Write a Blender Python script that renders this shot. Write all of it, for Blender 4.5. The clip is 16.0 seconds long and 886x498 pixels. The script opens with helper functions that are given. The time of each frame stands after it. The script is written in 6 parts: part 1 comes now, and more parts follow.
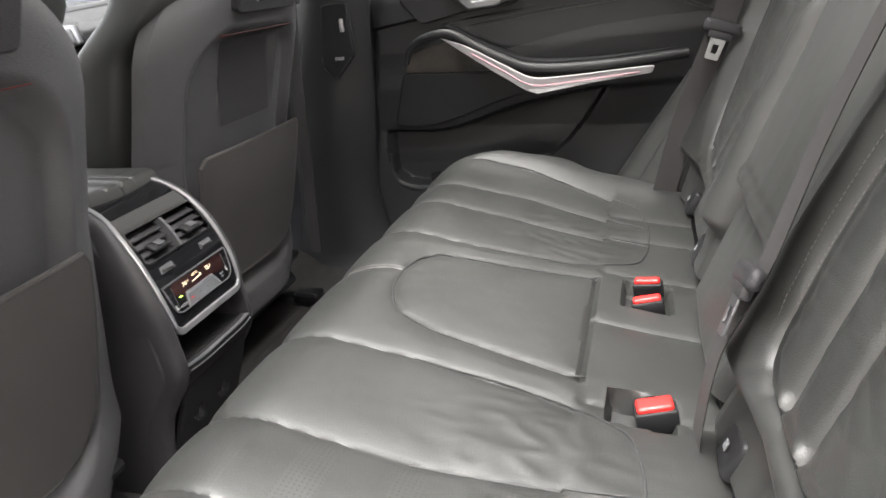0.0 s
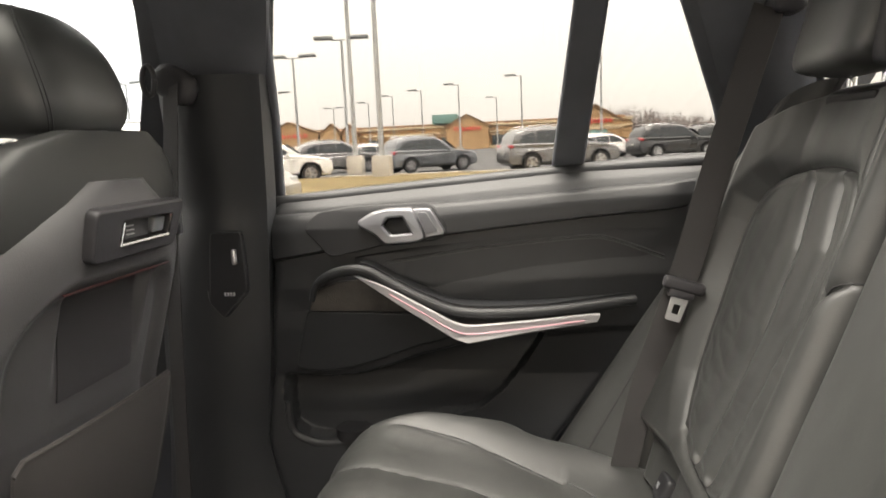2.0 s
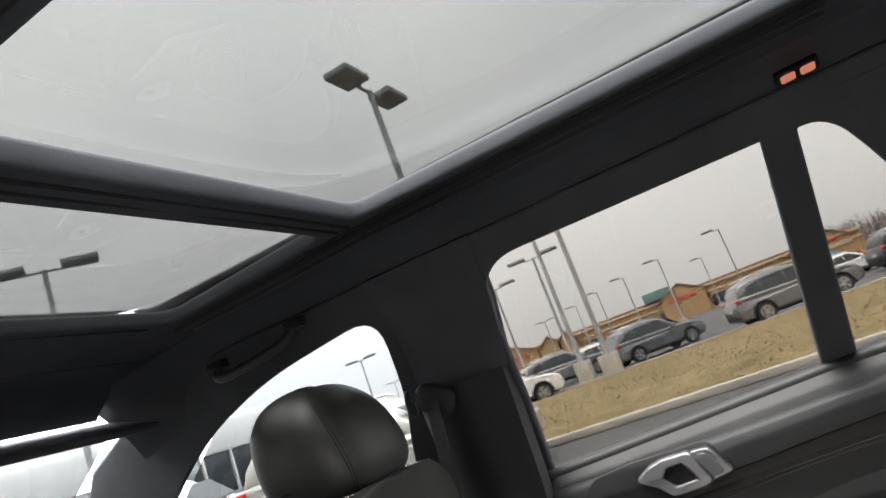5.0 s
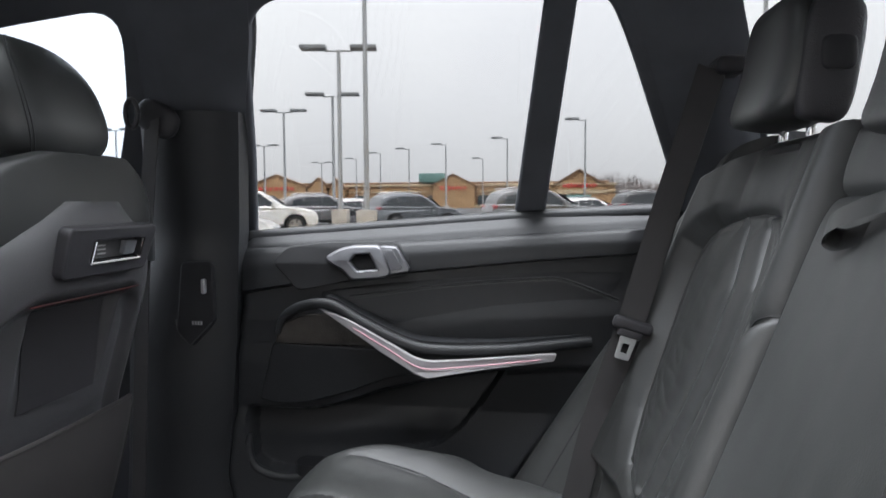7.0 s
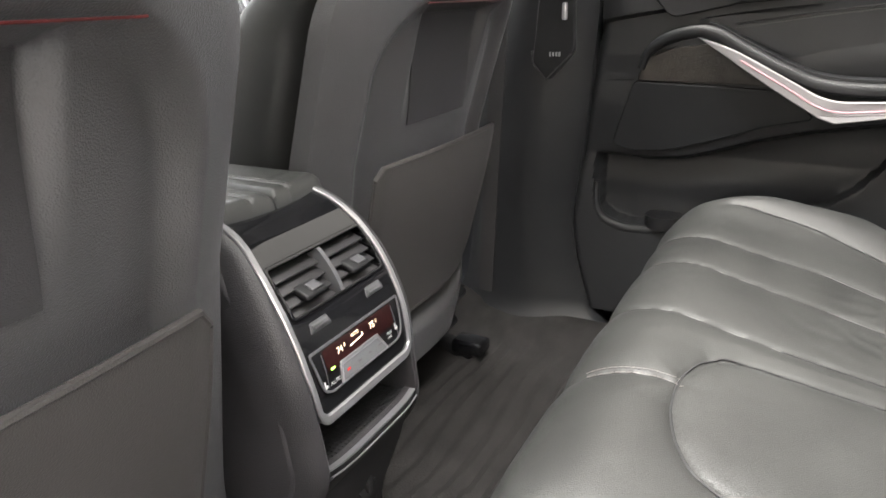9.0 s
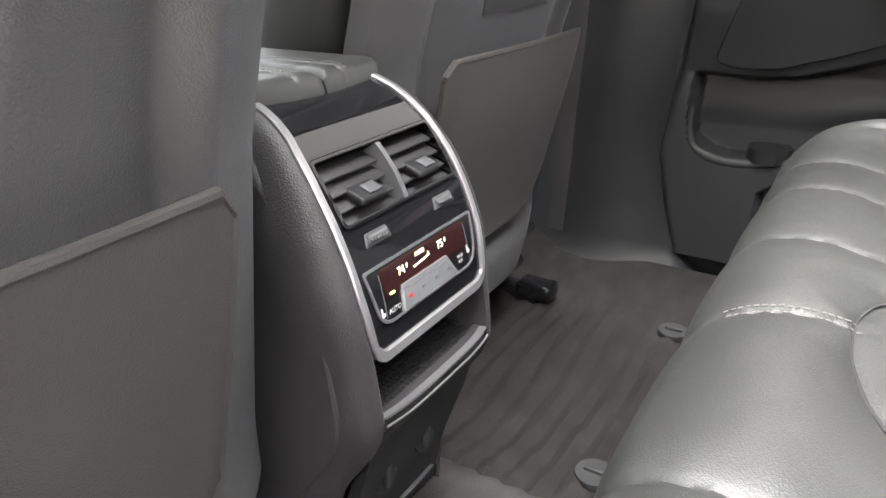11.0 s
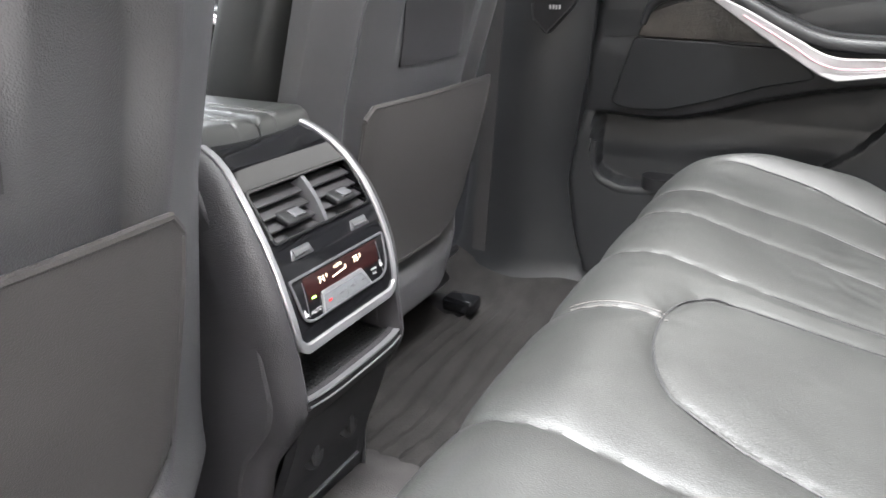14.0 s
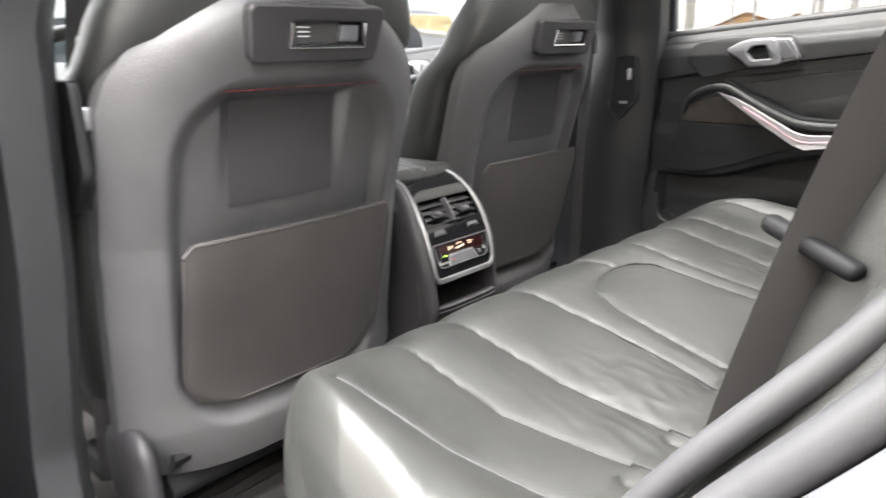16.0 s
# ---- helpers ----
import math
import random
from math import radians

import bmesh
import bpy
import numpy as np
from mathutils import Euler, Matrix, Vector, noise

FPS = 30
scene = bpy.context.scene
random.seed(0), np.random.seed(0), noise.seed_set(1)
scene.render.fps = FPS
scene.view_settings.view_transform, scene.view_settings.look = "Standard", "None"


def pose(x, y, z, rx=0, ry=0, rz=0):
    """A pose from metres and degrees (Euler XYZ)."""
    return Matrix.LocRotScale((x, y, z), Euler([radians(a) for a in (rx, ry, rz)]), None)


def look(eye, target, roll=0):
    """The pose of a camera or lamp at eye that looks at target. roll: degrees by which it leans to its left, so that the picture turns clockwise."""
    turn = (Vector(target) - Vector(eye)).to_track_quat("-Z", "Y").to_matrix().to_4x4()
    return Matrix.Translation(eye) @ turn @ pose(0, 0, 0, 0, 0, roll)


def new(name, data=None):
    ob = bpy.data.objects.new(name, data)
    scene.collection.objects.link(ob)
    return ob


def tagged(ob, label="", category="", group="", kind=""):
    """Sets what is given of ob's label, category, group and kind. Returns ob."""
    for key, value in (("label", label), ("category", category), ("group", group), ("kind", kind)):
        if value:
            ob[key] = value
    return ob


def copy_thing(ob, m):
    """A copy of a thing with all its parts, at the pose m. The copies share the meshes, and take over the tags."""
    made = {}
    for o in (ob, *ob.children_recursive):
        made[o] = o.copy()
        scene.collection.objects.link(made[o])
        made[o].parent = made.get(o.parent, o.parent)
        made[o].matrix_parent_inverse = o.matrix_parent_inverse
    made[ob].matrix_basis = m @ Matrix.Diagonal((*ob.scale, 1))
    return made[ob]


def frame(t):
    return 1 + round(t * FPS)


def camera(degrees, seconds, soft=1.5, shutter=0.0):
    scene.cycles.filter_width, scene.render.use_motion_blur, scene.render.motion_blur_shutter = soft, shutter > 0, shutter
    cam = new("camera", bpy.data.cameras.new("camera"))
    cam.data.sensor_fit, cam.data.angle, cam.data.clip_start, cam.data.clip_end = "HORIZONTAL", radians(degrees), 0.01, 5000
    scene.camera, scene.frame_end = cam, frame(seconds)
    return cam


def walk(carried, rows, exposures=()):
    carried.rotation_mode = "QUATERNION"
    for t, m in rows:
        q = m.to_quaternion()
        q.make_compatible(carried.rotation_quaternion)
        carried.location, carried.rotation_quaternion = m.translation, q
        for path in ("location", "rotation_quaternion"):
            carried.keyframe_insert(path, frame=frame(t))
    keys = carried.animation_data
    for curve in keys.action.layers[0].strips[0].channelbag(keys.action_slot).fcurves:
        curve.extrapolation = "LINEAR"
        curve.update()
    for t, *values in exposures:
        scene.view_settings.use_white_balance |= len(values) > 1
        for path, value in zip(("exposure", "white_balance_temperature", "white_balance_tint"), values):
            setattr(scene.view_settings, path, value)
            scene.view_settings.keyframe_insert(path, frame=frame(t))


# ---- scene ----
cam = camera(65.0, 16.0, shutter=0.2)
PATH = [
    (0, (0.419, -0.872, 1.070), (-0.138, 0.902, 0.333), -5.3),
    (0.5, (0.383, -0.753, 1.065), (-0.028, 1.058, 0.320), -3.5),
    (1, (0.317, -0.650, 1.099), (0.048, 1.227, 0.463), -1.9),
    (1.5, (0.295, -0.597, 1.136), (0.074, 1.333, 0.660), -1.4),
    (2, (0.319, -0.573, 1.174), (0.045, 1.386, 0.878), -2.6),
    (2.5, (0.321, -0.571, 1.205), (-0.113, 1.378, 1.087), -7.5),
    (3, (0.309, -0.588, 1.247), (-0.343, 1.299, 1.370), -16.0),
    (3.2, (0.308, -0.601, 1.267), (-0.417, 1.249, 1.497), -19.7),
    (5.3, (0.313, -0.625, 1.295), (-0.408, 1.190, 1.723), -20.0),
    (5.5, (0.324, -0.625, 1.290), (-0.317, 1.229, 1.678), -17.3),
    (6, (0.369, -0.623, 1.248), (-0.059, 1.316, 1.484), -10.2),
    (6.5, (0.370, -0.624, 1.181), (0.100, 1.357, 1.227), -3.9),
    (7, (0.362, -0.624, 1.140), (0.138, 1.359, 1.008), -0.3),
    (7.5, (0.324, -0.613, 1.109), (0.009, 1.341, 0.823), 0.7),
    (8, (0.246, -0.597, 1.090), (-0.309, 1.280, 0.681), -0.1),
    (8.5, (0.184, -0.583, 1.046), (-0.596, 1.175, 0.497), -0.9),
    (9, (0.146, -0.573, 1.008), (-0.738, 1.084, 0.322), -1.5),
    (9.5, (0.123, -0.559, 0.987), (-0.810, 1.034, 0.218), -1.9),
    (10, (0.098, -0.537, 0.958), (-0.865, 1.027, 0.165), -1.6),
    (12.5, (0.020, -0.421, 0.884), (-0.949, 1.131, 0.077), -0.3),
    (13, (0.033, -0.436, 0.896), (-0.921, 1.131, 0.098), -0.3),
    (13.5, (0.076, -0.495, 0.923), (-0.846, 1.102, 0.150), -0.1),
    (14, (0.162, -0.571, 0.954), (-0.715, 1.069, 0.220), 0.1),
    (14.5, (0.301, -0.632, 0.996), (-0.495, 1.076, 0.328), -0.2),
    (14.8, (0.397, -0.689, 1.007), (-0.381, 1.053, 0.407), -1.0),
    (15, (0.415, -0.767, 1.017), (-0.321, 1.000, 0.436), -1.2),
    (15.2, (0.456, -0.848, 1.019), (-0.294, 0.915, 0.447), -1.5),
    (15.4, (0.493, -0.918, 1.023), (-0.310, 0.823, 0.452), -1.5),
    (15.5, (0.513, -0.948, 1.032), (-0.335, 0.770, 0.456), -1.3),
    (15.6, (0.534, -0.974, 1.039), (-0.385, 0.707, 0.464), -1.4),
    (15.7, (0.558, -1.005, 1.047), (-0.444, 0.629, 0.475), -1.4),
    (15.8, (0.596, -1.020, 1.044), (-0.511, 0.550, 0.487), -1.6),
    (15.9, (0.640, -1.032, 1.032), (-0.584, 0.457, 0.499), -2.0),
    (16, (0.660, -1.058, 1.037), (-0.653, 0.353, 0.503), -1.9),
]
EXPO = [(0.0, 3.90, 6550, 10), (1.0, 4.00, 6350, 10), (1.5, 3.90, 6600, 10), (2.0, 3.75, 7100, 10), (3.2, 3.30, 7200, 10), (5.3, 2.92, 6300, 10), (5.9, 2.97, 6050, 10), (6.5, 2.93, 5850, 10), (7.2, 3.28, 5950, 10), (8.0, 3.63, 6500, 10), (9.0, 4.18, 6650, 10), (10.2, 4.43, 6500, 10), (12.5, 4.73, 6400, 10), (13.0, 4.73, 6350, 10), (14.0, 4.73, 6250, 10), (14.5, 4.63, 6250, 10), (15.4, 4.38, 6400, 10), (16.0, 4.18, 6550, 10)]
walk(cam, [(t, look(eye, target, roll)) for t, eye, target, roll in PATH], exposures=EXPO)

# ---- sky and sun: an overcast winter day ----
world = bpy.data.worlds.new("overcast_sky")
scene.world = world
world.use_nodes = True
wn, wl = world.node_tree.nodes, world.node_tree.links
sky = wn.new("ShaderNodeTexSky")
sky.sky_type, sky.sun_disc = "NISHITA", False
sky.sun_elevation, sky.sun_rotation = radians(79), radians(203)
sky.dust_density, sky.air_density = 3.0, 1.0
grey = wn.new("ShaderNodeHueSaturation")
grey.inputs["Saturation"].default_value = 0.12
wl.new(sky.outputs[0], grey.inputs["Color"])
wcoord = wn.new("ShaderNodeTexCoord")
cloud = wn.new("ShaderNodeTexNoise")
cloud.inputs["Scale"].default_value, cloud.inputs["Detail"].default_value = 2.2, 4
wl.new(wcoord.outputs["Generated"], cloud.inputs["Vector"])
cramp = wn.new("ShaderNodeValToRGB")
cramp.color_ramp.elements[0].position, cramp.color_ramp.elements[1].position = 0.3, 0.7
cramp.color_ramp.elements[0].color, cramp.color_ramp.elements[1].color = (4.8, 4.8, 4.9, 1), (5.6, 5.57, 5.5, 1)
wl.new(cloud.outputs[0], cramp.inputs[0])
wmix = wn.new("ShaderNodeMixRGB")
wmix.inputs[0].default_value = 0.8
wl.new(grey.outputs[0], wmix.inputs[1])
wl.new(cramp.outputs[0], wmix.inputs[2])
wback = wn["Background"]
wback.inputs[1].default_value = 0.15
# brighter overhead than at the horizon, as an overcast sky is
wsep = wn.new("ShaderNodeSeparateXYZ")
wl.new(wcoord.outputs["Generated"], wsep.inputs[0])
wrise = wn.new("ShaderNodeMapRange")
wrise.inputs[1].default_value, wrise.inputs[2].default_value, wrise.inputs[3].default_value, wrise.inputs[4].default_value = 0.0, 0.9, 1.0, 2.4
wl.new(wsep.outputs[2], wrise.inputs[0])
wscale = wn.new("ShaderNodeVectorMath")
wscale.operation = "SCALE"
wl.new(wmix.outputs[0], wscale.inputs[0])
wl.new(wrise.outputs[0], wscale.inputs["Scale"])
wl.new(wscale.outputs[0], wback.inputs[0])
sun_data = bpy.data.lights.new("sun", "SUN")
sun_data.energy, sun_data.angle, sun_data.color = 2.3, radians(55), (1, 0.98, 0.95)
sun_ob = new("sun", sun_data)
sun_ob.matrix_world = look((-0.6, -1.4, 8), (0, 0, 0))

# ---- materials ----


def material(name, base, rough=0.5, metal=0.0, grain=0.0, size=0.001, vary=0.15, patch=0.12, spec=0.5, cells=False, coat=0.0, island=0.0):
    """base colour with patchy variation, roughness variation and a fine bump of the given grain size in metres."""
    m = bpy.data.materials.new(name)
    m.use_nodes = True
    n, l = m.node_tree.nodes, m.node_tree.links
    b = n["Principled BSDF"]
    b.inputs["Roughness"].default_value, b.inputs["Metallic"].default_value = rough, metal
    b.inputs["Specular IOR Level"].default_value = spec
    b.inputs["Coat Weight"].default_value = coat
    tc = n.new("ShaderNodeTexCoord")
    big = n.new("ShaderNodeTexNoise")
    big.inputs["Scale"].default_value, big.inputs["Detail"].default_value = 1 / patch, 5
    l.new(tc.outputs["Object"], big.inputs["Vector"])
    ramp = n.new("ShaderNodeValToRGB")
    ramp.color_ramp.elements[0].position, ramp.color_ramp.elements[1].position = 0.3, 0.72
    ramp.color_ramp.elements[0].color = (*[c * (1 - vary) for c in base], 1)
    ramp.color_ramp.elements[1].color = (*[min(1, c * (1 + vary)) for c in base], 1)
    l.new(big.outputs[0], ramp.inputs[0])
    colour = ramp.outputs[0]
    if island:
        geo = n.new("ShaderNodeObjectInfo")
        hsv = n.new("ShaderNodeHueSaturation")
        mr = n.new("ShaderNodeMapRange")
        mr.inputs[3].default_value, mr.inputs[4].default_value = 1 - island, 1 + island
        l.new(geo.outputs["Random"], mr.inputs[0])
        l.new(mr.outputs[0], hsv.inputs["Value"])
        l.new(colour, hsv.inputs["Color"])
        colour = hsv.outputs[0]
    l.new(colour, b.inputs["Base Color"])
    rr = n.new("ShaderNodeMapRange")
    rr.inputs[3].default_value, rr.inputs[4].default_value = max(0.02, rough * 0.85), min(1, rough * 1.15)
    l.new(big.outputs[0], rr.inputs[0])
    l.new(rr.outputs[0], b.inputs["Roughness"])
    if grain:
        if cells:
            fine = n.new("ShaderNodeTexVoronoi")
            fine.feature = "SMOOTH_F1"
            fine.inputs["Smoothness"].default_value = 0.4
        else:
            fine = n.new("ShaderNodeTexNoise")
            fine.inputs["Detail"].default_value = 3
        fine.inputs["Scale"].default_value = 1 / size
        l.new(tc.outputs["Object"], fine.inputs["Vector"])
        bump = n.new("ShaderNodeBump")
        bump.inputs["Strength"].default_value, bump.inputs["Distance"].default_value = min(1, grain), size * 0.5
        l.new(fine.outputs[0], bump.inputs["Height"])
        l.new(bump.outputs[0], b.inputs["Normal"])
    return m


def pane_material(name, tint, gloss=0.9):
    """A thin sheet of tinted glass: clear with a mirror-like sheen at grazing angles."""
    m = bpy.data.materials.new(name)
    m.use_nodes = True
    n, l = m.node_tree.nodes, m.node_tree.links
    clear, shine, mix = n.new("ShaderNodeBsdfTransparent"), n.new("ShaderNodeBsdfGlossy"), n.new("ShaderNodeMixShader")
    facing, power, fres = n.new("ShaderNodeLayerWeight"), n.new("ShaderNodeMath"), n.new("ShaderNodeMapRange")
    clear.inputs[0].default_value = (*tint, 1)
    shine.inputs["Roughness"].default_value = 0.02
    power.operation, power.inputs[1].default_value = "POWER", 4.0
    l.new(facing.outputs["Facing"], power.inputs[0])
    l.new(power.outputs[0], fres.inputs[0])
    fres.inputs[3].default_value, fres.inputs[4].default_value = 0.025, 0.5 * gloss
    l.new(fres.outputs[0], mix.inputs[0])
    l.new(clear.outputs[0], mix.inputs[1])
    l.new(shine.outputs[0], mix.inputs[2])
    l.new(mix.outputs[0], n["Material Output"].inputs[0])
    return m


def lamp_material(name, colour, power):
    m = material(name, colour, 0.4)
    b = m.node_tree.nodes["Principled BSDF"]
    b.inputs["Emission Color"].default_value = (*colour, 1)
    b.inputs["Emission Strength"].default_value = power
    return m


def perforated(name, base, axes=(0, 1), step=0.0052, size=1.25):
    """Leather with rows of small punched holes."""
    m = material(name, base, 0.40, grain=0.3, size=0.0012, cells=True, patch=0.08, spec=0.7)
    n, l = m.node_tree.nodes, m.node_tree.links
    b = n["Principled BSDF"]
    tc = n.new("ShaderNodeTexCoord")
    sep = n.new("ShaderNodeSeparateXYZ")
    l.new(tc.outputs["Object"], sep.inputs[0])
    parts = []
    for axis in axes:
        a = n.new("ShaderNodeMath")
        a.operation = "MULTIPLY"
        a.inputs[1].default_value = math.pi * 2 / step
        l.new(sep.outputs[axis], a.inputs[0])
        c = n.new("ShaderNodeMath")
        c.operation = "SINE"
        l.new(a.outputs[0], c.inputs[0])
        parts.append(c)
    add = n.new("ShaderNodeMath")
    add.operation = "ADD"
    l.new(parts[0].outputs[0], add.inputs[0])
    l.new(parts[1].outputs[0], add.inputs[1])
    cut = n.new("ShaderNodeMath")
    cut.operation = "GREATER_THAN"
    cut.inputs[1].default_value = size
    l.new(add.outputs[0], cut.inputs[0])
    mixc = n.new("ShaderNodeMixRGB")
    old = b.inputs["Base Color"].links[0].from_socket
    l.new(cut.outputs[0], mixc.inputs[0])
    l.new(old, mixc.inputs[1])
    mixc.inputs[2].default_value = (0.002, 0.002, 0.002, 1)
    l.new(mixc.outputs[0], b.inputs["Base Color"])
    return m


LEATHER = material("black_leather", (0.019, 0.0195, 0.0186), 0.40, grain=0.32, size=0.0012, cells=True, patch=0.09, vary=0.18, spec=0.65)
LEATHER_HOLES = perforated("perforated_leather", (0.019, 0.0195, 0.0186))
LEATHER_BACK = perforated("perforated_back_leather", (0.019, 0.0195, 0.0186), (1, 2), 0.0045, 1.6)
SHELL = material("black_grained_plastic", (0.026, 0.025, 0.027), 0.40, grain=0.55, size=0.0014, cells=True, spec=0.35)
SEATBACK = material("seat_back_plastic", (0.060, 0.059, 0.061), 0.42, grain=0.55, size=0.0014, cells=True, spec=0.45)
PANEL = material("shaded_recess_plastic", (0.034, 0.033, 0.035), 0.5, grain=0.4, size=0.0012, cells=True, spec=0.35)
SOFT = material("soft_touch_trim", (0.0155, 0.016, 0.0172), 0.42, grain=0.4, size=0.0012, cells=True, spec=0.35)
DARK = material("dark_trim", (0.009, 0.009, 0.010), 0.48, grain=0.4, size=0.0012, spec=0.3)
POCKET = material("taupe_pocket_plastic", (0.045, 0.042, 0.041), 0.5, grain=0.4, size=0.0013, cells=True, spec=0.35)
PIANO = material("piano_black_gloss", (0.004, 0.004, 0.0045), 0.05, vary=0.05)
SILVER = material("satin_silver_trim", (0.36, 0.36, 0.37), 0.36, metal=0.85, vary=0.06)
STRIP = material("pale_silver_paint", (0.27, 0.26, 0.265), 0.38, metal=0.25, vary=0.05)
CHROME = material("bright_chrome", (0.75, 0.75, 0.76), 0.12, metal=1.0, vary=0.04)
WOOD = material("dark_open_pore_wood", (0.034, 0.030, 0.026), 0.38, grain=0.5, size=0.004, vary=0.45, patch=0.03)
FABRIC = material("anthracite_headliner_fabric", (0.080, 0.084, 0.093), 0.92, grain=0.6, size=0.0016, spec=0.2)
CARPET = material("black_carpet", (0.035, 0.033, 0.033), 0.95, grain=1.0, size=0.0022, vary=0.35, patch=0.05, spec=0.15)
MAT_PILE = material("ribbed_floor_mat", (0.0135, 0.0125, 0.0122), 0.92, grain=1.0, size=0.003, vary=0.4, patch=0.04, spec=0.2)
WEBBING = material("woven_belt_webbing", (0.034, 0.032, 0.032), 0.75, grain=0.9, size=0.0012, spec=0.3)
RUBBER = material("black_rubber_seal", (0.012, 0.012, 0.013), 0.65)
# blacker than the other belt grips: doorway shade put into the colour
GRIP = material("shade_black_grip_plastic", (0.005, 0.005, 0.0055), 0.6, spec=0.12)
RED = material("red_buckle_plastic", (0.62, 0.02, 0.018), 0.35, vary=0.06)
THREAD = material("grey_thread", (0.10, 0.10, 0.097), 0.8)
THREAD_LIGHT = material("pale_thread", (0.09, 0.08, 0.077), 0.8)
GREYPAINT = material("dark_grey_car_paint", (0.045, 0.046, 0.053), 0.4, coat=0.2, vary=0.06)
RED_GLOW = lamp_material("red_light_line", (0.07, 0.005, 0.005), 0.007)
PINK_GLOW = lamp_material("pink_light_line", (0.5, 0.26, 0.30), 0.020)
AMBER = lamp_material("warm_reading_light", (1.0, 0.34, 0.22), 0.055)
GLASS_SIDE = pane_material("tinted_side_glass", (0.325, 0.319, 0.308))
GLASS_CLEAR = pane_material("clear_glass", (0.40, 0.408, 0.410))
GLASS_ROOF = pane_material("tinted_roof_glass", (0.25, 0.252, 0.248))
PLATED = material("plated_steel", (0.27, 0.27, 0.265), 0.33, metal=0.4, vary=0.05)
MIRROR = material("mirror_silvering", (0.9, 0.9, 0.9), 0.02, metal=1.0, vary=0.0)
DISPLAY = material("red_brown_display_glass", (0.010, 0.003, 0.003), 0.08)
DIGIT = lamp_material("lit_display_digits", (1.0, 0.8, 0.55), 0.13)
WHITEMARK = material("white_print", (0.45, 0.45, 0.44), 0.5)
BUTTON = material("grey_button", (0.11, 0.113, 0.12), 0.35, vary=0.05)
TAB = material("dark_grey_tab", (0.07, 0.07, 0.075), 0.3, vary=0.05)
SEAL = material("grey_rubber_seal", (0.026, 0.026, 0.028), 0.55, grain=0.2, size=0.001)
SATIN = material("dark_satin_metal", (0.19, 0.19, 0.20), 0.3, metal=0.9, vary=0.06)
GREEN_LED = lamp_material("green_led", (0.4, 1.0, 0.1), 0.4)

# ---- mesh helpers ----


def thing(name, loc, label="", category="", group="", kind=""):
    ob = new(name)
    ob.empty_display_size = 0.05
    ob.location = loc
    return tagged(ob, label, category, group, kind)


def place(ob):
    """The pose in which a thing or part was made."""
    return Matrix() if ob.parent else Matrix.Translation(ob.location)


def as_mesh(name, bm, mats, smooth=True):
    mesh = bpy.data.meshes.new(name)
    bmesh.ops.recalc_face_normals(bm, faces=bm.faces)
    bm.to_mesh(mesh)
    bm.free()
    for m in mats if isinstance(mats, (list, tuple)) else [mats]:
        mesh.materials.append(m)
    if smooth:
        mesh.shade_smooth()
        mesh.set_sharp_from_angle(angle=radians(38))
    return mesh


def part(name, bm, mats, parent, label="", smooth=True):
    ob = new(name, as_mesh(name, bm, mats, smooth))
    ob.parent = parent
    ob.matrix_parent_inverse = place(parent).inverted()
    return tagged(ob, label)


def single(name, bm, mats, label="", category="", group="", kind="", smooth=True):
    return tagged(new(name, as_mesh(name, bm, mats, smooth)), label, category, group, kind)


def add_grid(bm, fn, nu, nv, mat=0):
    rows = [[bm.verts.new(fn(i / nu, j / nv)) for j in range(nv + 1)] for i in range(nu + 1)]
    for i in range(nu):
        for j in range(nv):
            f = bm.faces.new((rows[i][j], rows[i + 1][j], rows[i + 1][j + 1], rows[i][j + 1]))
            f.material_index = mat(((i + .5) / nu, (j + .5) / nv)) if callable(mat) else mat
    return rows


def slab(fn, off, nu, nv, mat=0, bm=None):
    """A sheet fn(u, v) with a second one at off from it, closed round its edge."""
    bm = bm or bmesh.new()
    off = Vector(off)
    a = add_grid(bm, fn, nu, nv, mat)
    b = add_grid(bm, lambda u, v: a[round(u * nu)][round(v * nv)].co + off, nu, nv, 0)
    for k in range(nu):
        bm.faces.new((a[k][0], a[k + 1][0], b[k + 1][0], b[k][0]))
        bm.faces.new((a[k][nv], b[k][nv], b[k + 1][nv], a[k + 1][nv]))
    for k in range(nv):
        bm.faces.new((a[0][k], b[0][k], b[0][k + 1], a[0][k + 1]))
        bm.faces.new((a[nu][k], a[nu][k + 1], b[nu][k + 1], b[nu][k]))
    return bm


def rbox(c, s, r=0.004, seg=2, bm=None, turn=None):
    """A box round centre c with sizes s and rounded edges."""
    made = bmesh.new()
    bmesh.ops.create_cube(made, size=1, matrix=Matrix.Diagonal((*s, 1)))
    if r:
        bmesh.ops.bevel(made, geom=made.edges[:], offset=min(r, min(s) * 0.49), segments=seg, affect="EDGES", profile=0.5)
    made.transform(Matrix.Translation(c) @ (turn or Matrix()))
    return join(bm, made)


def join(bm, made):
    if bm is None:
        return made
    tmp = bpy.data.meshes.new("tmp")
    made.to_mesh(tmp)
    made.free()
    bm.from_mesh(tmp)
    bpy.data.meshes.remove(tmp)
    return bm


def loft(rings, caps=True, bm=None, closed=True):
    bm = bm or bmesh.new()
    rows = [[bm.verts.new(p) for p in ring] for ring in rings]
    n = len(rows[0])
    for a, b in zip(rows, rows[1:]):
        for k in range(n if closed else n - 1):
            bm.faces.new((a[k], a[(k + 1) % n], b[(k + 1) % n], b[k]))
    if caps and closed:
        bm.faces.new(rows[0])
        bm.faces.new(rows[-1])
    return bm


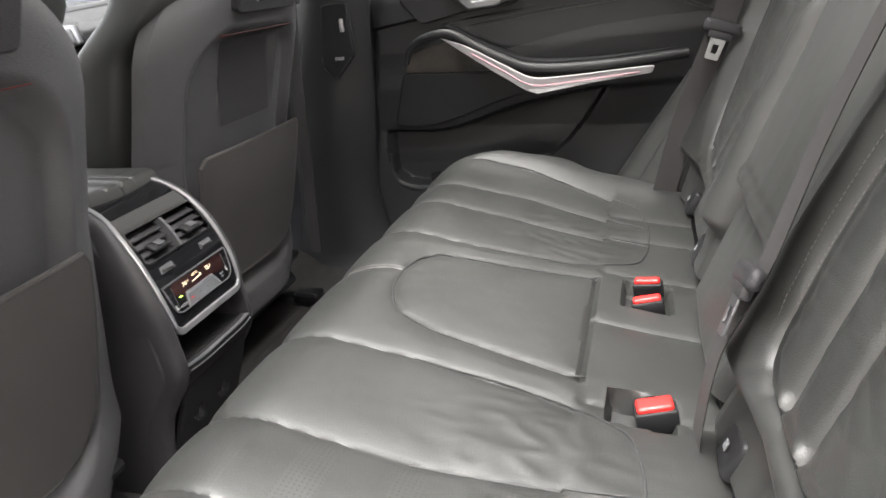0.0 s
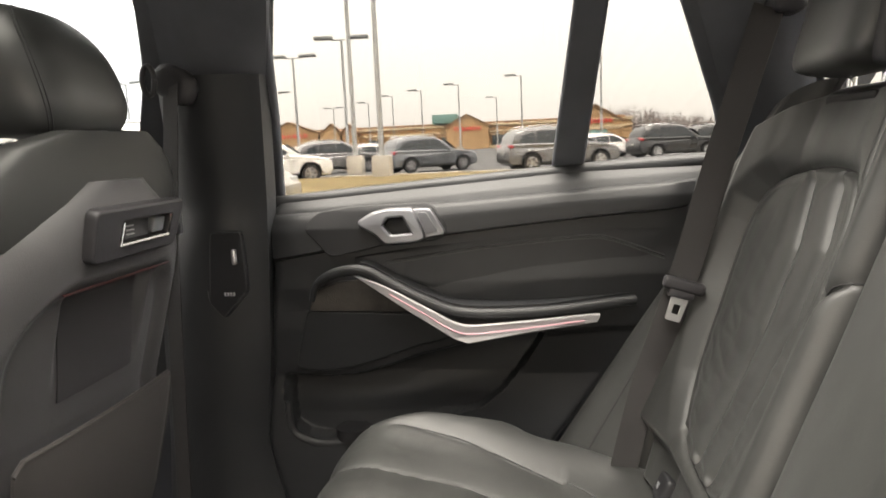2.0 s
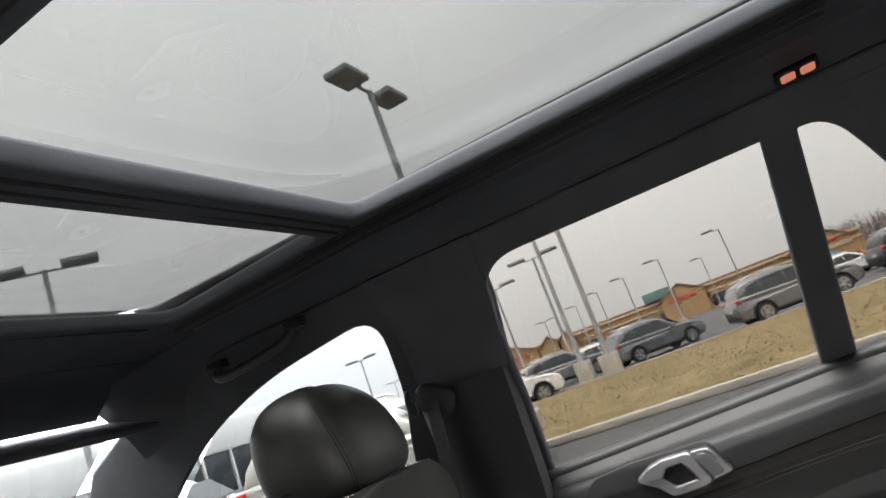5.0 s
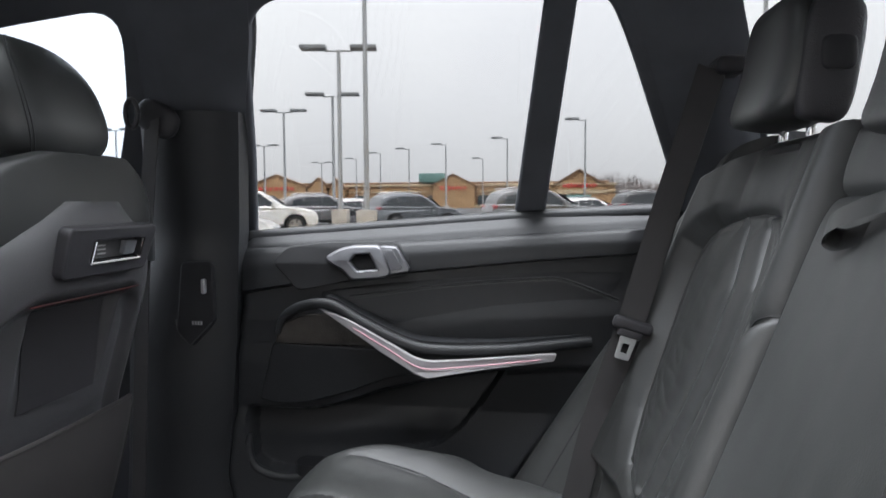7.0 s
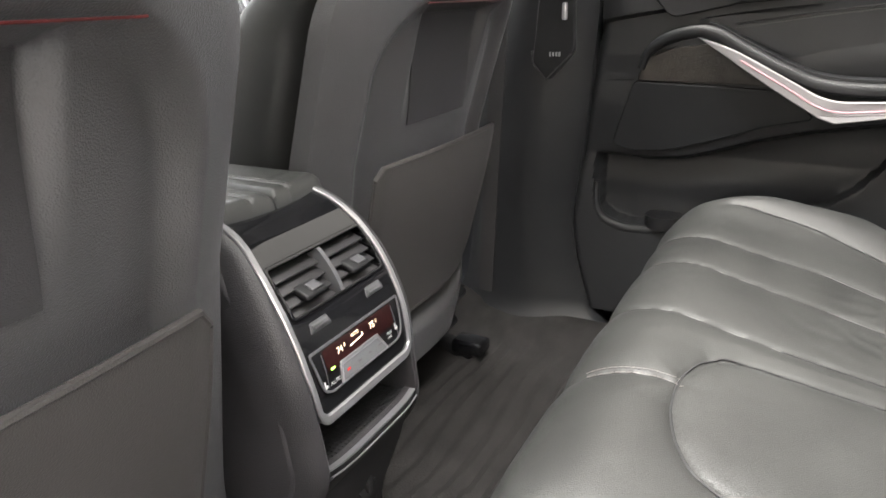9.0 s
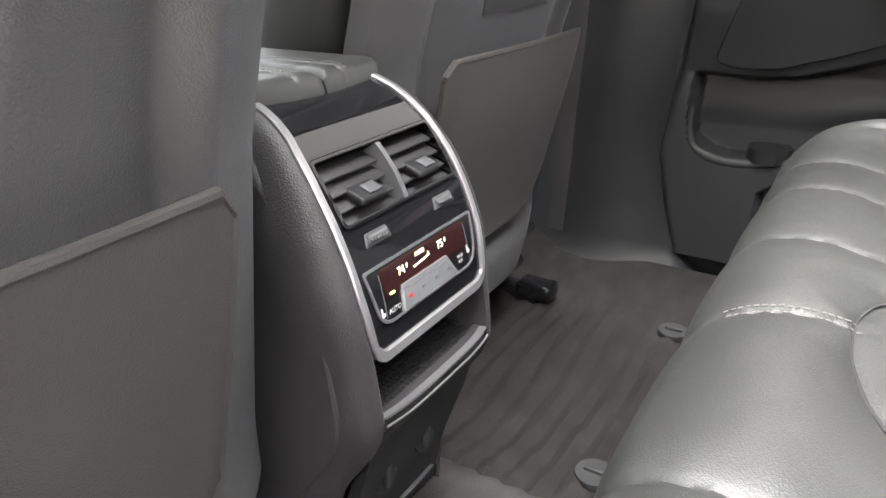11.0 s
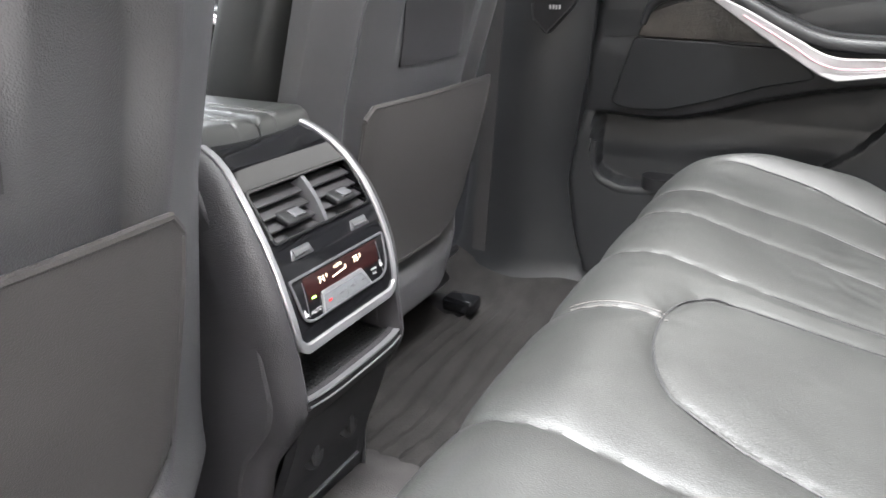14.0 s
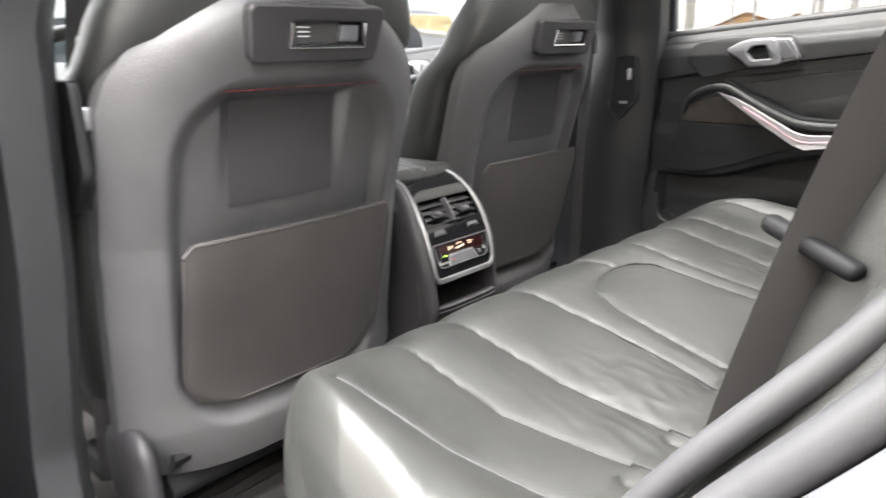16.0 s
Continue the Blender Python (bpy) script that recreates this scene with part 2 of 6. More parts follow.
def smooth_path(pts, n):
    """n+1 points along a Catmull-Rom curve through pts."""
    p = [Vector(q) for q in pts]
    p = [2 * p[0] - p[1]] + p + [2 * p[-1] - p[-2]]
    out = []
    for k in range(n + 1):
        s = k / n * (len(p) - 3)
        i = min(int(s), len(p) - 4)
        t = s - i
        a, b, c, d = p[i:i + 4]
        out.append(0.5 * (2 * b + (c - a) * t + (2 * a - 5 * b + 4 * c - d) * t * t + (3 * b - a - 3 * c + d) * t ** 3))
    return out


def tube(pts, r, n=8, bm=None, caps=True):
    """A round bar through pts; r may be a number or one per point."""
    p = [Vector(q) for q in pts]
    rings = []
    ref = Vector((0.13, 0.31, 0.94))
    for k, q in enumerate(p):
        d = (p[min(k + 1, len(p) - 1)] - p[max(k - 1, 0)]).normalized()
        s = d.cross(ref).normalized()
        w = d.cross(s)
        rad = r[k] if isinstance(r, (list, tuple)) else r
        rings.append([q + (s * math.cos(a) + w * math.sin(a)) * rad for a in [2 * math.pi * j / n for j in range(n)]])
    return loft(rings, caps, bm)


def ribbon(pts, across, thick, bm=None):
    """A flat band through pts; across: half-width vector(s), thick: thickness vector."""
    p = [Vector(q) for q in pts]
    t = Vector(thick)
    rings = []
    for k, q in enumerate(p):
        a = Vector(across[k] if isinstance(across, list) else across)
        rings.append([q - a - t, q - a + t, q + a + t, q + a - t])
    return loft(rings, True, bm)


def fillet(pts, r, n=6):
    """A closed outline with rounded corners; r: one radius or one per corner."""
    out = []
    m = len(pts)
    for k in range(m):
        a, b, c = (Vector(pts[(k + d) % m]) for d in (-1, 0, 1))
        rad = r[k] if isinstance(r, (list, tuple)) else r
        u, v = (a - b), (c - b)
        cut = min(rad, u.length * 0.49, v.length * 0.49)
        if cut < 1e-4:
            out.append(b)
            continue
        p, q = b + u.normalized() * cut, b + v.normalized() * cut
        for j in range(n + 1):
            t = j / n
            out.append(p * (1 - t) ** 2 + b * 2 * t * (1 - t) + q * t * t)
    return out


def plate(outline, holes, thick, bevel, m):
    """A flat plate with holes through it, in its own xy plane, thick along z, laid into the world by m."""
    cu = bpy.data.curves.new("plate", "CURVE")
    cu.dimensions, cu.fill_mode = "2D", "BOTH"
    cu.extrude, cu.bevel_depth, cu.bevel_resolution = max(0.0, thick / 2 - bevel), bevel, 2
    for line in (outline, *holes):
        s = cu.splines.new("POLY")
        s.points.add(len(line) - 1)
        for q, p in zip(s.points, line):
            q.co = (p[0], p[1], 0, 1)
        s.use_cyclic_u = True
    ob = bpy.data.objects.new("plate", cu)
    mesh = bpy.data.meshes.new_from_object(ob)
    bm = bmesh.new()
    bm.from_mesh(mesh)
    bm.transform(m)
    bpy.data.objects.remove(ob)
    bpy.data.curves.remove(cu)
    bpy.data.meshes.remove(mesh)
    return bm


def plane_frame(o, ex, ey):
    """The pose whose x and y axes run along ex and ey from o."""
    ex, ey = Vector(ex).normalized(), Vector(ey).normalized()
    ez = ex.cross(ey)
    m = Matrix((ex, ey, ez)).transposed().to_4x4()
    m.translation = Vector(o)
    return m


XZ = Matrix(((1, 0, 0, 0), (0, 0, -1, 0), (0, 1, 0, 0), (0, 0, 0, 1)))  # plan (x, z) seen from -y


def xz_plate(pts, y, thick, bevel=0.003, holes=()):
    return plate(pts, holes, thick, bevel, Matrix.Translation((0, y, 0)) @ XZ)


def seg_dist(p, a, b):
    ax, ay, bx, by = a[0], a[1], b[0], b[1]
    dx, dy = bx - ax, by - ay
    t = max(0.0, min(1.0, ((p[0] - ax) * dx + (p[1] - ay) * dy) / (dx * dx + dy * dy + 1e-12)))
    return math.hypot(p[0] - ax - t * dx, p[1] - ay - t * dy)


def line_dist(p, line):
    return min(seg_dist(p, a, b) for a, b in zip(line, line[1:]))


def flip(line):
    return [(x, -y) for x, y in line]


def lerp(table, x):
    """Piecewise-linear look-up in rows of (key, value)."""
    if x <= table[0][0]:
        return table[0][1]
    for (a, va), (b, vb) in zip(table, table[1:]):
        if x <= b:
            return va + (vb - va) * (x - a) / (b - a)
    return table[-1][1]


def smoothstep(a, b, x):
    t = max(0.0, min(1.0, (x - a) / (b - a)))
    return t * t * (3 - 2 * t)


def stitches(lines, step=0.006, length=0.0036, r=0.00032):
    """Short thread stitches along lines of world points."""
    bm = bmesh.new()
    for line in lines:
        p = [Vector(q) for q in line]
        todo = 0.0
        for a, b in zip(p, p[1:]):
            d = (b - a)
            run = d.length
            if run < 1e-6:
                continue
            d.normalize()
            s = todo
            while s < run:
                q = a + d * s
                side = d.cross(Vector((0.2, 0.1, 1))).normalized() * r
                up = side.cross(d).normalized() * r
                e = q + d * length
                ring = lambda c: [c + side, c + up * 1.4, c - side, c - up]
                loft([ring(q), ring(e)], True, bm)
                s += step
            todo = s - run
    return bm

# ---- car: shell, roof and glass ----
SLOPE = 0.5675
BELT = [(-1.7, 1.05), (-0.23, 1.08), (0.36, 1.122), (0.63, 1.135), (1.7, 1.16)]


def belt(x):
    return lerp(BELT, x)


def on_glass(x, z, side=1, inward=0.0):
    """A point of the side window plane, moved inwards."""
    return Vector((x, side * (0.885 - SLOPE * (z - 1.10) - inward * 0.87), z - inward * 0.49))


def glass_frame(side, inward):
    o = on_glass(0, 1.10, side, inward)
    return plane_frame(o, (1, 0, 0), (0, -SLOPE * side, 1))


def wz(pts):
    return [(x, (z - 1.10) * 1.15) for x, z in pts]


REAR_WINDOW = [(-0.236, 1.07), (-0.199, 1.24), (-0.148, 1.530), (0.410, 1.527), (0.352, 1.115)]
QUARTER = [(0.404, 1.118), (0.455, 1.524), (0.492, 1.522), (0.523, 1.500), (0.548, 1.456), (0.575, 1.400), (0.657, 1.216), (0.676, 1.135)]
FRONT_WINDOW = [(-0.555, 1.065), (-0.497, 1.221), (-0.430, 1.345), (-0.378, 1.525), (-0.72, 1.49), (-0.95, 1.425), (-1.12, 1.345), (-1.32, 1.235), (-1.55, 1.07)]

CARGO = [(0.715, 1.540), (0.82, 1.548), (1.02, 1.540), (1.22, 1.46), (1.42, 1.17), (0.87, 1.15)]


def side_upper(side):
    if side > 0:
        outline = [(-1.75, 1.04), (1.75, 1.04), (1.62, 1.30), (1.42, 1.575), (-0.95, 1.575), (-1.35, 1.44), (-1.85, 1.08)]
        holes = [fillet(wz(REAR_WINDOW), [0.01, 0, 0.10, 0.012, 0.012], 10), fillet(wz(QUARTER), [0.012, 0.012, 0.02, 0.025, 0.025, 0.03, 0.03, 0.02]),
                 fillet(wz(FRONT_WINDOW), [0.02, 0.05, 0.06, 0.092, 0.12, 0.1, 0.1, 0.1, 0.02]), fillet(wz(CARGO), [0.03, 0.05, 0.1, 0.1, 0.05, 0.04])]
        bm = plate(wz(outline), holes, 0.022, 0.006, glass_frame(1, 0.013))
    else:
        outline = [(-1.75, 1.04), (-0.27, 1.04), (-0.199, 1.24), (-0.150, 1.530), (0.52, 1.53), (0.62, 1.40), (0.74, 1.14), (0.76, 1.04),
                   (1.75, 1.04), (1.62, 1.30), (1.42, 1.575), (-0.95, 1.575), (-1.35, 1.44), (-1.85, 1.08)]
        holes = [fillet(wz(FRONT_WINDOW), [0.02, 0.05, 0.06, 0.092, 0.12, 0.1, 0.1, 0.1, 0.02]), fillet(wz([(x + 0.06, z) for x, z in CARGO]), [0.03, 0.05, 0.1, 0.1, 0.05, 0.04])]
        bm = plate(wz(outline), holes, 0.022, 0.006, glass_frame(-1, 0.013))
    return bm


body = thing("car_body", (0, 0, 0.1), "dark interior shell of a parked family car", "car body", kind="structure")
part("side_frame", side_upper(1), FABRIC, body, "fabric-covered window frame and pillars")
part("side_frame", side_upper(-1), FABRIC, body, "fabric-covered window frame and pillars")


def window(name, pts, side, mat, label, rounding):
    bm = plate(fillet(wz(pts), rounding), (), 0.004, 0.0, glass_frame(side, 0.006))
    ob = single(name, bm, mat, label, "window", kind="structure", smooth=False)
    ob.visible_shadow = False
    return ob


window("window_1", [(-0.27, 1.04), (-0.13, 1.56), (0.44, 1.55), (0.36, 1.06)], 1, GLASS_SIDE, "tinted rear side window, closed", 0.02)
window("window_2", [(0.39, 1.06), (0.44, 1.55), (0.54, 1.55), (0.70, 1.10)], 1, GLASS_SIDE, "fixed tinted quarter window", 0.02)
window("window_3", [(-0.50, 1.04), (-0.355, 1.56), (-0.75, 1.53), (-1.6, 1.05)], 1, GLASS_CLEAR, "clear front passenger window, closed", 0.02)
for k, s in ((9, 1), (10, -1)):
    window("window_%d" % k, [(0.70, 1.565), (1.05, 1.562), (1.26, 1.48), (1.48, 1.14), (0.85, 1.13)], s, GLASS_SIDE, "tinted cargo side window", 0.02)
window("window_4", [(-0.50, 1.04), (-0.355, 1.56), (-0.75, 1.53), (-1.6, 1.05)], -1, GLASS_CLEAR, "clear driver window, closed", 0.02)

# divider bar between the rear window and the quarter window
bm = ribbon([on_glass(0.378, 1.07, 1, -0.004), on_glass(0.4325, 1.545, 1, -0.004)], (0.0225, 0, 0), (0, 0.014, 0.008))
part("window_divider", bm, RUBBER, body, "matt black window divider bar")

# lower body sides, floor and ends
for side in (1, -1):
    x1 = 1.75
    bm = slab(lambda u, v: Vector((-1.9 + u * (x1 + 1.9), side * lerp([(0.2, 0.86), (0.45, 0.90), (0.8, 0.93), (1.06, 0.90)], 0.2 + v * 0.86), 0.2 + v * 0.86)),
              (0, side * 0.05, 0), 24, 12) if side > 0 else None
    if side < 0:
        # the near side has its rear door swung open: sill, front door and wheel-arch panel only
        bm = slab(lambda u, v: Vector((-1.9 + u * 1.62, -lerp([(0.2, 0.86), (0.45, 0.90), (0.8, 0.93), (1.06, 0.90)], 0.2 + v * 0.86), 0.2 + v * 0.86)), (0, -0.05, 0), 10, 12)
        slab(lambda u, v: Vector((0.80 + u * 0.95 - 0.30 * (1 - v) * (1 - u), -lerp([(0.2, 0.86), (0.45, 0.90), (0.8, 0.93), (1.06, 0.90)], 0.2 + v * 0.86), 0.2 + v * 0.86)), (0, -0.05, 0), 10, 12, bm=bm)
        slab(lambda u, v: Vector((-0.30 + u * 0.9, -0.86 - 0.02 * v, 0.2 + v * 0.12)), (0, -0.06, 0), 4, 2, bm=bm)
    part("body_side", bm, GREYPAINT, body, "dark grey painted body side")
single("floor", rbox((0, 0, 0.255), (3.7, 1.72, 0.05), 0.01), CARPET, "black carpeted car floor", "floor", kind="structure")
part("cargo_wall", rbox((1.72, 0, 0.68), (0.06, 1.72, 0.8), 0.02), DARK, body, "dark cargo end trim")
part("bulkhead", rbox((-1.95, 0, 0.6), (0.06, 1.75, 0.8), 0.02), DARK, body, "dark bulkhead")

# ---- roof: headliner with two glass panels ----
OPEN_Y = 0.345
headliner = plate(fillet([(-0.95, -0.52), (1.4, -0.52), (1.4, 0.52), (-0.95, 0.52)], 0.05),
                  [fillet([(-0.69, -0.40), (-0.262, -0.35), (-0.262, 0.35), (-0.69, 0.40)], 0.05),
                   fillet([(-0.200, -0.335), (0.53, -0.355), (0.53, 0.355), (-0.200, 0.335)], 0.035)], 0.03, 0.008, Matrix.Translation((0, 0, 1.625)))
for side in (1, -1):
    def cove(u, v, side=side):
        x = -1.14 + u * 2.64
        y = 0.515 + 0.14 * v
        z = lerp([(0, 1.610), (0.3, 1.597), (0.6, 1.575), (0.85, 1.546), (1, 1.520)], v) - max(0, -x - 0.75) * 0.28 * (0.3 + 0.7 * v)
        return Vector((x, side * y, z))
    slab(cove, (0, 0, 0.03), 30, 10, bm=headliner)
slab(lambda u, v: Vector((-1.12 + 0.19 * u, (v - 0.5) * 1.06, 1.608 - (1 - u) ** 2 * 0.08)), (0, 0, 0.03), 8, 8, bm=headliner)
single("ceiling", headliner, FABRIC, "dark grey fabric headliner round a glass roof", "ceiling", kind="structure")
for k, (x0, x1, lab) in enumerate(((-0.99, -0.245, "front tinted glass roof panel"), (-0.235, 0.66, "rear tinted glass roof panel"))):
    ob = single("window_%d" % (5 + k), rbox(((x0 + x1) / 2, 0, 1.650), (x1 - x0, 0.90, 0.005), 0.002), GLASS_ROOF, lab, "roof glass", kind="structure")
    ob.visible_shadow = k == 0
# moulded sliding rails and seals beside the openings
rail = thing("roof_rail_trim", (0, 0, 1.6), "black moulded frame and seals of the glass roof", "roof trim", kind="structure")
for side in (1, -1):
    for k, (dy, z, r) in enumerate(((-0.012, 1.611, 0.005), (-0.032, 1.610, 0.007), (-0.055, 1.610, 0.004), (-0.085, 1.610, 0.006))):
        part("side_seal", tube([(x, side * (OPEN_Y - dy + d), z) for x, d in ((-0.72, 0.055), (-0.45, 0.022), (-0.25, 0.0), (0.2, 0.0), (0.53, 0.008))], r, 8), RUBBER if k < 2 else SHELL, rail)
for x, z, r in ((-0.262, 1.630, 0.005), (-0.200, 1.630, 0.005), (-0.245, 1.610, 0.004), (-0.222, 1.610, 0.005), (-0.70, 1.612, 0.006), (0.54, 1.612, 0.006)):
    part("cross_seal", tube([(x, -OPEN_Y + 0.005, z), (x, 0, z + 0.004), (x, OPEN_Y - 0.005, z)], r, 8), RUBBER, rail)
part("cross_bar", rbox((-0.231, 0, 1.630), (0.050, 0.70, 0.026), 0.006), DARK, rail, "dark cross bar between the glass panels")
# roof skin round the glass
bm = plate(fillet([(-1.0, -0.60), (1.5, -0.60), (1.5, 0.60), (-1.0, 0.60)], 0.08), [fillet([(-0.78, -0.44), (0.62, -0.44), (0.62, 0.44), (-0.78, 0.44)], 0.04)], 0.02, 0.006, Matrix.Translation((0, 0, 1.668)))
for side in (1, -1):
    slab(lambda u, v, s=side: Vector((-1.0 + 2.5 * u, s * (0.58 + 0.10 * v), 1.666 - 0.10 * v * v)), (0, 0, 0.012), 6, 6, bm=bm)
part("roof_skin", bm, GREYPAINT, body, "dark grey painted roof skin")

# windscreen, rear screen, dashboard
wind = single("window_7", plate(fillet([(-0.70, 0), (0.70, 0), (0.58, 1.02), (-0.58, 1.02)], 0.05), (), 0.005, 0.0, plane_frame((-2.02, 0, 1.03), (0, 1, 0), (0.90, 0, 0.49))), GLASS_CLEAR,
              "clear windscreen", "windscreen", kind="structure", smooth=False)
wind.visible_shadow = False
back = single("window_8", plate(fillet([(-0.60, 0), (0.60, 0), (0.52, 0.52), (-0.52, 0.52)], 0.06), (), 0.005, 0.0, plane_frame((1.72, 0, 1.13), (0, 1, 0), (-0.34, 0, 0.42))), GLASS_SIDE,
              "tinted tailgate window", "rear window", kind="structure", smooth=False)
back.visible_shadow = False

# ---- bench cushion ----
SEAMS_R = [
    [(0.03, 0.600), (0.20, 0.585), (0.36, 0.535), (0.405, 0.50), (0.424, 0.42), (0.426, 0.33), (0.418, 0.265), (0.396, 0.225), (0.302, 0.192), (0.154, 0.181), (-0.02, 0.185)],
    [(-0.02, 0.462), (0.202, 0.470), (0.417, 0.408)],
    [(-0.02, 0.352), (0.202, 0.351), (0.424, 0.322)],
]
LOOP = [(0.352, 0.150), (0.210, 0.130), (0.125, 0.118), (0.092, 0.100), (0.072, 0.050), (0.072, -0.010), (0.084, -0.055), (0.105, -0.088), (0.160, -0.112), (0.352, -0.142)]
SEAMS = SEAMS_R + [flip(s) for s in SEAMS_R] + [LOOP, [(-0.02, 0.012), (0.03, 0.027), (0.073, 0.034)], [(0.383, 0.53), (0.475, 0.60)], [(0.40, -0.245), (0.43, -0.20)], [(0.383, -0.53), (0.475, -0.60)]]
ARM_GAP = [[(0.352, 0.150), (0.353, 0.0), (0.352, -0.142)], [(0.352, -0.142), (0.49, -0.128)], [(0.352, 0.150), (0.475, 0.18)]]
PROFILE = smooth_path([(0.055, 0.36, 0), (0.000, 0.47, 0), (-0.037, 0.570, 0), (-0.038, 0.618, 0), (-0.016, 0.652, 0), (0.034, 0.664, 0), (0.10, 0.652, 0), (0.25, 0.6205, 0), (0.40, 0.590, 0), (0.505, 0.572, 0)], 150)
WELLS = [(0.420, -0.180, 0.036, 0.030), (0.424, 0.115, 0.033, 0.046)]


def seat_half(x):
    return lerp([(-0.02, 0.655), (0.05, 0.69), (0.15, 0.715), (0.36, 0.712), (0.47, 0.66), (0.52, 0.645)], x)


def cushion(u, v):
    i = min(int(u * 150), 149)
    a = PROFILE[i].lerp(PROFILE[i + 1], u * 150 - i)
    t = (PROFILE[i + 1] - PROFILE[i]).normalized()
    normal = Vector((-t.y, 0, t.x))
    x, z = a.x, a.y
    half = seat_half(x)
    y = (2 * v - 1) * half
    top = u > 0.2
    key = (max(x, -0.02) if z > 0.6 else -0.02, y)
    d = min(line_dist(key, s) for s in SEAMS)
    dg = min(line_dist(key, s) for s in ARM_GAP)
    h = 0.0062 * (1 - math.exp(-min(d, dg) / 0.022)) - 0.0014 * math.exp(-(d / 0.003) ** 2) - 0.020 * math.exp(-(dg / 0.0045) ** 2)
    fade = smoothstep(0.44, 0.58, z)
    h *= fade
    for cx, cy, sx, sy in WELLS:
        m = (1 - smoothstep(0.9, 1.08, abs(x - cx) / sx)) * (1 - smoothstep(0.9, 1.08, abs(y - cy) / sy))
        h -= 0.030 * m * top
    # bolsters, dished seats, wrinkles
    for c in (0.37, -0.37):
        r = math.hypot((x - 0.24) / 0.20, (y - c) / 0.17)
        h -= 0.010 * math.exp(-r * r)
        h += 0.010 * math.exp(-((abs(y) - 0.63) / 0.06) ** 2)
        w = noise.noise(Vector((x * 16 + y * 22, y * 30 - x * 8, 3.1 * c)))
        h += 0.0042 * (0.5 - abs(w) ** 0.6) * math.exp(-(((x - 0.30) / 0.10) ** 2 + ((y - c * 0.80) / 0.12) ** 2)) * smoothstep(0.003, 0.02, d)
    h += 0.0004 * noise.noise(Vector((x * 60, y * 45, 1.7)))
    end = half - abs(y)
    drop = 0.055 * max(0.0, 1 - end / 0.06) ** 2.2
    corner = 0.16 * max(0.0, (abs(y) - 0.50) / 0.22) ** 2.2 * (1 - smoothstep(0.12, 0.34, x))
    p = Vector((x + corner, y, z)) + normal * h
    p.z -= drop * fade
    return p


def cushion_mat(uv):
    u, v = uv
    i = min(int(u * 150), 149)
    a = PROFILE[i]
    y = abs((2 * v - 1) * seat_half(a.x))
    if a.y > 0.56 and a.x < 0.40 and lerp([(-0.02, 0.36), (0.424, 0.33)], a.x) < y < lerp([(-0.02, 0.455), (0.2, 0.462), (0.417, 0.40)], a.x):
        return 1 if a.x < 0.05 or (0.10 < a.x < 0.40 and (a.x - 0.10) % 0.088 < 0.036) else 0
    return 0


bench = thing("bench_cushion", (0.25, 0, 0.4), "black leather rear bench cushion with pleats and stitched seams", "seat cushion")
part("cushion", slab(cushion, (0.02, 0, -0.10), 210, 340, cushion_mat), [LEATHER, LEATHER_HOLES], bench)


def over_cushion(line, lift=0.0015, n=60):
    """World points on the cushion above a plan line."""
    out = []
    for x, y in [(q.x, q.y) for q in smooth_path([(a, b, 0) for a, b in line], n)]:
        k = next((j for j in range(60, 150) if PROFILE[j].y > 0.5 and PROFILE[j + 1].x > x), 149)
        u = (k + min(1.0, max(0.0, (x - PROFILE[k].x) / (PROFILE[k + 1].x - PROFILE[k].x)))) / 150
        v = 0.5 + y / seat_half(x) / 2
        out.append(cushion(u, v) + Vector((0, 0, lift)))
    return out


def offset_line(line, d):
    q = [Vector((a, b)) for a, b in line]
    out = []
    for k, p in enumerate(q):
        t = (q[min(k + 1, len(q) - 1)] - q[max(k - 1, 0)]).normalized()
        out.append((p.x - t.y * d, p.y + t.x * d))
    return out


sewn = [over_cushion(offset_line([(-0.012, 0.014), (0.01, 0.022), (0.04, 0.029), (0.073, 0.034)], d)) for d in (0.005, -0.005)]
tagged(part("stitching", stitches(sewn, 0.0055, 0.0036, 0.00042), THREAD_LIGHT, bench, "light grey double stitching"), kind="stuff")
for line in SEAMS_R + [flip(s) for s in SEAMS_R] + [LOOP]:
    line = [p for p in line if p[0] > 0.005]
    part("seam", tube(over_cushion(line, 0.0010, 90), 0.0012, 5), RUBBER, bench, "sunken seam line")
part("support", rbox((0.29, 0, 0.36), (0.40, 1.28, 0.20), 0.03), DARK, bench, "dark seat support")

# ---- rear backrests ----
def pillow(c, s, e=0.6, f=0.6, nu=28, nv=20, turn=None, bm=None, shape=None):
    """A rounded block (superquadric) round c with half sizes s; small e and f are boxier."""
    sp = lambda w, k: math.copysign(abs(w) ** k, w)
    made = bmesh.new()
    rings = []
    for j in range(nv + 1):
        b = -math.pi / 2 + math.pi * (j / nv) * 0.996 + 0.002 * math.pi
        ring = []
        for i in range(nu):
            a = 2 * math.pi * i / nu
            p = Vector((s[0] * sp(math.cos(b), f) * sp(math.cos(a), e), s[1] * sp(math.cos(b), f) * sp(math.sin(a), e), s[2] * sp(math.sin(b), f)))
            ring.append(shape(p) if shape else p)
        rings.append(ring)
    loft(rings, True, made)
    made.transform(Matrix.Translation(c) @ (turn or Matrix()))
    return join(bm, made)


BACK_N = Vector((-0.926, 0, 0.376))


def back_x(z):
    return 0.475 + 0.406 * (z - 0.59)


def mirrored_table(table):
    return [(z, -y) for z, y in table]


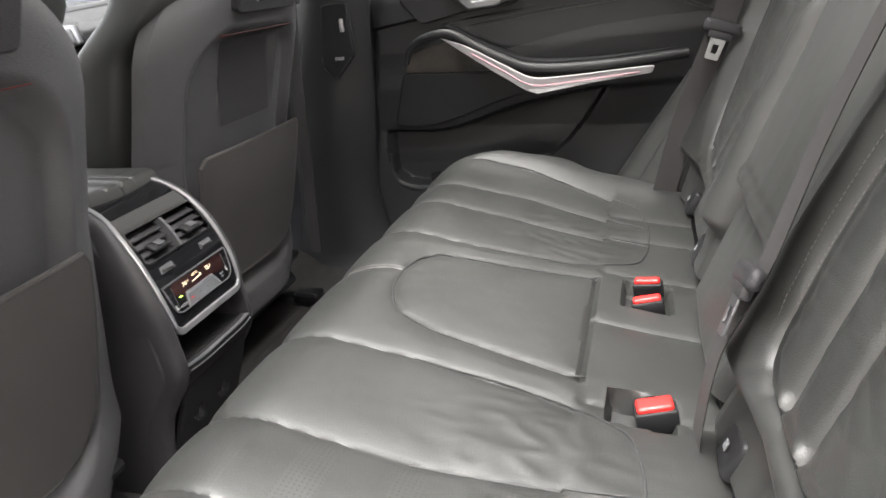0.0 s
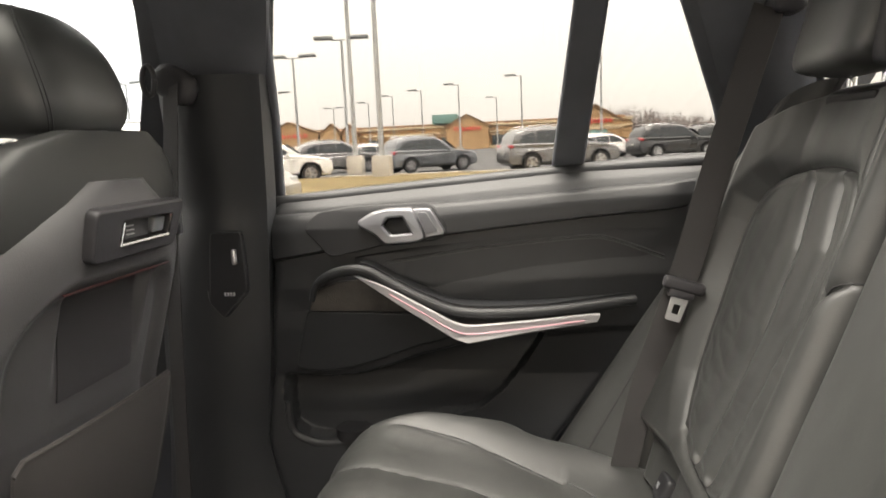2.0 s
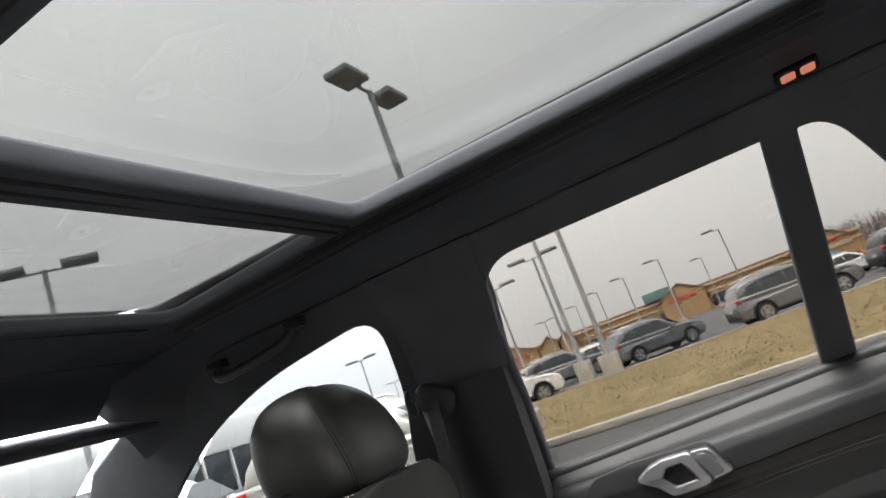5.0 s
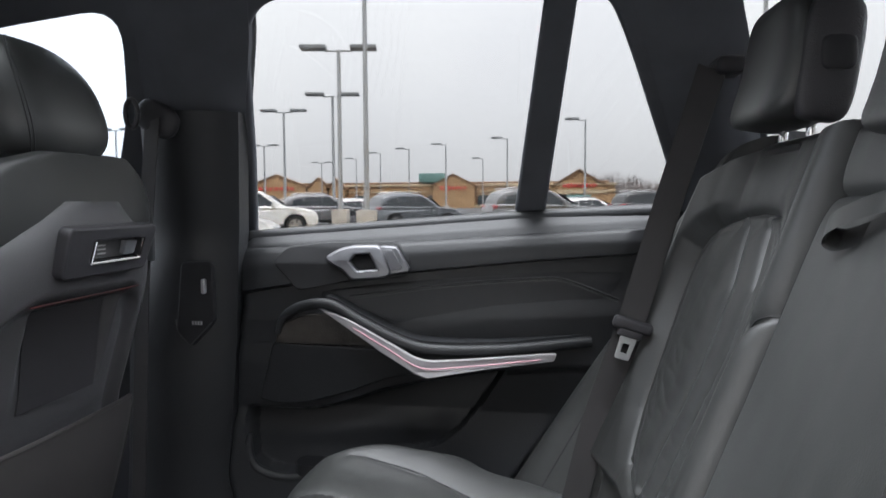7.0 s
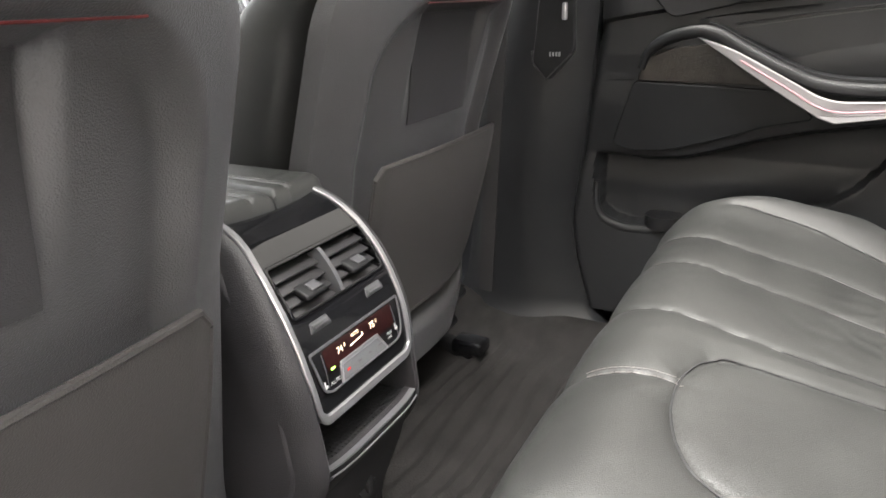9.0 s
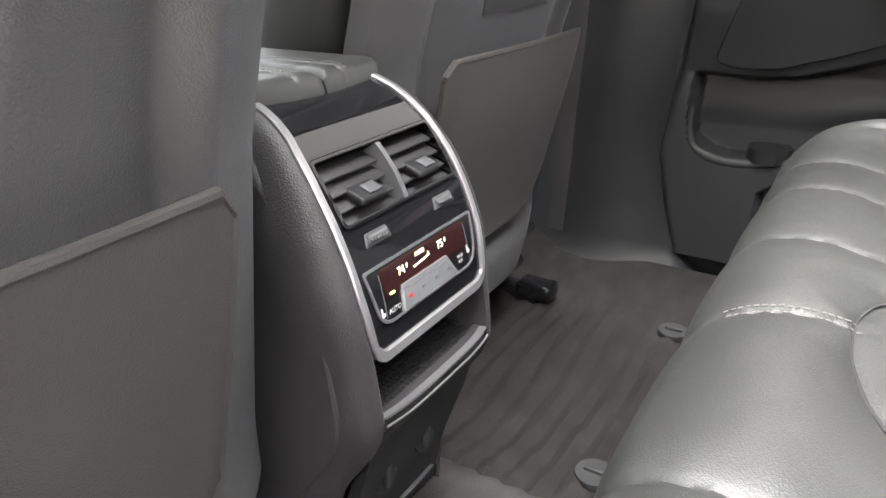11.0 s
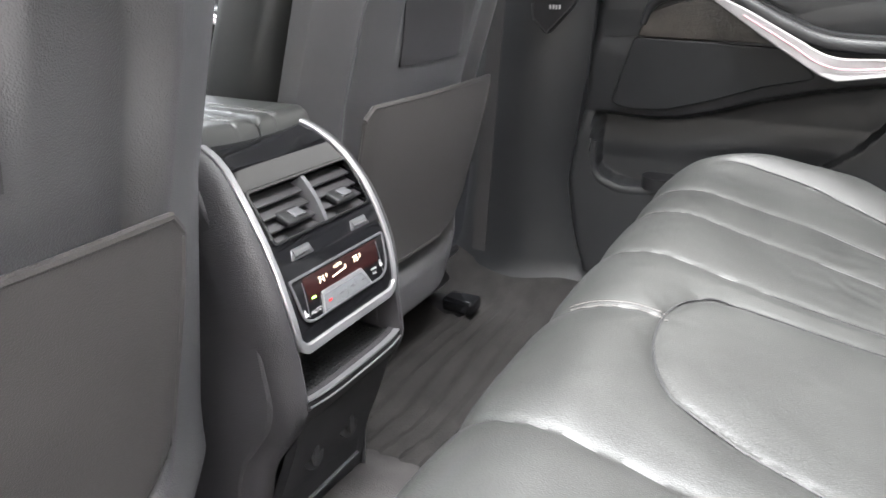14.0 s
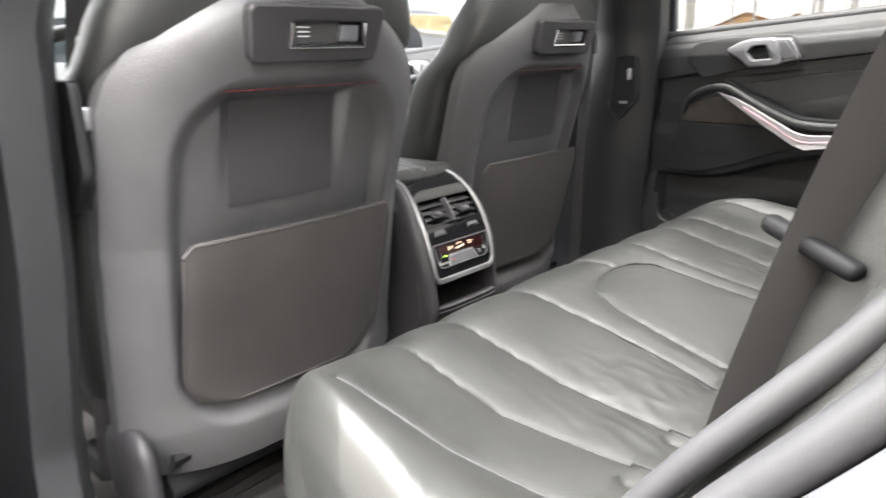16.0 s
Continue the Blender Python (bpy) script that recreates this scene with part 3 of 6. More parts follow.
def backrest(name, y0, y1, z0, z1, seams, bolster, label, inside=None, thick=0.055, holes=None, extra=None):
    """One upright of the rear bench; y0 and y1 are tables of its sides over z, bolster a table of extra depth over y, inside a closed outline of the sunken insert."""
    th = thing(name, (back_x(z0), (y0[0][1] + y1[0][1]) / 2, z0), label, "backrest", group="rear backrests")

    def within(y, z):
        odd = False
        for (ya, za), (yb, zb) in zip(inside, inside[1:] + inside[:1]):
            if (za > z) != (zb > z) and y < ya + (yb - ya) * (z - za) / (zb - za):
                odd = not odd
        return odd

    def surf(u, v):
        z = z0 + (z1 - z0) * u
        a, b = lerp(y0, z), lerp(y1, z)
        y = a + (b - a) * v
        e = min(y - a, b - y, (z1 - z) * 1.1, (z - z0) * 1.3 + 0.02)
        edge = thick * (1 - max(0.0, 1 - e / 0.026) ** 2) ** 0.5 if e > 0 else 0.0
        d = min(line_dist((y, z), s) for s in seams) if seams else 1
        h = edge + 0.013 * (1 - math.exp(-d / 0.013)) - 0.004 * math.exp(-(d / 0.0035) ** 2)
        if inside:
            da = line_dist((y, z), inside)
            if within(y, z):
                h += lerp(bolster, y) * 0.25 - 0.012 * smoothstep(0.0, 0.02, da) + 0.010 * (1 - math.exp(-d / 0.016)) - 0.003 * math.exp(-(d / 0.006) ** 2)
                crease = 0.45 - abs(noise.noise(Vector((y * 14 + z * 5, z * 38 - y * 12, 7.3)))) ** 0.6
                h += 0.0016 * crease * smoothstep(0.004, 0.02, d) * (0.4 + smoothstep(1.05, 0.85, z))
            else:
                h += lerp(bolster, y) * (0.25 + 0.75 * smoothstep(0.0, 0.03, da))
        else:
            h += lerp(bolster, y)
        if extra:
            h += extra(y, z)
        h += 0.0012 * noise.noise(Vector((y * 26, z * 9, 4.2))) * smoothstep(0.005, 0.03, d)
        return Vector((back_x(z), y, z)) + BACK_N * (h - 0.066)
    nv = int(max(40, (y1[0][1] - y0[0][1]) / 0.0030))
    part("leather_panel", slab(surf, (0.09, 0, -0.03), 210, nv, holes or 0), [LEATHER, LEATHER_BACK], th)
    return th, surf


OUT = [(0.60, 0.600), (0.70, 0.622), (0.85, 0.642), (1.00, 0.660), (1.10, 0.668), (1.16, 0.650), (1.20, 0.585), (1.24, 0.44)]
INN = [(0.57, 0.165), (0.80, 0.183), (1.05, 0.205), (1.24, 0.220)]
ARCH = [(0.500, 0.724), (0.543, 0.800), (0.572, 0.907), (0.592, 0.990), (0.592, 1.060), (0.550, 1.103), (0.470, 1.122), (0.400, 1.127), (0.335, 1.123), (0.302, 1.110), (0.281, 1.080), (0.264, 1.036), (0.257, 0.990), (0.253, 0.930), (0.248, 0.880), (0.247, 0.827),
        (0.255, 0.770), (0.264, 0.730), (0.300, 0.706), (0.430, 0.704)]
ARCH = [(p.x, p.y) for p in smooth_path([(a, b, 0) for a, b in ARCH + ARCH[:1]], 40)][:-1]
PLEATS = [[(0.451, 1.122), (0.400, 1.021), (0.386, 0.910), (0.394, 0.793), (0.402, 0.706)], [(0.363, 1.124), (0.316, 1.031), (0.306, 0.935), (0.320, 0.833), (0.334, 0.706)]]
EDGE_SEAMS = [[(0.298, 1.235), (0.278, 1.158), (0.258, 1.083), (0.238, 0.985)], [(0.170, 1.030), (0.205, 1.015), (0.238, 0.978), (0.248, 0.930)]]
R_SEAMS = [ARCH + ARCH[:1]] + PLEATS + EDGE_SEAMS
BOL_R = [(0.16, 0.010), (0.21, 0.016), (0.26, 0.012), (0.34, 0.0), (0.50, 0.0), (0.57, 0.022), (0.62, 0.042), (0.66, 0.034)]


def mirrored(line):
    return [(-y, z) for y, z in line]


def tuck(y, z):
    """The cover tucks in above the gap behind the cushion."""
    return -0.034 * smoothstep(0.690, 0.662, z)


def back_holes_r(uv):
    z = 0.60 + 0.64 * uv[0]
    y = 0.17 + (lerp(OUT, z) - 0.17) * uv[1]
    a, b = lerp([(0.67, 0.322), (0.8, 0.322), (0.95, 0.310)], z), lerp([(0.67, 0.400), (0.81, 0.393), (0.96, 0.388)], z)
    return 1 if a < abs(y) < b and 0.70 < z < 0.97 and int(z / 0.035) % 2 else 0


def back_holes_l(uv):
    return back_holes_r((uv[0], 1 - uv[1]))


right_back, surf_r = backrest("backrest", INN, OUT, 0.60, 1.24, R_SEAMS, BOL_R, "black leather backrest with vertical pleats, creased from use", ARCH, holes=back_holes_r, extra=tuck)
left_back, surf_l = backrest("backrest", mirrored_table(OUT), mirrored_table(INN), 0.60, 1.24, [mirrored(s) for s in R_SEAMS],
                             [(-y, h) for y, h in reversed(BOL_R)], "black leather backrest with pleats and stitched bolster", mirrored(ARCH), holes=back_holes_l, extra=tuck)
CENTRE_L, CENTRE_R = [(0.57, -0.155), (0.80, -0.172), (1.05, -0.194), (1.235, -0.209)], [(0.57, 0.155), (0.80, 0.172), (1.05, 0.194), (1.235, 0.209)]
centre_back, surf_c = backrest("backrest", CENTRE_L, CENTRE_R, 0.60, 1.235, [[(-0.205, 1.150), (0.205, 1.150)]], [(-0.2, 0.0), (0, 0.006), (0.2, 0.0)],
                               "smooth black leather centre backrest that folds into an armrest", extra=lambda y, z: -0.020 * smoothstep(0.768, 0.758, z + 0.006 * smoothstep(0.10, 0.15, abs(y))) + 0.004 * math.exp(-((z - 0.775) / 0.010) ** 2))


def on_surf(surf, y, z, z0, z1, y0, y1, lift=0.0015):
    a, b = lerp(y0, z), lerp(y1, z)
    return surf((z - z0) / (z1 - z0), (y - a) / (b - a)) + BACK_N * lift


def on_back(sg, y, z, lift):
    if sg > 0:
        return on_surf(surf_r, y, z, 0.60, 1.24, INN, OUT, lift)
    return on_surf(surf_l, -y, z, 0.60, 1.24, mirrored_table(OUT), mirrored_table(INN), lift)


for th, sg in ((right_back, 1), (left_back, -1)):
    lines = []
    for base in ([(0.292, 1.18), (0.268, 1.09), (0.245, 0.985), (0.242, 0.930), (0.237, 0.880), (0.236, 0.827), (0.244, 0.770), (0.252, 0.735)], [(0.246, 0.985), (0.259, 0.985), (0.259, 0.930), (0.256, 0.880), (0.255, 0.827), (0.262, 0.770)][2:], [(0.584, 0.80), (0.606, 0.907), (0.622, 0.990)]):
        lines.append([on_back(sg, p.x, p.y, 0.0015) for p in smooth_path([(a, b, 0) for a, b in base], 60)])
    tagged(part("stitching", stitches(lines, r=0.00045), THREAD, th, "grey seam stitching"), kind="stuff")
    for base in [ARCH + ARCH[:1]] + PLEATS + EDGE_SEAMS:
        part("seam", tube([on_back(sg, p.x, p.y, 0.0006) for p in smooth_path([(a, min(b, 1.225), 0) for a, b in base], 110)], 0.0011, 5), RUBBER, th, "sunken seam line")

# pull loop on the centre backrest
p0 = on_surf(surf_c, 0.025, 1.142, 0.60, 1.235, CENTRE_L, CENTRE_R, 0.0)
loop = smooth_path([p0 + Vector((0.0, -0.020, 0.004)), p0 + Vector((-0.022, 0.012, -0.004)), p0 + Vector((-0.036, 0.060, -0.020)), p0 + Vector((-0.036, 0.078, -0.034)), p0 + Vector((-0.028, 0.066, -0.040)), p0 + Vector((-0.014, 0.030, -0.028)), p0 + Vector((0.002, -0.010, -0.016))], 36)
part("pull_loop", ribbon(loop, (0.004, 0.003, 0.010), (0.002, 0, 0.001)), LEATHER, centre_back, "black leather pull loop")


def side_bolster(sg):
    a = smooth_path([(0.33, 0.74, 0.56), (0.42, 0.74, 0.70), (0.50, 0.745, 0.82), (0.58, 0.745, 0.94), (0.63, 0.74, 1.05), (0.72, 0.70, 1.2)] if sg > 0 else [(0.37, 0.735, 0.56), (0.46, 0.735, 0.70), (0.555, 0.738, 0.84), (0.635, 0.735, 0.97), (0.71, 0.72, 1.12), (0.78, 0.69, 1.26)], 40)
    b = smooth_path([(0.50, 0.610, 0.555), (0.55, 0.605, 0.68), (0.60, 0.612, 0.80), (0.66, 0.630, 0.95), (0.72, 0.640, 1.09), (0.81, 0.62, 1.26)], 40)

    def f(u, v):
        i = min(int(u * 40), 39)
        p = a[i].lerp(a[i + 1], u * 40 - i).lerp(b[i].lerp(b[i + 1], u * 40 - i), v)
        p = p + Vector((-0.022, -0.008, 0.008)) * math.sin(math.pi * min(1, v * 1.15)) ** 0.6
        g = math.exp(-((v - 0.42) / 0.02) ** 2) * 0.004
        p.x += g
        p.y *= sg
        return p
    th = thing("side_bolster", (0.45, 0.67 * sg, 0.56), "black leather side bolster between backrest and door", "seat bolster", group="side bolsters")
    part("bolster", slab(f, (0.06, 0.05 * sg, 0), 50, 24), LEATHER, th)
    part("seam", tube([f(k / 50, 0.42) + Vector((-0.001, 0, 0.0005)) for k in range(51)], 0.0013, 5), RUBBER, th, "sunken seam line")


side_bolster(1)
side_bolster(-1)


def headrest_rear(y, w, name="headrest", small=False):
    c = Vector((0.736, y, 1.325 if not small else 1.255))
    hz = 0.086 if not small else 0.060
    th = thing(name, c - Vector((0, 0, hz)), "black leather headrest with chrome posts on the rear backrest", "headrest", group="rear headrests")
    tilt = pose(0, 0, 0, 0, 8, 0)
    taper = lambda p: Vector((p.x * (1 - 0.15 * p.z / hz) - 0.012 * (p.z / hz) ** 2, p.y * (1 - 0.10 * max(0, p.z / hz)), p.z))
    part("cushion", pillow(c, (0.044, w, hz), 0.45, 0.42, 40, 28, tilt, shape=taper), LEATHER, th)
    if not small:
        # inboard side shell with release button
        sgn = -1 if y > 0 else 1
        part("side_shell", pillow(c + Vector((0.012, sgn * (w - 0.012), -0.005)), (0.037, 0.018, hz * 0.93), 0.5, 0.5, 30, 20, tilt), SHELL, th, "grained plastic side cover")
        part("release_button", pillow(c + Vector((0.018, sgn * (w + 0.006), 0.0)), (0.022, 0.004, 0.022), 1.0, 0.5, 24, 8), DARK, th, "round black release button")
    for s in (-1, 1):
        part("post", tube([c + Vector((0.012, s * 0.05, -hz + 0.01)), c + Vector((0.008, s * 0.05, -hz - 0.06))], 0.0065, 10), CHROME, th, "chrome post")
    part("guide_sleeve", rbox(c + Vector((0.004, 0, -hz - 0.028)), (0.035, 0.15, 0.012), 0.004), DARK, th)
    return th


headrest_rear(0.415, 0.106)
headrest_rear(-0.42, 0.120)
headrest_rear(0.0, 0.108, small=True)

# ---- seat belts and buckles ----


def along(up, across):
    """The turn whose z axis runs up the webbing and whose y axis runs across it."""
    z = Vector(up).normalized()
    y = (Vector(across) - z * Vector(across).dot(z)).normalized()
    return Matrix((y.cross(z), y, z)).transposed().to_4x4()


def belt_thing(pts, across, tongue, turn, label, metal=True):
    th = thing("seat_belt", pts[-1], label, "seat belt", group="rear seat belts")
    path = smooth_path(pts, 40)
    part("webbing", ribbon(path, across, (-0.0006, -0.0007, 0.0004)), WEBBING, th)
    t = Vector(tongue)
    holder = rbox((-0.004, 0, 0), (0.015, 0.070, 0.022), 0.007, 3) if metal else rbox((-0.006, 0, 0), (0.014, 0.066, 0.012), 0.0055, 3)
    if metal:
        rbox((-0.004, 0, -0.014), (0.012, 0.044, 0.016), 0.004, bm=holder)
    holder.transform(Matrix.Translation(t) @ turn)
    part("tongue_grip", holder, SHELL if metal else GRIP, th, "black plastic tongue grip")
    if not metal:
        return th
    plate_bm = plate(fillet([(-0.014, 0), (0.014, 0), (0.012, -0.044), (-0.012, -0.044)], 0.003), [fillet([(-0.0065, -0.016), (0.0065, -0.016), (0.0065, -0.034), (-0.0065, -0.034)], 0.002)], 0.003, 0.0008,
                     Matrix.Translation(t) @ turn @ plane_frame((-0.006, 0, -0.016), (0, 1, 0), (0, 0, 1)))
    part("metal_tongue", plate_bm, PLATED if t.y > 0.3 else SATIN, th, "chromed steel tongue")
    return th


lean = pose(0, 0, 0, 0, 18, 0)
belt_thing([(0.676, 0.590, 1.36), (0.606, 0.588, 1.13), (0.550, 0.588, 0.935), (0.496, 0.592, 0.77), (0.463, 0.602, 0.63), (0.45, 0.61, 0.56)], (0.0225, 0.003, -0.008), (0.550, 0.582, 0.930), lean @ pose(0, 0, 0, 0, 0, 96), "black woven seat belt with chromed tongue hanging by the door")
belt_thing([(0.700, -0.600, 1.36), (0.660, -0.615, 1.22), (0.600, -0.630, 1.05), (0.560, -0.632, 0.93), (0.520, -0.632, 0.78), (0.475, -0.632, 0.57)], (0.016, 0.016, -0.004), (0.556, -0.630, 0.925), lean @ pose(0, 0, 0, 0, 0, 70), "black woven seat belt beside the open door", metal=False)
belt_thing([(0.735, -0.10, 1.275), (0.700, -0.135, 1.22), (0.604, -0.191, 1.007), (0.563, -0.212, 0.906), (0.522, -0.244, 0.795), (0.490, -0.225, 0.70), (0.478, -0.215, 0.60), (0.478, -0.212, 0.55)], [(-0.002, 0.0225, -0.007)] * 41, (0.514, -0.246, 0.790), along((0.041, 0.032, 0.111), (-0.08, 0.94, -0.30)), "black woven centre seat belt with grip resting on the backrest")


def buckle(c, size, turn, group="seat belt buckles"):
    th = thing("belt_buckle", c, "seat belt buckle with bright red push button", "belt buckle", group=group)
    bm = rbox((0, 0, -0.014), (size[0] + 0.006, size[1] + 0.008, 0.03), 0.004)
    bm.transform(Matrix.Translation(c) @ turn)
    part("housing", bm, DARK, th, "black buckle housing")
    bm = rbox((0, 0, 0.002), (size[0], size[1], 0.010), 0.004, 3)
    bm.transform(Matrix.Translation(c) @ turn)
    part("push_button", bm, RED, th, "bright red push button")


buckle((0.434, -0.172, 0.590), (0.042, 0.024), pose(0, 0, 0, 0, -10, 8))
buckle((0.424, 0.086, 0.597), (0.040, 0.016), pose(0, 0, 0, 0, -10, 4))
buckle((0.424, 0.144, 0.600), (0.038, 0.014), pose(0, 0, 0, 8, -6, -6))

# child-seat anchor covers between cushion and backrest
for y in (0.26, 0.52, -0.26, -0.52):
    th = thing("anchor_cover", (0.478, y, 0.585), "small black flap over a child seat anchor", "anchor cover", group="anchor covers")
    part("flap", rbox((0.512, y, 0.606), (0.022, 0.052, 0.050), 0.008, 3, turn=pose(0, 0, 0, 0, 25, 0)), DARK, th)
    part("symbol", rbox((0.5005, y, 0.613), (0.002, 0.010, 0.010), 0.0008, turn=pose(0, 0, 0, 0, 25, 0)), BUTTON, th, "small grey symbol")

# ---- front seats ----


def front_seat(c, dx, label, drop=0.0, wide=1.0):
    th = thing("bucket_seat", (-0.55 + dx, c, 0.28), label, "car seat", group="front seats")
    sg = 1 if c > 0 else -1
    bx = lambda z: -0.372 + dx + (0.30 if z > 0.787 else 0.16) * (z - 0.787)
    half = lambda z: wide * min(0.258 * (1 - (max(0.0, z - 0.95) / 0.225) ** 2.5), lerp([(0.40, 0.215), (0.48, 0.258), (1.2, 0.258)], z))

    def hollow(y, z):
        """How far inside the shell's rounded hollow a point lies, 0 to 1."""
        w = 0.190
        q = min(w - abs(y), (z - 0.478) * 1.0, 1.0 - z)
        rx, rz = abs(y) - (w - 0.10), z - 0.90
        if rx > 0 and rz > 0:
            q = 0.10 - math.hypot(rx, rz)
        rz = 0.578 - z
        if rx > 0 and rz > 0:
            q = 0.10 - math.hypot(rx, rz)
        return smoothstep(-0.018, 0.018, q)

    def knee(y, z):
        """Knee room: a scoop that runs in under the lip of the light line."""
        q = min(0.108 - abs(y - 0.012 * sg), z - 0.818, 0.994 - z)
        rx, rz = abs(y - 0.012 * sg) - 0.078, 0.848 - z
        if rx > 0 and rz > 0:
            q = 0.030 - math.hypot(rx, rz)
        return 0.020 * smoothstep(-0.008, 0.012, q) * smoothstep(0.815, 0.975, z)

    def shell(u, v):
        z = 0.40 + 0.745 * u
        s = 2 * v - 1
        y = half(z) * s
        x = bx(z) - 0.055 * abs(s) ** 4 - 0.02 * smoothstep(1.04, 1.145, z) ** 2
        x -= 0.027 * hollow(y, z) + knee(y, z)
        x += 0.010 * (1 - (y / 0.24) ** 2)
        x += 0.012 * smoothstep(0.55, 0.43, z)
        return Vector((x, c + y, z))
    part("back_shell", slab(shell, (-0.03, 0, 0), 200, 150), SEATBACK, th, "hard grained plastic back shell")

    # panel colour is darker than the shell to give the scoop's shade
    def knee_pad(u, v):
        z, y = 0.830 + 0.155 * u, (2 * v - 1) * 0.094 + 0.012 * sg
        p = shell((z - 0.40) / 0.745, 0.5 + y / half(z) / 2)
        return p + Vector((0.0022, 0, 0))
    part("recess_panel", slab(knee_pad, (-0.004, 0, 0), 24, 20), PANEL, th, "panel in the backrest hollow, its colour darkened for the hollow's shade")

    def pocket(u, v):
        z = 0.508 + 0.279 * u
        low = max(0.0, 0.075 - 0.279 * u)
        w = 0.194 - 0.075 + math.sqrt(max(0.0, 0.075 ** 2 - low ** 2))
        y = (2 * v - 1) * w
        e = min(w - abs(y), 0.02)
        return Vector((bx(z) - 0.002 + 0.010 * (1 - (y / 0.20) ** 2) + 0.020 * smoothstep(0, 1, u) - 0.006 * (1 - e / 0.02) ** 2, c + y, z - 0.016 * (1 - math.sqrt(1 - min(1.0, max(0.0, (abs(y) - 0.178) / 0.016)) ** 2)) * u))
    part("map_pocket", slab(pocket, (-0.008, 0, -0.002), 40, 44), POCKET, th, "taupe fabric-lined map pocket")
    lip = [pocket(1.0, k / 30) + Vector((-0.003, 0, 0.002)) for k in range(31)]
    part("pocket_lip", tube(lip, 0.0042, 8), POCKET, th, "rounded pocket lip")
    rim = [pocket(1 - k / 20, 0.0) for k in range(21)] + [pocket(0, k / 24) for k in range(1, 24)] + [pocket(k / 20, 1.0) for k in range(21)]
    part("pocket_rim", tube([p + Vector((-0.002, 0, 0)) for p in rim], 0.0035, 6), POCKET, th, "rounded pocket rim")
    part("light_line", tube([(bx(0.998) + 0.004, c + y, 0.999) for y in (-0.135, -0.05, 0.05, 0.135)], 0.0009, 6), RED_GLOW, th, "thin red ambient light line")

    # accessory bracket
    z = 1.073
    zf = lambda zz, out: bx(zz) + 0.008 + out
    m = plane_frame((zf(z, 0.004), c, z), (0, 1, 0), (0.30, 0, 1))
    br = plate(fillet([(-0.105, -0.036), (0.105, -0.036), (0.112, 0.034), (-0.112, 0.034)], 0.010), [fillet([(-0.055, -0.020), (0.085, -0.020), (0.085, 0.020), (-0.055, 0.020)], 0.005)], 0.020, 0.004, m)
    part("bracket_frame", br, SHELL, th, "black accessory bracket frame")
    part("bracket_back", rbox((zf(z, -0.006), c, z), (0.006, 0.19, 0.055), 0.002, turn=pose(0, 0, 0, 0, 17, 0)), DARK, th)
    part("bracket_rim", tube([m @ Vector(p) for p in [(-0.050, 0.016, 0.010), (-0.050, -0.018, 0.010), (0.080, -0.018, 0.010), (0.080, 0.016, 0.010)]], 0.0028, 8), CHROME, th, "bright bracket rim")
    part("socket", rbox((zf(z, 0.004), c + 0.055, z), (0.012, 0.032, 0.024), 0.003, turn=pose(0, 0, 0, 0, 17, 0)), BUTTON, th, "small grey socket")
    for k in (-1, 0, 1):
        part("marking", rbox((zf(z, 0.013), c - 0.030, z + 0.006 * k), (0.001, 0.020, 0.002), 0.0003, turn=pose(0, 0, 0, 0, 17, 0)), WHITEMARK, th, "small white marking")

    # upholstered body in front of the shell
    rings = []
    for k in range(34):
        t = k / 33
        z = 0.40 + 0.815 * t
        w = wide * lerp([(0.40, 0.225), (0.55, 0.262), (0.85, 0.272), (1.0, 0.262), (1.10, 0.240), (1.16, 0.212), (1.195, 0.165), (1.215, 0.10)], z)
        dpt = lerp([(0.4, 0.075), (0.9, 0.070), (1.03, 0.070), (1.1, 0.072), (1.19, 0.05), (1.215, 0.02)], z)
        cx = bx(z) - lerp([(0.4, 0.090), (0.98, 0.090), (1.06, 0.030), (1.2, 0.022)], z) - dpt - 0.02 * smoothstep(1.1, 1.2, z)
        ring = []
        for j in range(48):
            a = 2 * math.pi * j / 48
            ca, sa = math.cos(a), math.sin(a)
            px = dpt * math.copysign(abs(ca) ** 0.55, ca)
            py = w * math.copysign(abs(sa) ** 0.6, sa)
            if ca < 0:
                px *= 0.4 + 0.9 * (abs(py) / w) ** 2
            ring.append(Vector((cx + px, c + py, z + 0.004 * noise.noise(Vector((py * 20, z * 20, c))))))
        rings.append(ring)
    part("upholstery", loft(rings), LEATHER, th, "black leather upholstery")

    # headrest
    hc = Vector((-0.412 + dx, c, 1.292))

    def dome(p):
        """Upright front, domed top and a back that runs out to a low rear edge."""
        k = max(0.0, min(1.0, (p.z + 0.078) / 0.178))
        flat = -0.078 + (p.z + 0.078) * 0.25 if p.z < -0.078 else p.z
        x = p.x * (1.22 - 0.62 * k ** 1.4) if p.x > 0 else p.x * (0.80 + 0.10 * k)
        return Vector((x - 0.012, p.y * (1 - 0.12 * k ** 3), flat + 0.004 * (p.x < 0)))

    def on_head(a, b, lift=0.0):
        sp = lambda w, q: math.copysign(abs(w) ** q, w)
        p = Vector((0.104 * sp(math.cos(b), 0.72) * sp(math.cos(a), 0.55), 0.120 * sp(math.cos(b), 0.72) * sp(math.sin(a), 0.55), 0.104 * sp(math.sin(b), 0.72)))
        return hc + dome(p * (1 + lift))
    hr = part("headrest", pillow(hc, (0.104, 0.120, 0.104), 0.55, 0.72, 64, 44, shape=dome), LEATHER, th, "black leather headrest")
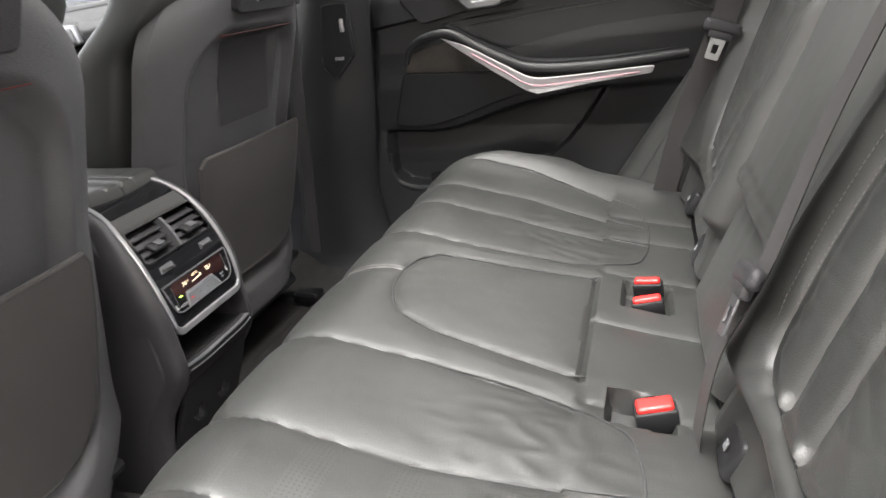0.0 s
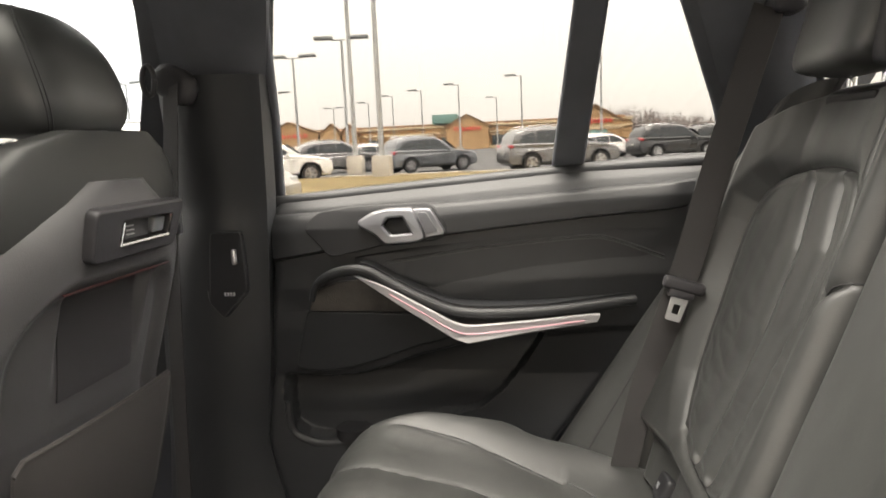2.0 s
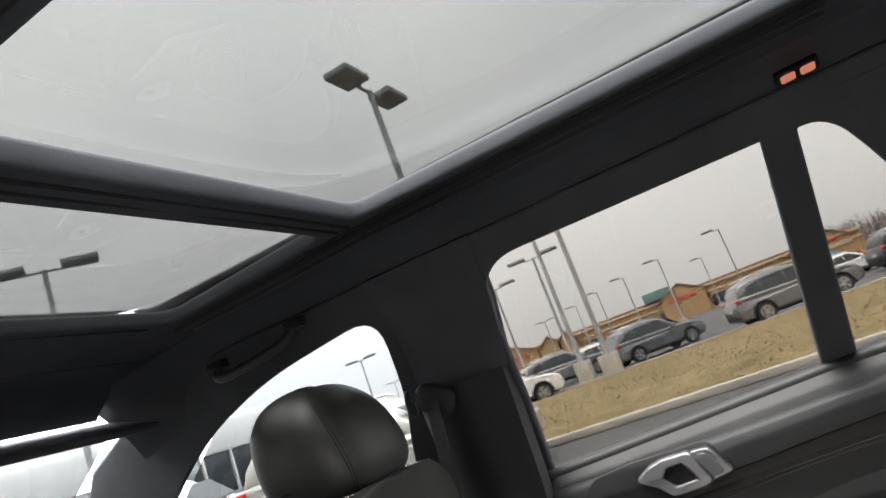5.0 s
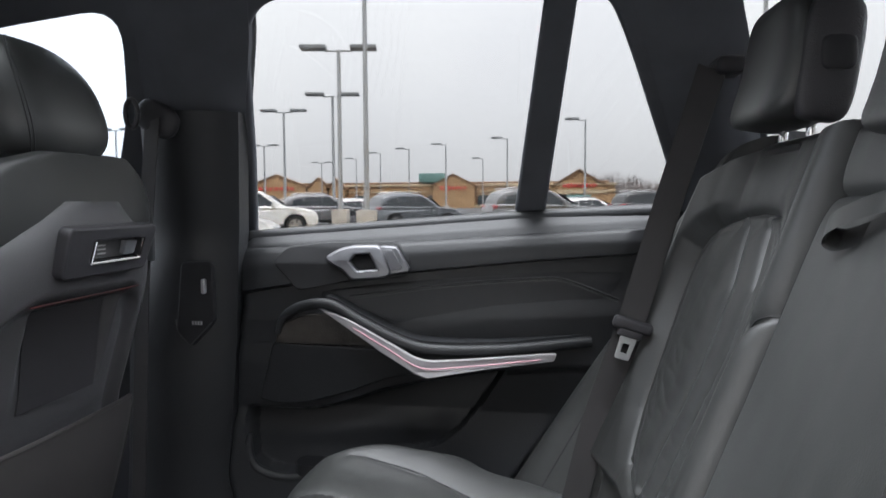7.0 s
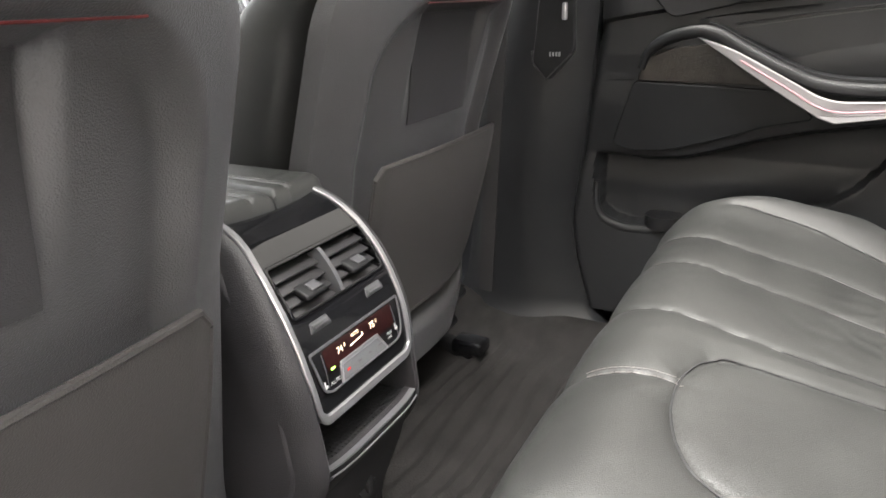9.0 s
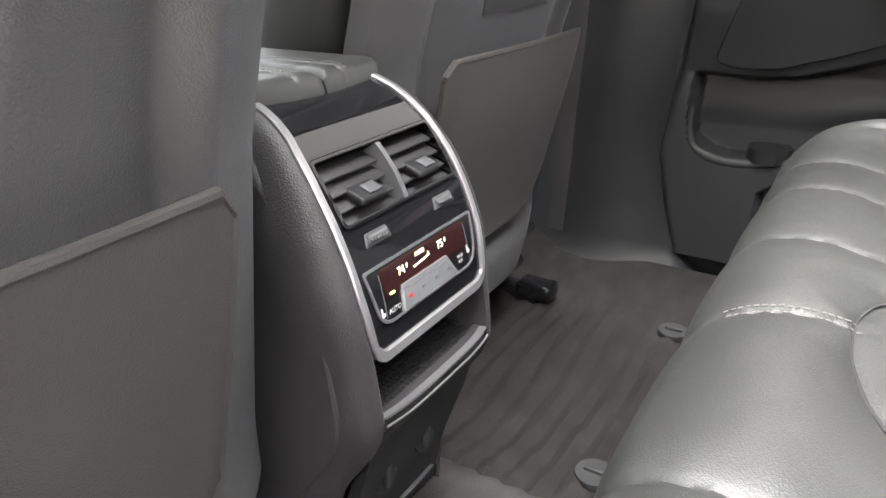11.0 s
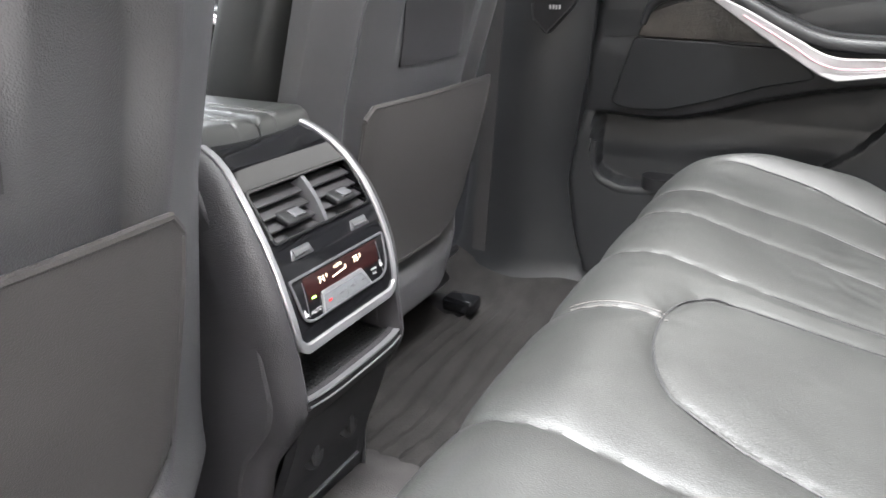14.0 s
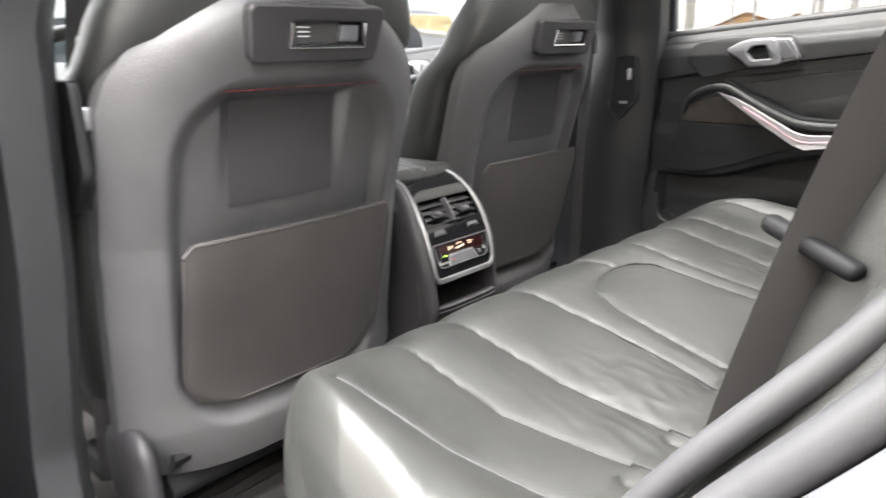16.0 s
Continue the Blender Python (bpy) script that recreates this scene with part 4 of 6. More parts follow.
    for turn_ in (0.60, 0.66):
        part("seam", tube([on_head(-turn_ * math.pi / 2 * sg * 0.72, -0.9 + 2.3 * k / 40, 0.002) for k in range(41)], 0.0012, 5), RUBBER, hr, "sewn seam of the side cover")
    ring = [hc + Vector((-0.030 + 0.019 * math.copysign(abs(math.cos(a)) ** 0.5, math.cos(a)) - 0.30 * 0.024 * math.sin(a), -0.1105 * sg, -0.022 + 0.026 * math.copysign(abs(math.sin(a)) ** 0.5, math.sin(a)))) for a in [2 * math.pi * k / 32 for k in range(33)]]
    part("button_rim", tube(ring, 0.0030, 6), DARK, hr, "raised rim of the release button")
    part("release_button", pillow(hc + Vector((-0.030, -0.108 * sg, -0.022)), (0.014, 0.006, 0.020), 0.5, 0.5, 20, 12), LEATHER, hr, "black release button")
    for s in (-1, 1):
        part("post", tube([hc + Vector((0.05, s * 0.068, -0.075)), hc + Vector((0.055, s * 0.068, -0.16))], 0.0065, 10), CHROME, hr, "chrome headrest post")

    # base, valance, hinge cover and floor rails
    part("seat_base", pillow((-0.76 + dx, c, 0.50), (0.24, 0.255, 0.105), 0.4, 0.5, 40, 20), LEATHER, th, "black leather seat base")
    part("valance", slab(lambda u, v: Vector((bx(0.44) - 0.012 - 0.03 * (1 - u) + 0.012 * math.sin(u * 9), c + (v - 0.5) * 0.44, 0.345 + 0.10 * u)), (-0.04, 0, 0), 12, 8), DARK, th, "ribbed black lower cover")
    if sg < 0:
        part("hinge_cover", pillow((bx(0.44) - 0.05, c + sg * 0.265, 0.42), (0.075, 0.022, 0.085), 0.8, 0.7, 30, 16), SHELL, th, "rounded recliner hinge cover")
    for s in (-1, 1):
        part("floor_rail", rbox((-0.62 + dx, c + s * 0.215, 0.300), (0.42, 0.04, 0.045), 0.006), DARK, th, "steel floor rail")
        part("rail_cap", rbox((-0.42 + dx, c + s * 0.215, 0.318), (0.07, 0.05, 0.03), 0.008, 3), PIANO, th, "black rail end cap")
    th.location.z -= drop
    return th


front_seat(0.385, 0.0, "black leather front passenger seat with map pocket and hard back shell")
front_seat(-0.426, 0.120, "black leather driver seat with map pocket and hard back shell", -0.002, 1.08)

# ---- floor mat ----


def mat_fn(u, v):
    x = -0.52 + 0.62 * u
    y = 0.10 + 0.66 * v
    rib = 0.0045 * math.sin(x * 180 + 6 * noise.noise(Vector((x * 5, y * 4, 0))))
    edge = min(u, 1 - u, v, 1 - v)
    return Vector((x, y, 0.296 + rib * smoothstep(0, 0.06, edge) * smoothstep(0.05, 0.25, u) * smoothstep(1.0, 0.75, v) + 0.05 * smoothstep(0.80, 1.0, v) ** 2 + 0.03 * smoothstep(0.12, 0.0, u)))


for sg in (1, -1):
    th = thing("floor_mat", (-0.2, 0.43 * sg, 0.285), "dark ribbed floor mat with clip, lightly dusty", "floor mat", group="rear floor mats")
    part("mat", slab(lambda u, v: Vector((mat_fn(u, v).x, sg * mat_fn(u, v).y, mat_fn(u, v).z)), (0, 0, -0.008), 90, 60), MAT_PILE, th)
    for x, y in ((-0.155, 0.20), (-0.165, 0.60)):
        part("clip", tube([(x, sg * y, 0.294), (x, sg * y, 0.303)], 0.025, 24), RUBBER, th, "round black mat clip")
        part("clip_knob", rbox((x, sg * y, 0.305), (0.03, 0.007, 0.006), 0.002), RUBBER, th)
part("tunnel", slab(lambda u, v: Vector((-0.45 + 0.9 * u, (v - 0.5) * 0.30, 0.282 + 0.045 * math.sin(math.pi * v) ** 0.7)), (0, 0, -0.02), 6, 16), CARPET, body, "carpeted floor tunnel")

# ---- centre console ----
CY = -0.012
FACE = [(0.540, -0.250), (0.595, -0.2515), (0.61, -0.2525), (0.625, -0.2545), (0.64, -0.257), (0.655, -0.2605), (0.67, -0.265), (0.685, -0.2705), (0.70, -0.277), (0.715, -0.2845), (0.73, -0.2935), (0.745, -0.304),
        (0.76, -0.316), (0.775, -0.331), (0.786, -0.347), (0.794, -0.367), (0.798, -0.392)]
WIDE = [(0.54, 0.090), (0.595, 0.0905), (0.625, 0.094), (0.66, 0.0968), (0.70, 0.0962), (0.73, 0.0948), (0.76, 0.0905), (0.785, 0.083), (0.80, 0.078)]


def face_at(z, y, out=0.0):
    d = lerp(FACE, z + 0.008) - lerp(FACE, z - 0.008)
    n = Vector((0.016, 0, -d)).normalized()
    return Vector((lerp(FACE, z), CY + y, z)) + n * out


def face_frame(z, y, out=0.0):
    d = lerp(FACE, z + 0.01) - lerp(FACE, z - 0.01)
    return plane_frame(face_at(z, y, out), (0, 1, 0), (d, 0, 0.02))


def writing(text, size, m, mat, parent, label="", name="lettering"):
    cu = bpy.data.curves.new("text", "FONT")
    cu.body, cu.size, cu.align_x, cu.align_y, cu.extrude = text, size, "CENTER", "CENTER", 0.0001
    ob = bpy.data.objects.new("text", cu)
    mesh = bpy.data.meshes.new_from_object(ob)
    bm = bmesh.new()
    bm.from_mesh(mesh)
    bm.transform(m)
    bpy.data.objects.remove(ob)
    bpy.data.meshes.remove(mesh)
    return part(name, bm, mat, parent, label, smooth=False)


def on_face(pts, thick, bevel, out, holes=()):
    """A plate drawn in (y, z) and wrapped round the convex console face."""
    bm = plate(pts, holes, thick, bevel, Matrix())
    bmesh.ops.subdivide_edges(bm, edges=[e for e in bm.edges if e.calc_length() > 0.02], cuts=5, use_grid_fill=True)
    for v in bm.verts:
        v.co = face_at(v.co.y, v.co.x, out + v.co.z)
    return bm


console = thing("centre_console", (-0.45, CY, 0.285), "black rear console with silver-edged gloss panel, vents and climate display", "centre console")
# grained cheeks that roll from the face round to the sides
roll_line = smooth_path([(-0.40, 0.799, 0), (-0.367, 0.794, 0), (-0.331, 0.775, 0), (-0.304, 0.745, 0), (-0.2845, 0.715, 0), (-0.2705, 0.685, 0), (-0.2605, 0.655, 0), (-0.2545, 0.625, 0), (-0.251, 0.595, 0), (-0.247, 0.562, 0),
                         (-0.246, 0.540, 0), (-0.254, 0.515, 0), (-0.274, 0.484, 0), (-0.296, 0.449, 0), (-0.309, 0.390, 0), (-0.314, 0.29, 0)], 64)
ROLL = [(0.0, 0.0005), (0.003, 0.0025), (0.008, 0.001), (0.0135, -0.005), (0.0175, -0.014), (0.0195, -0.027), (0.020, -0.06)]
side_outline = [(p.x - 0.035, p.y - 0.004) for p in roll_line] + [(-0.95, 0.29), (-0.95, 0.77), (-0.60, 0.79)]
for sg in (-1, 1):
    rings = []
    for k, p in enumerate(roll_line):
        t = (roll_line[min(k + 1, 64)] - roll_line[max(k - 1, 0)]).normalized()
        nx, nz = -t.y, t.x
        w = lerp(WIDE, p.y) if p.y > 0.54 else 0.090
        pts = [Vector((p.x + nx * o, CY + sg * (w + a), p.y + nz * o)) for a, o in ROLL]
        pts += [Vector((p.x - nx * 0.06, CY + sg * (w + 0.006), p.y - nz * 0.06)), Vector((p.x - nx * 0.012, CY + sg * w, p.y - nz * 0.012))]
        rings.append(pts)
    part("side_cheek", loft(rings), SHELL, console, "grained black side cheek")
    part("side_panel", xz_plate(side_outline, CY + sg * 0.102, 0.020, 0.006), SHELL, console, "grained black side panel")
core = [(lerp(FACE, z) - 0.040, z) for z in (0.785, 0.756, 0.702, 0.655, 0.605)] + [(-0.36, 0.598), (-0.36, 0.537), (-0.252, 0.530), (-0.262, 0.510), (-0.330, 0.452), (-0.335, 0.29), (-0.95, 0.29), (-0.95, 0.785)]
part("core", xz_plate(core, CY, 0.184, 0.004), DARK, console, "dark console core")
part("shelf_roof", rbox((-0.302, CY, 0.5985), (0.094, 0.178, 0.006), 0.002), DARK, console, "dark roof of the open shelf")
part("shelf_mat", rbox((-0.300, CY, 0.5405), (0.105, 0.176, 0.004), 0.001), RUBBER, console, "black dimpled rubber shelf mat")
bm = bmesh.new()
for i in range(16):
    for j in range(27):
        rbox((-0.348 + i * 0.0062, CY - 0.081 + j * 0.0062, 0.5430), (0.0034, 0.0034, 0.0014), 0, bm=bm)
tagged(part("rubber_dimple", bm, RUBBER, console, "rows of rubber dimples", smooth=False), kind="stuff")
part("shelf_lip", slab(lambda u, v: Vector((-0.244 + 0.006 * math.sin(math.pi * u) - 0.010 * u - 0.006 * abs(2 * v - 1) ** 4, CY + (2 * v - 1) * 0.0895, 0.5455 - 0.022 * u)), (-0.012, 0, 0), 8, 20), SHELL, console, "rounded shelf lip")
part("shelf_edge", ribbon([(-0.2435 - 0.006 * abs(t) ** 4, CY + 0.0885 * t, 0.5452) for t in [k / 10 for k in range(-10, 11)]], (0.0042, 0, 0.0008), (0, 0, 0.0012)), SILVER, console, "satin silver shelf edge")
part("lip_line", ribbon([(-0.2375 - 0.006 * abs(t) ** 4, CY + 0.0885 * t, 0.5385) for t in [k / 10 for k in range(-10, 11)]], (0, 0, 0.0008), (0.0008, 0, 0)), SILVER, console, "thin silver lip line")
part("lower_face", slab(lambda u, v: Vector((lerp([(0, -0.322), (0.45, -0.300), (0.8, -0.270), (1, -0.258)], u), CY + (2 * v - 1) * 0.088, 0.29 + 0.228 * u)), (-0.012, 0, 0), 14, 6), DARK, console, "dark lower face")


def gloss(z0, z1, out, thick=0.006, n=14, inset=0.005, half=None):
    def f(u, v):
        z = z0 + (z1 - z0) * u
        return face_at(z, (2 * v - 1) * (half or (lerp(WIDE, z) - inset)), out)
    return slab(f, (-thick * 0.85, 0, -thick * 0.5), n, 10)


part("upper_panel", gloss(0.7555, 0.7935, 0.001, n=20), PIANO, console, "piano black upper panel")
part("lower_panel", gloss(0.6000, 0.7065, 0.001, n=30), PIANO, console, "piano black lower panel")
for sg in (-1, 1):
    part("vent_jamb", slab(lambda u, v: face_at(0.7065 + 0.049 * u, sg * (0.0815 + (lerp(WIDE, 0.7065 + 0.049 * u) - 0.0865) * v), 0.001), (-0.02, 0, -0.012), 8, 2), PIANO, console)
# satin frame: one band down both sides and round the bottom
zs = [0.7965 - 0.184 * k / 44 for k in range(45)]
edge = [(-lerp(WIDE, z), z, -1.0, 0.0) for z in zs]
for k in range(1, 9):
    a = math.pi / 2 * k / 9
    edge.append((-0.0910 + 0.018 * (1 - math.cos(a)), 0.6125 - 0.018 * math.sin(a), -math.cos(a), -math.sin(a)))
edge += [(-0.073 + 0.146 * k / 16, 0.5945, 0.0, -1.0) for k in range(17)]
edge += [(-y, z, -a, b) for y, z, a, b in reversed(edge[:53])]
rings = []
for y, z, a, b in edge:
    wide = 0.0078 + 0.0035 * abs(b)
    sec = [(0.0, -0.004), (0.0, 0.0028), (0.0014, 0.0042), (wide - 0.0014, 0.0042), (wide, 0.0028), (wide, -0.004)]
    rings.append([face_at(z - b * d, y - a * d, o) for d, o in sec])
part("silver_frame", loft(rings), SILVER, console, "satin silver frame round the gloss panel")
# air vents
part("vent_box", slab(lambda u, v: face_at(0.7065 + 0.049 * u, (2 * v - 1) * 0.082, -0.030), (-0.004, 0, -0.003), 8, 4), DARK, console, "dark vent duct")
rim = fillet([(-0.0825, 0.7065), (0.0825, 0.7065), (0.0825, 0.7560), (-0.0825, 0.7560)], 0.006)
part("vent_rim", on_face(rim, 0.003, 0.0008, 0.002, [fillet([(-0.0805, 0.7083), (0.0805, 0.7083), (0.0805, 0.7543), (-0.0805, 0.7543)], 0.005)]), PIANO, console, "gloss black vent rim")
for sg in (-1, 1):
    for k in range(4):
        z = 0.7125 + 0.0118 * k
        part("vent_slat", rbox(face_at(z, sg * 0.0420, -0.0075), (0.019, 0.0745, 0.0030), 0.0012, turn=pose(0, 0, 0, 0, 20, 0)), SHELL, console, "black vent slat")
    for k in range(6):
        part("vent_fin", rbox(face_at(0.731, sg * (0.010 + 0.0125 * k), -0.022), (0.012, 0.0014, 0.05), 0.0004, turn=pose(0, 0, 0, 0, -38, 0)), DARK, console)
    tab = part("vent_tab", rbox(face_at(0.7245, sg * 0.041, 0.0015), (0.022, 0.034, 0.0068), 0.0028, 3, turn=pose(0, 0, 0, 0, 20, 0)), DARK, console, "black vent tab")
    part("tab_cap", rbox(face_at(0.7262, sg * 0.041 + 0.004, 0.0052), (0.0125, 0.017, 0.0028), 0.0012, 2, turn=pose(0, 0, 0, 0, 20, 0)), TAB, tab, "grey tab cap")
    wheel_pts = fillet([(sg * 0.0505 - 0.0165, 0.6882), (sg * 0.0505 + 0.0165, 0.6882), (sg * 0.0505 + 0.0135, 0.6975), (sg * 0.0505 - 0.0135, 0.6975)], 0.001)
    roller = part("thumb_wheel", tube([face_at(0.6932, sg * 0.0505 - 0.0125, -0.0015), face_at(0.6932, sg * 0.0505 + 0.0125, -0.0015)], 0.0056, 18), SATIN, console, "ribbed silver thumb wheel")
    part("wheel_frame", on_face(wheel_pts, 0.002, 0.0005, 0.001, [fillet([(sg * 0.0505 - 0.0130, 0.6895), (sg * 0.0505 + 0.0130, 0.6895), (sg * 0.0505 + 0.0120, 0.6968), (sg * 0.0505 - 0.0120, 0.6968)], 0.001)]), SATIN, console, "thin satin wheel surround")
    for k in range(6):
        part("wheel_mark", rbox(face_at(0.6918, sg * 0.0505 - 0.0095 + 0.0038 * k, 0.0040), (0.0010, 0.0017, 0.0022), 0.0003, turn=pose(0, 0, 0, 0, -24, 0)), SILVER, roller)
part("vent_divider", slab(lambda u, v: face_at(0.7085 + 0.044 * u, (v - 0.5) * 0.0058, 0.0045 + 0.0015 * math.sin(math.pi * u)), (-0.02, 0, -0.012), 12, 3), TAB, console, "dark satin vent divider")
# climate unit
bezel = fillet([(-0.0760, 0.6240), (0.0760, 0.6240), (0.0835, 0.6725), (-0.0835, 0.6725)], [0.018, 0.018, 0.003, 0.003])
inner = fillet([(-0.0745, 0.6256), (0.0745, 0.6256), (0.0818, 0.6712), (-0.0818, 0.6712)], [0.017, 0.017, 0.003, 0.003])
part("climate_rim", on_face(bezel, 0.002, 0.0006, 0.002, [inner]), TAB, console, "thin dark climate surround")
part("climate_bezel", on_face(inner, 0.0015, 0.0003, 0.0012), PIANO, console, "gloss black climate unit")
part("display", on_face(fillet([(-0.0640, 0.6455), (0.0630, 0.6455), (0.0655, 0.6690), (-0.0650, 0.6690)], 0.002), 0.001, 0.0002, 0.0024), DISPLAY, console, "dark red display window")
for y in (-0.0665, 0.0665):
    part("key_line", on_face([(y * 1.02 - 0.0004, 0.6300), (y * 1.02 + 0.0004, 0.6300), (y + 0.0004, 0.6660), (y - 0.0004, 0.6660)], 0.0006, 0.0, 0.0024), TAB, console, "thin key joint", smooth=False)
writing("74", 0.0100, face_frame(0.6595, -0.0385, 0.0034), DIGIT, console, "lit temperature digits", "digits")
writing("F", 0.0060, face_frame(0.6605, -0.0295, 0.0034), DIGIT, console, "", "digits")
writing("75", 0.0100, face_frame(0.6605, 0.0230, 0.0034), DIGIT, console, "lit temperature digits", "digits")
writing("F", 0.0060, face_frame(0.6615, 0.0320, 0.0034), DIGIT, console, "", "digits")
writing("AUTO", 0.0052, face_frame(0.6645, -0.0085, 0.0034), DIGIT, console, "", "lettering")
part("fan_bar", plate([(-0.013, -0.0022), (0.012, 0.0000), (0.012, 0.0040), (0.0105, 0.0040), (0.0105, 0.0012), (-0.013, -0.0008)], (), 0.0004, 0.0, face_frame(0.6575, -0.008, 0.0032)), DIGIT, console, "lit fan level wedge", smooth=False)
keys = fillet([(-0.0465, 0.6262), (0.0420, 0.6262), (0.0270, 0.6482), (-0.0430, 0.6482)], 0.0012)
part("button_frame", on_face(keys, 0.003, 0.0006, 0.0030, [fillet([(-0.0448, 0.6274), (0.0398, 0.6274), (0.0262, 0.6446), (-0.0420, 0.6446)], 0.0008)]), SILVER, console, "silver button surround")
for k in range(4):
    a0, a1 = -0.0442 + 0.0208 * k, -0.0415 + 0.0169 * k
    part("button", on_face(fillet([(a0, 0.6278), (a0 + 0.0202, 0.6278), (a1 + 0.0163, 0.6442), (a1, 0.6442)], 0.0008), 0.003, 0.0007, 0.0030), BUTTON, console, "grey climate button")
    part("symbol", plate([(-0.0028, -0.0011), (0.0028, -0.0011), (0.0028, 0.0011), (-0.0028, 0.0011)], (), 0.0004, 0.0, face_frame(0.6365, a0 + 0.0095, 0.0050)), RED if k == 0 else TAB, console, "small printed symbol", smooth=False)
writing("AUTO", 0.0062, face_frame(0.6335, -0.0560, 0.0028), WHITEMARK, console, "white printed key", "lettering")
writing("MAX", 0.0048, face_frame(0.6395, 0.0510, 0.0028), WHITEMARK, console, "white printed key", "lettering")
writing("A/C", 0.0048, face_frame(0.6345, 0.0510, 0.0028), WHITEMARK, console, "", "lettering")
part("led", plate([(-0.0032, -0.0009), (0.0032, -0.0009), (0.0032, 0.0009), (-0.0032, 0.0009)], (), 0.0006, 0.0, face_frame(0.6475, -0.0560, 0.0032)), GREEN_LED, console, "green indicator light", smooth=False)
for y in (-0.0715, 0.0665):
    part("seat_heat_symbol", plate([(-0.0028, -0.004), (0.0014, -0.004), (0.0022, -0.0012), (-0.0006, -0.0008), (-0.0012, 0.004), (-0.0030, 0.004)], (), 0.0005, 0.0, face_frame(0.6365 if y < 0 else 0.6415, y, 0.0028)), WHITEMARK, console, "white seat symbol", smooth=False)
# lower outlet
part("outlet_panel", plate(fillet([(-0.070, -0.075), (0.070, -0.075), (0.074, 0.055), (-0.074, 0.055)], 0.012), (), 0.010, 0.003, plane_frame((-0.305, CY, 0.395), (0, 1, 0), (0.18, 0, 1))), DARK, console, "dark lower outlet panel")
part("panel_edge", ribbon([(-0.3045, CY - 0.068, 0.353), (-0.3045, CY + 0.070, 0.353)], (0, 0, 0.0016), (0.002, 0, 0)), TAB, console, "thin panel edge")
for y in (-0.040, 0.030):
    cap = part("outlet_cap", tube([(-0.303, CY + y, 0.428), (-0.288, CY + y, 0.432)], 0.019, 24), RUBBER, console, "round rubber outlet cap")
    part("cap_lug", rbox((-0.284, CY + y, 0.433), (0.008, 0.010, 0.030), 0.003), RUBBER, cap)
# padded lid in two halves
for sg in (-1, 1):
    def lid(u, v, sg=sg):
        x = -0.357 - 0.36 * u
        y = CY + sg * (0.0015 + 0.096 * v)
        e = min(u * 0.36, v * 0.096 + 0.004, (1 - v) * 0.096)
        groove = 0.0022 * math.exp(-((v - 0.30) / 0.022) ** 2) + 0.0016 * math.exp(-((u - 0.11) / 0.006) ** 2)
        return Vector((x - 0.010 * v * v * (1 - u), y, 0.785 + 0.027 * (1 - max(0.0, 1 - e / 0.015) ** 2) ** 0.5 - groove))
    part("armrest_lid", slab(lid, (0, 0, -0.022), 70, 40), LEATHER, console, "black leather armrest lid half")
    lines = [[lid(0.02 + 0.9 * k / 40, v) + Vector((0, 0, 0.001)) for k in range(41)] for v in (0.25, 0.36)]
    tagged(part("stitching", stitches(lines), THREAD, console, "grey lid stitching"), kind="stuff")

# ---- doors ----
EDGE_F = [(0.36, -0.235), (0.454, -0.262), (0.555, -0.282), (0.752, -0.258), (0.94, -0.226), (1.15, -0.238)]
EDGE_R = [(0.36, 0.20), (0.45, 0.27), (0.612, 0.39), (0.817, 0.545), (0.924, 0.635), (1.036, 0.685), (1.15, 0.740)]
SKIN = [(0.36, 0.815), (0.55, 0.818), (0.70, 0.820), (0.80, 0.795), (0.90, 0.775), (0.97, 0.776), (1.03, 0.785), (1.07, 0.812), (1.095, 0.845), (1.108, 0.885), (1.15, 0.895)]


def door_y(x, z):
    return lerp(SKIN, z - (belt(x) - 1.10) * smoothstep(0.8, 1.05, z)) + 0.10 * max(0.0, x - 0.30) ** 2


def follow(pts, lift=0.0):
    return [Vector((x, door_y(x, z) - lift, z)) for x, z in pts]


def bend(bm):
    """Lays a plate built at y = 0 onto the door skin."""
    for v in bm.verts:
        v.co.y += door_y(v.co.x, v.co.z)
    return bm


def curve2(pts, n):
    return [(p.x, p.y) for p in smooth_path([(a, b, 0) for a, b in pts], n)]


def skin_patch(lower, upper, lift, thick, nu=40, nv=12, round_=0.012):
    """A padded panel of the door between two lines of (x, z)."""
    a, b = curve2(lower, nu), curve2(upper, nu)

    def f(u, v):
        i = min(int(u * nu), nu - 1)
        t = u * nu - i
        p = Vector(a[i]).lerp(Vector(a[i + 1]), t).lerp(Vector(b[i]).lerp(Vector(b[i + 1]), t), v)
        e = min(v, 1 - v, u * 2, (1 - u) * 2) * 0.1
        return Vector((p.x, door_y(p.x, p.y) - lift * (1 - max(0.0, 1 - e / round_) ** 2) ** 0.5, p.y))
    return slab(f, (0, thick, 0), nu, nv)


SWEEP = [(-0.24, 0.704), (-0.118, 0.700), (-0.06, 0.706), (-0.025, 0.716), (0.02, 0.731), (0.066, 0.748), (0.156, 0.772), (0.245, 0.788), (0.31, 0.799), (0.46, 0.812)]
WING = [(0.50, -0.10), (0.585, 0.02), (0.609, 0.116), (0.628, 0.183), (0.665, 0.228), (0.72, 0.272), (0.794, 0.319), (0.83, 0.34)]


RIM_Z = [(-0.233, 0.72), (-0.229, 0.610), (-0.222, 0.576), (-0.190, 0.554), (-0.148, 0.546), (-0.075, 0.554), (0.02, 0.578), (0.104, 0.600), (0.30, 0.62)]


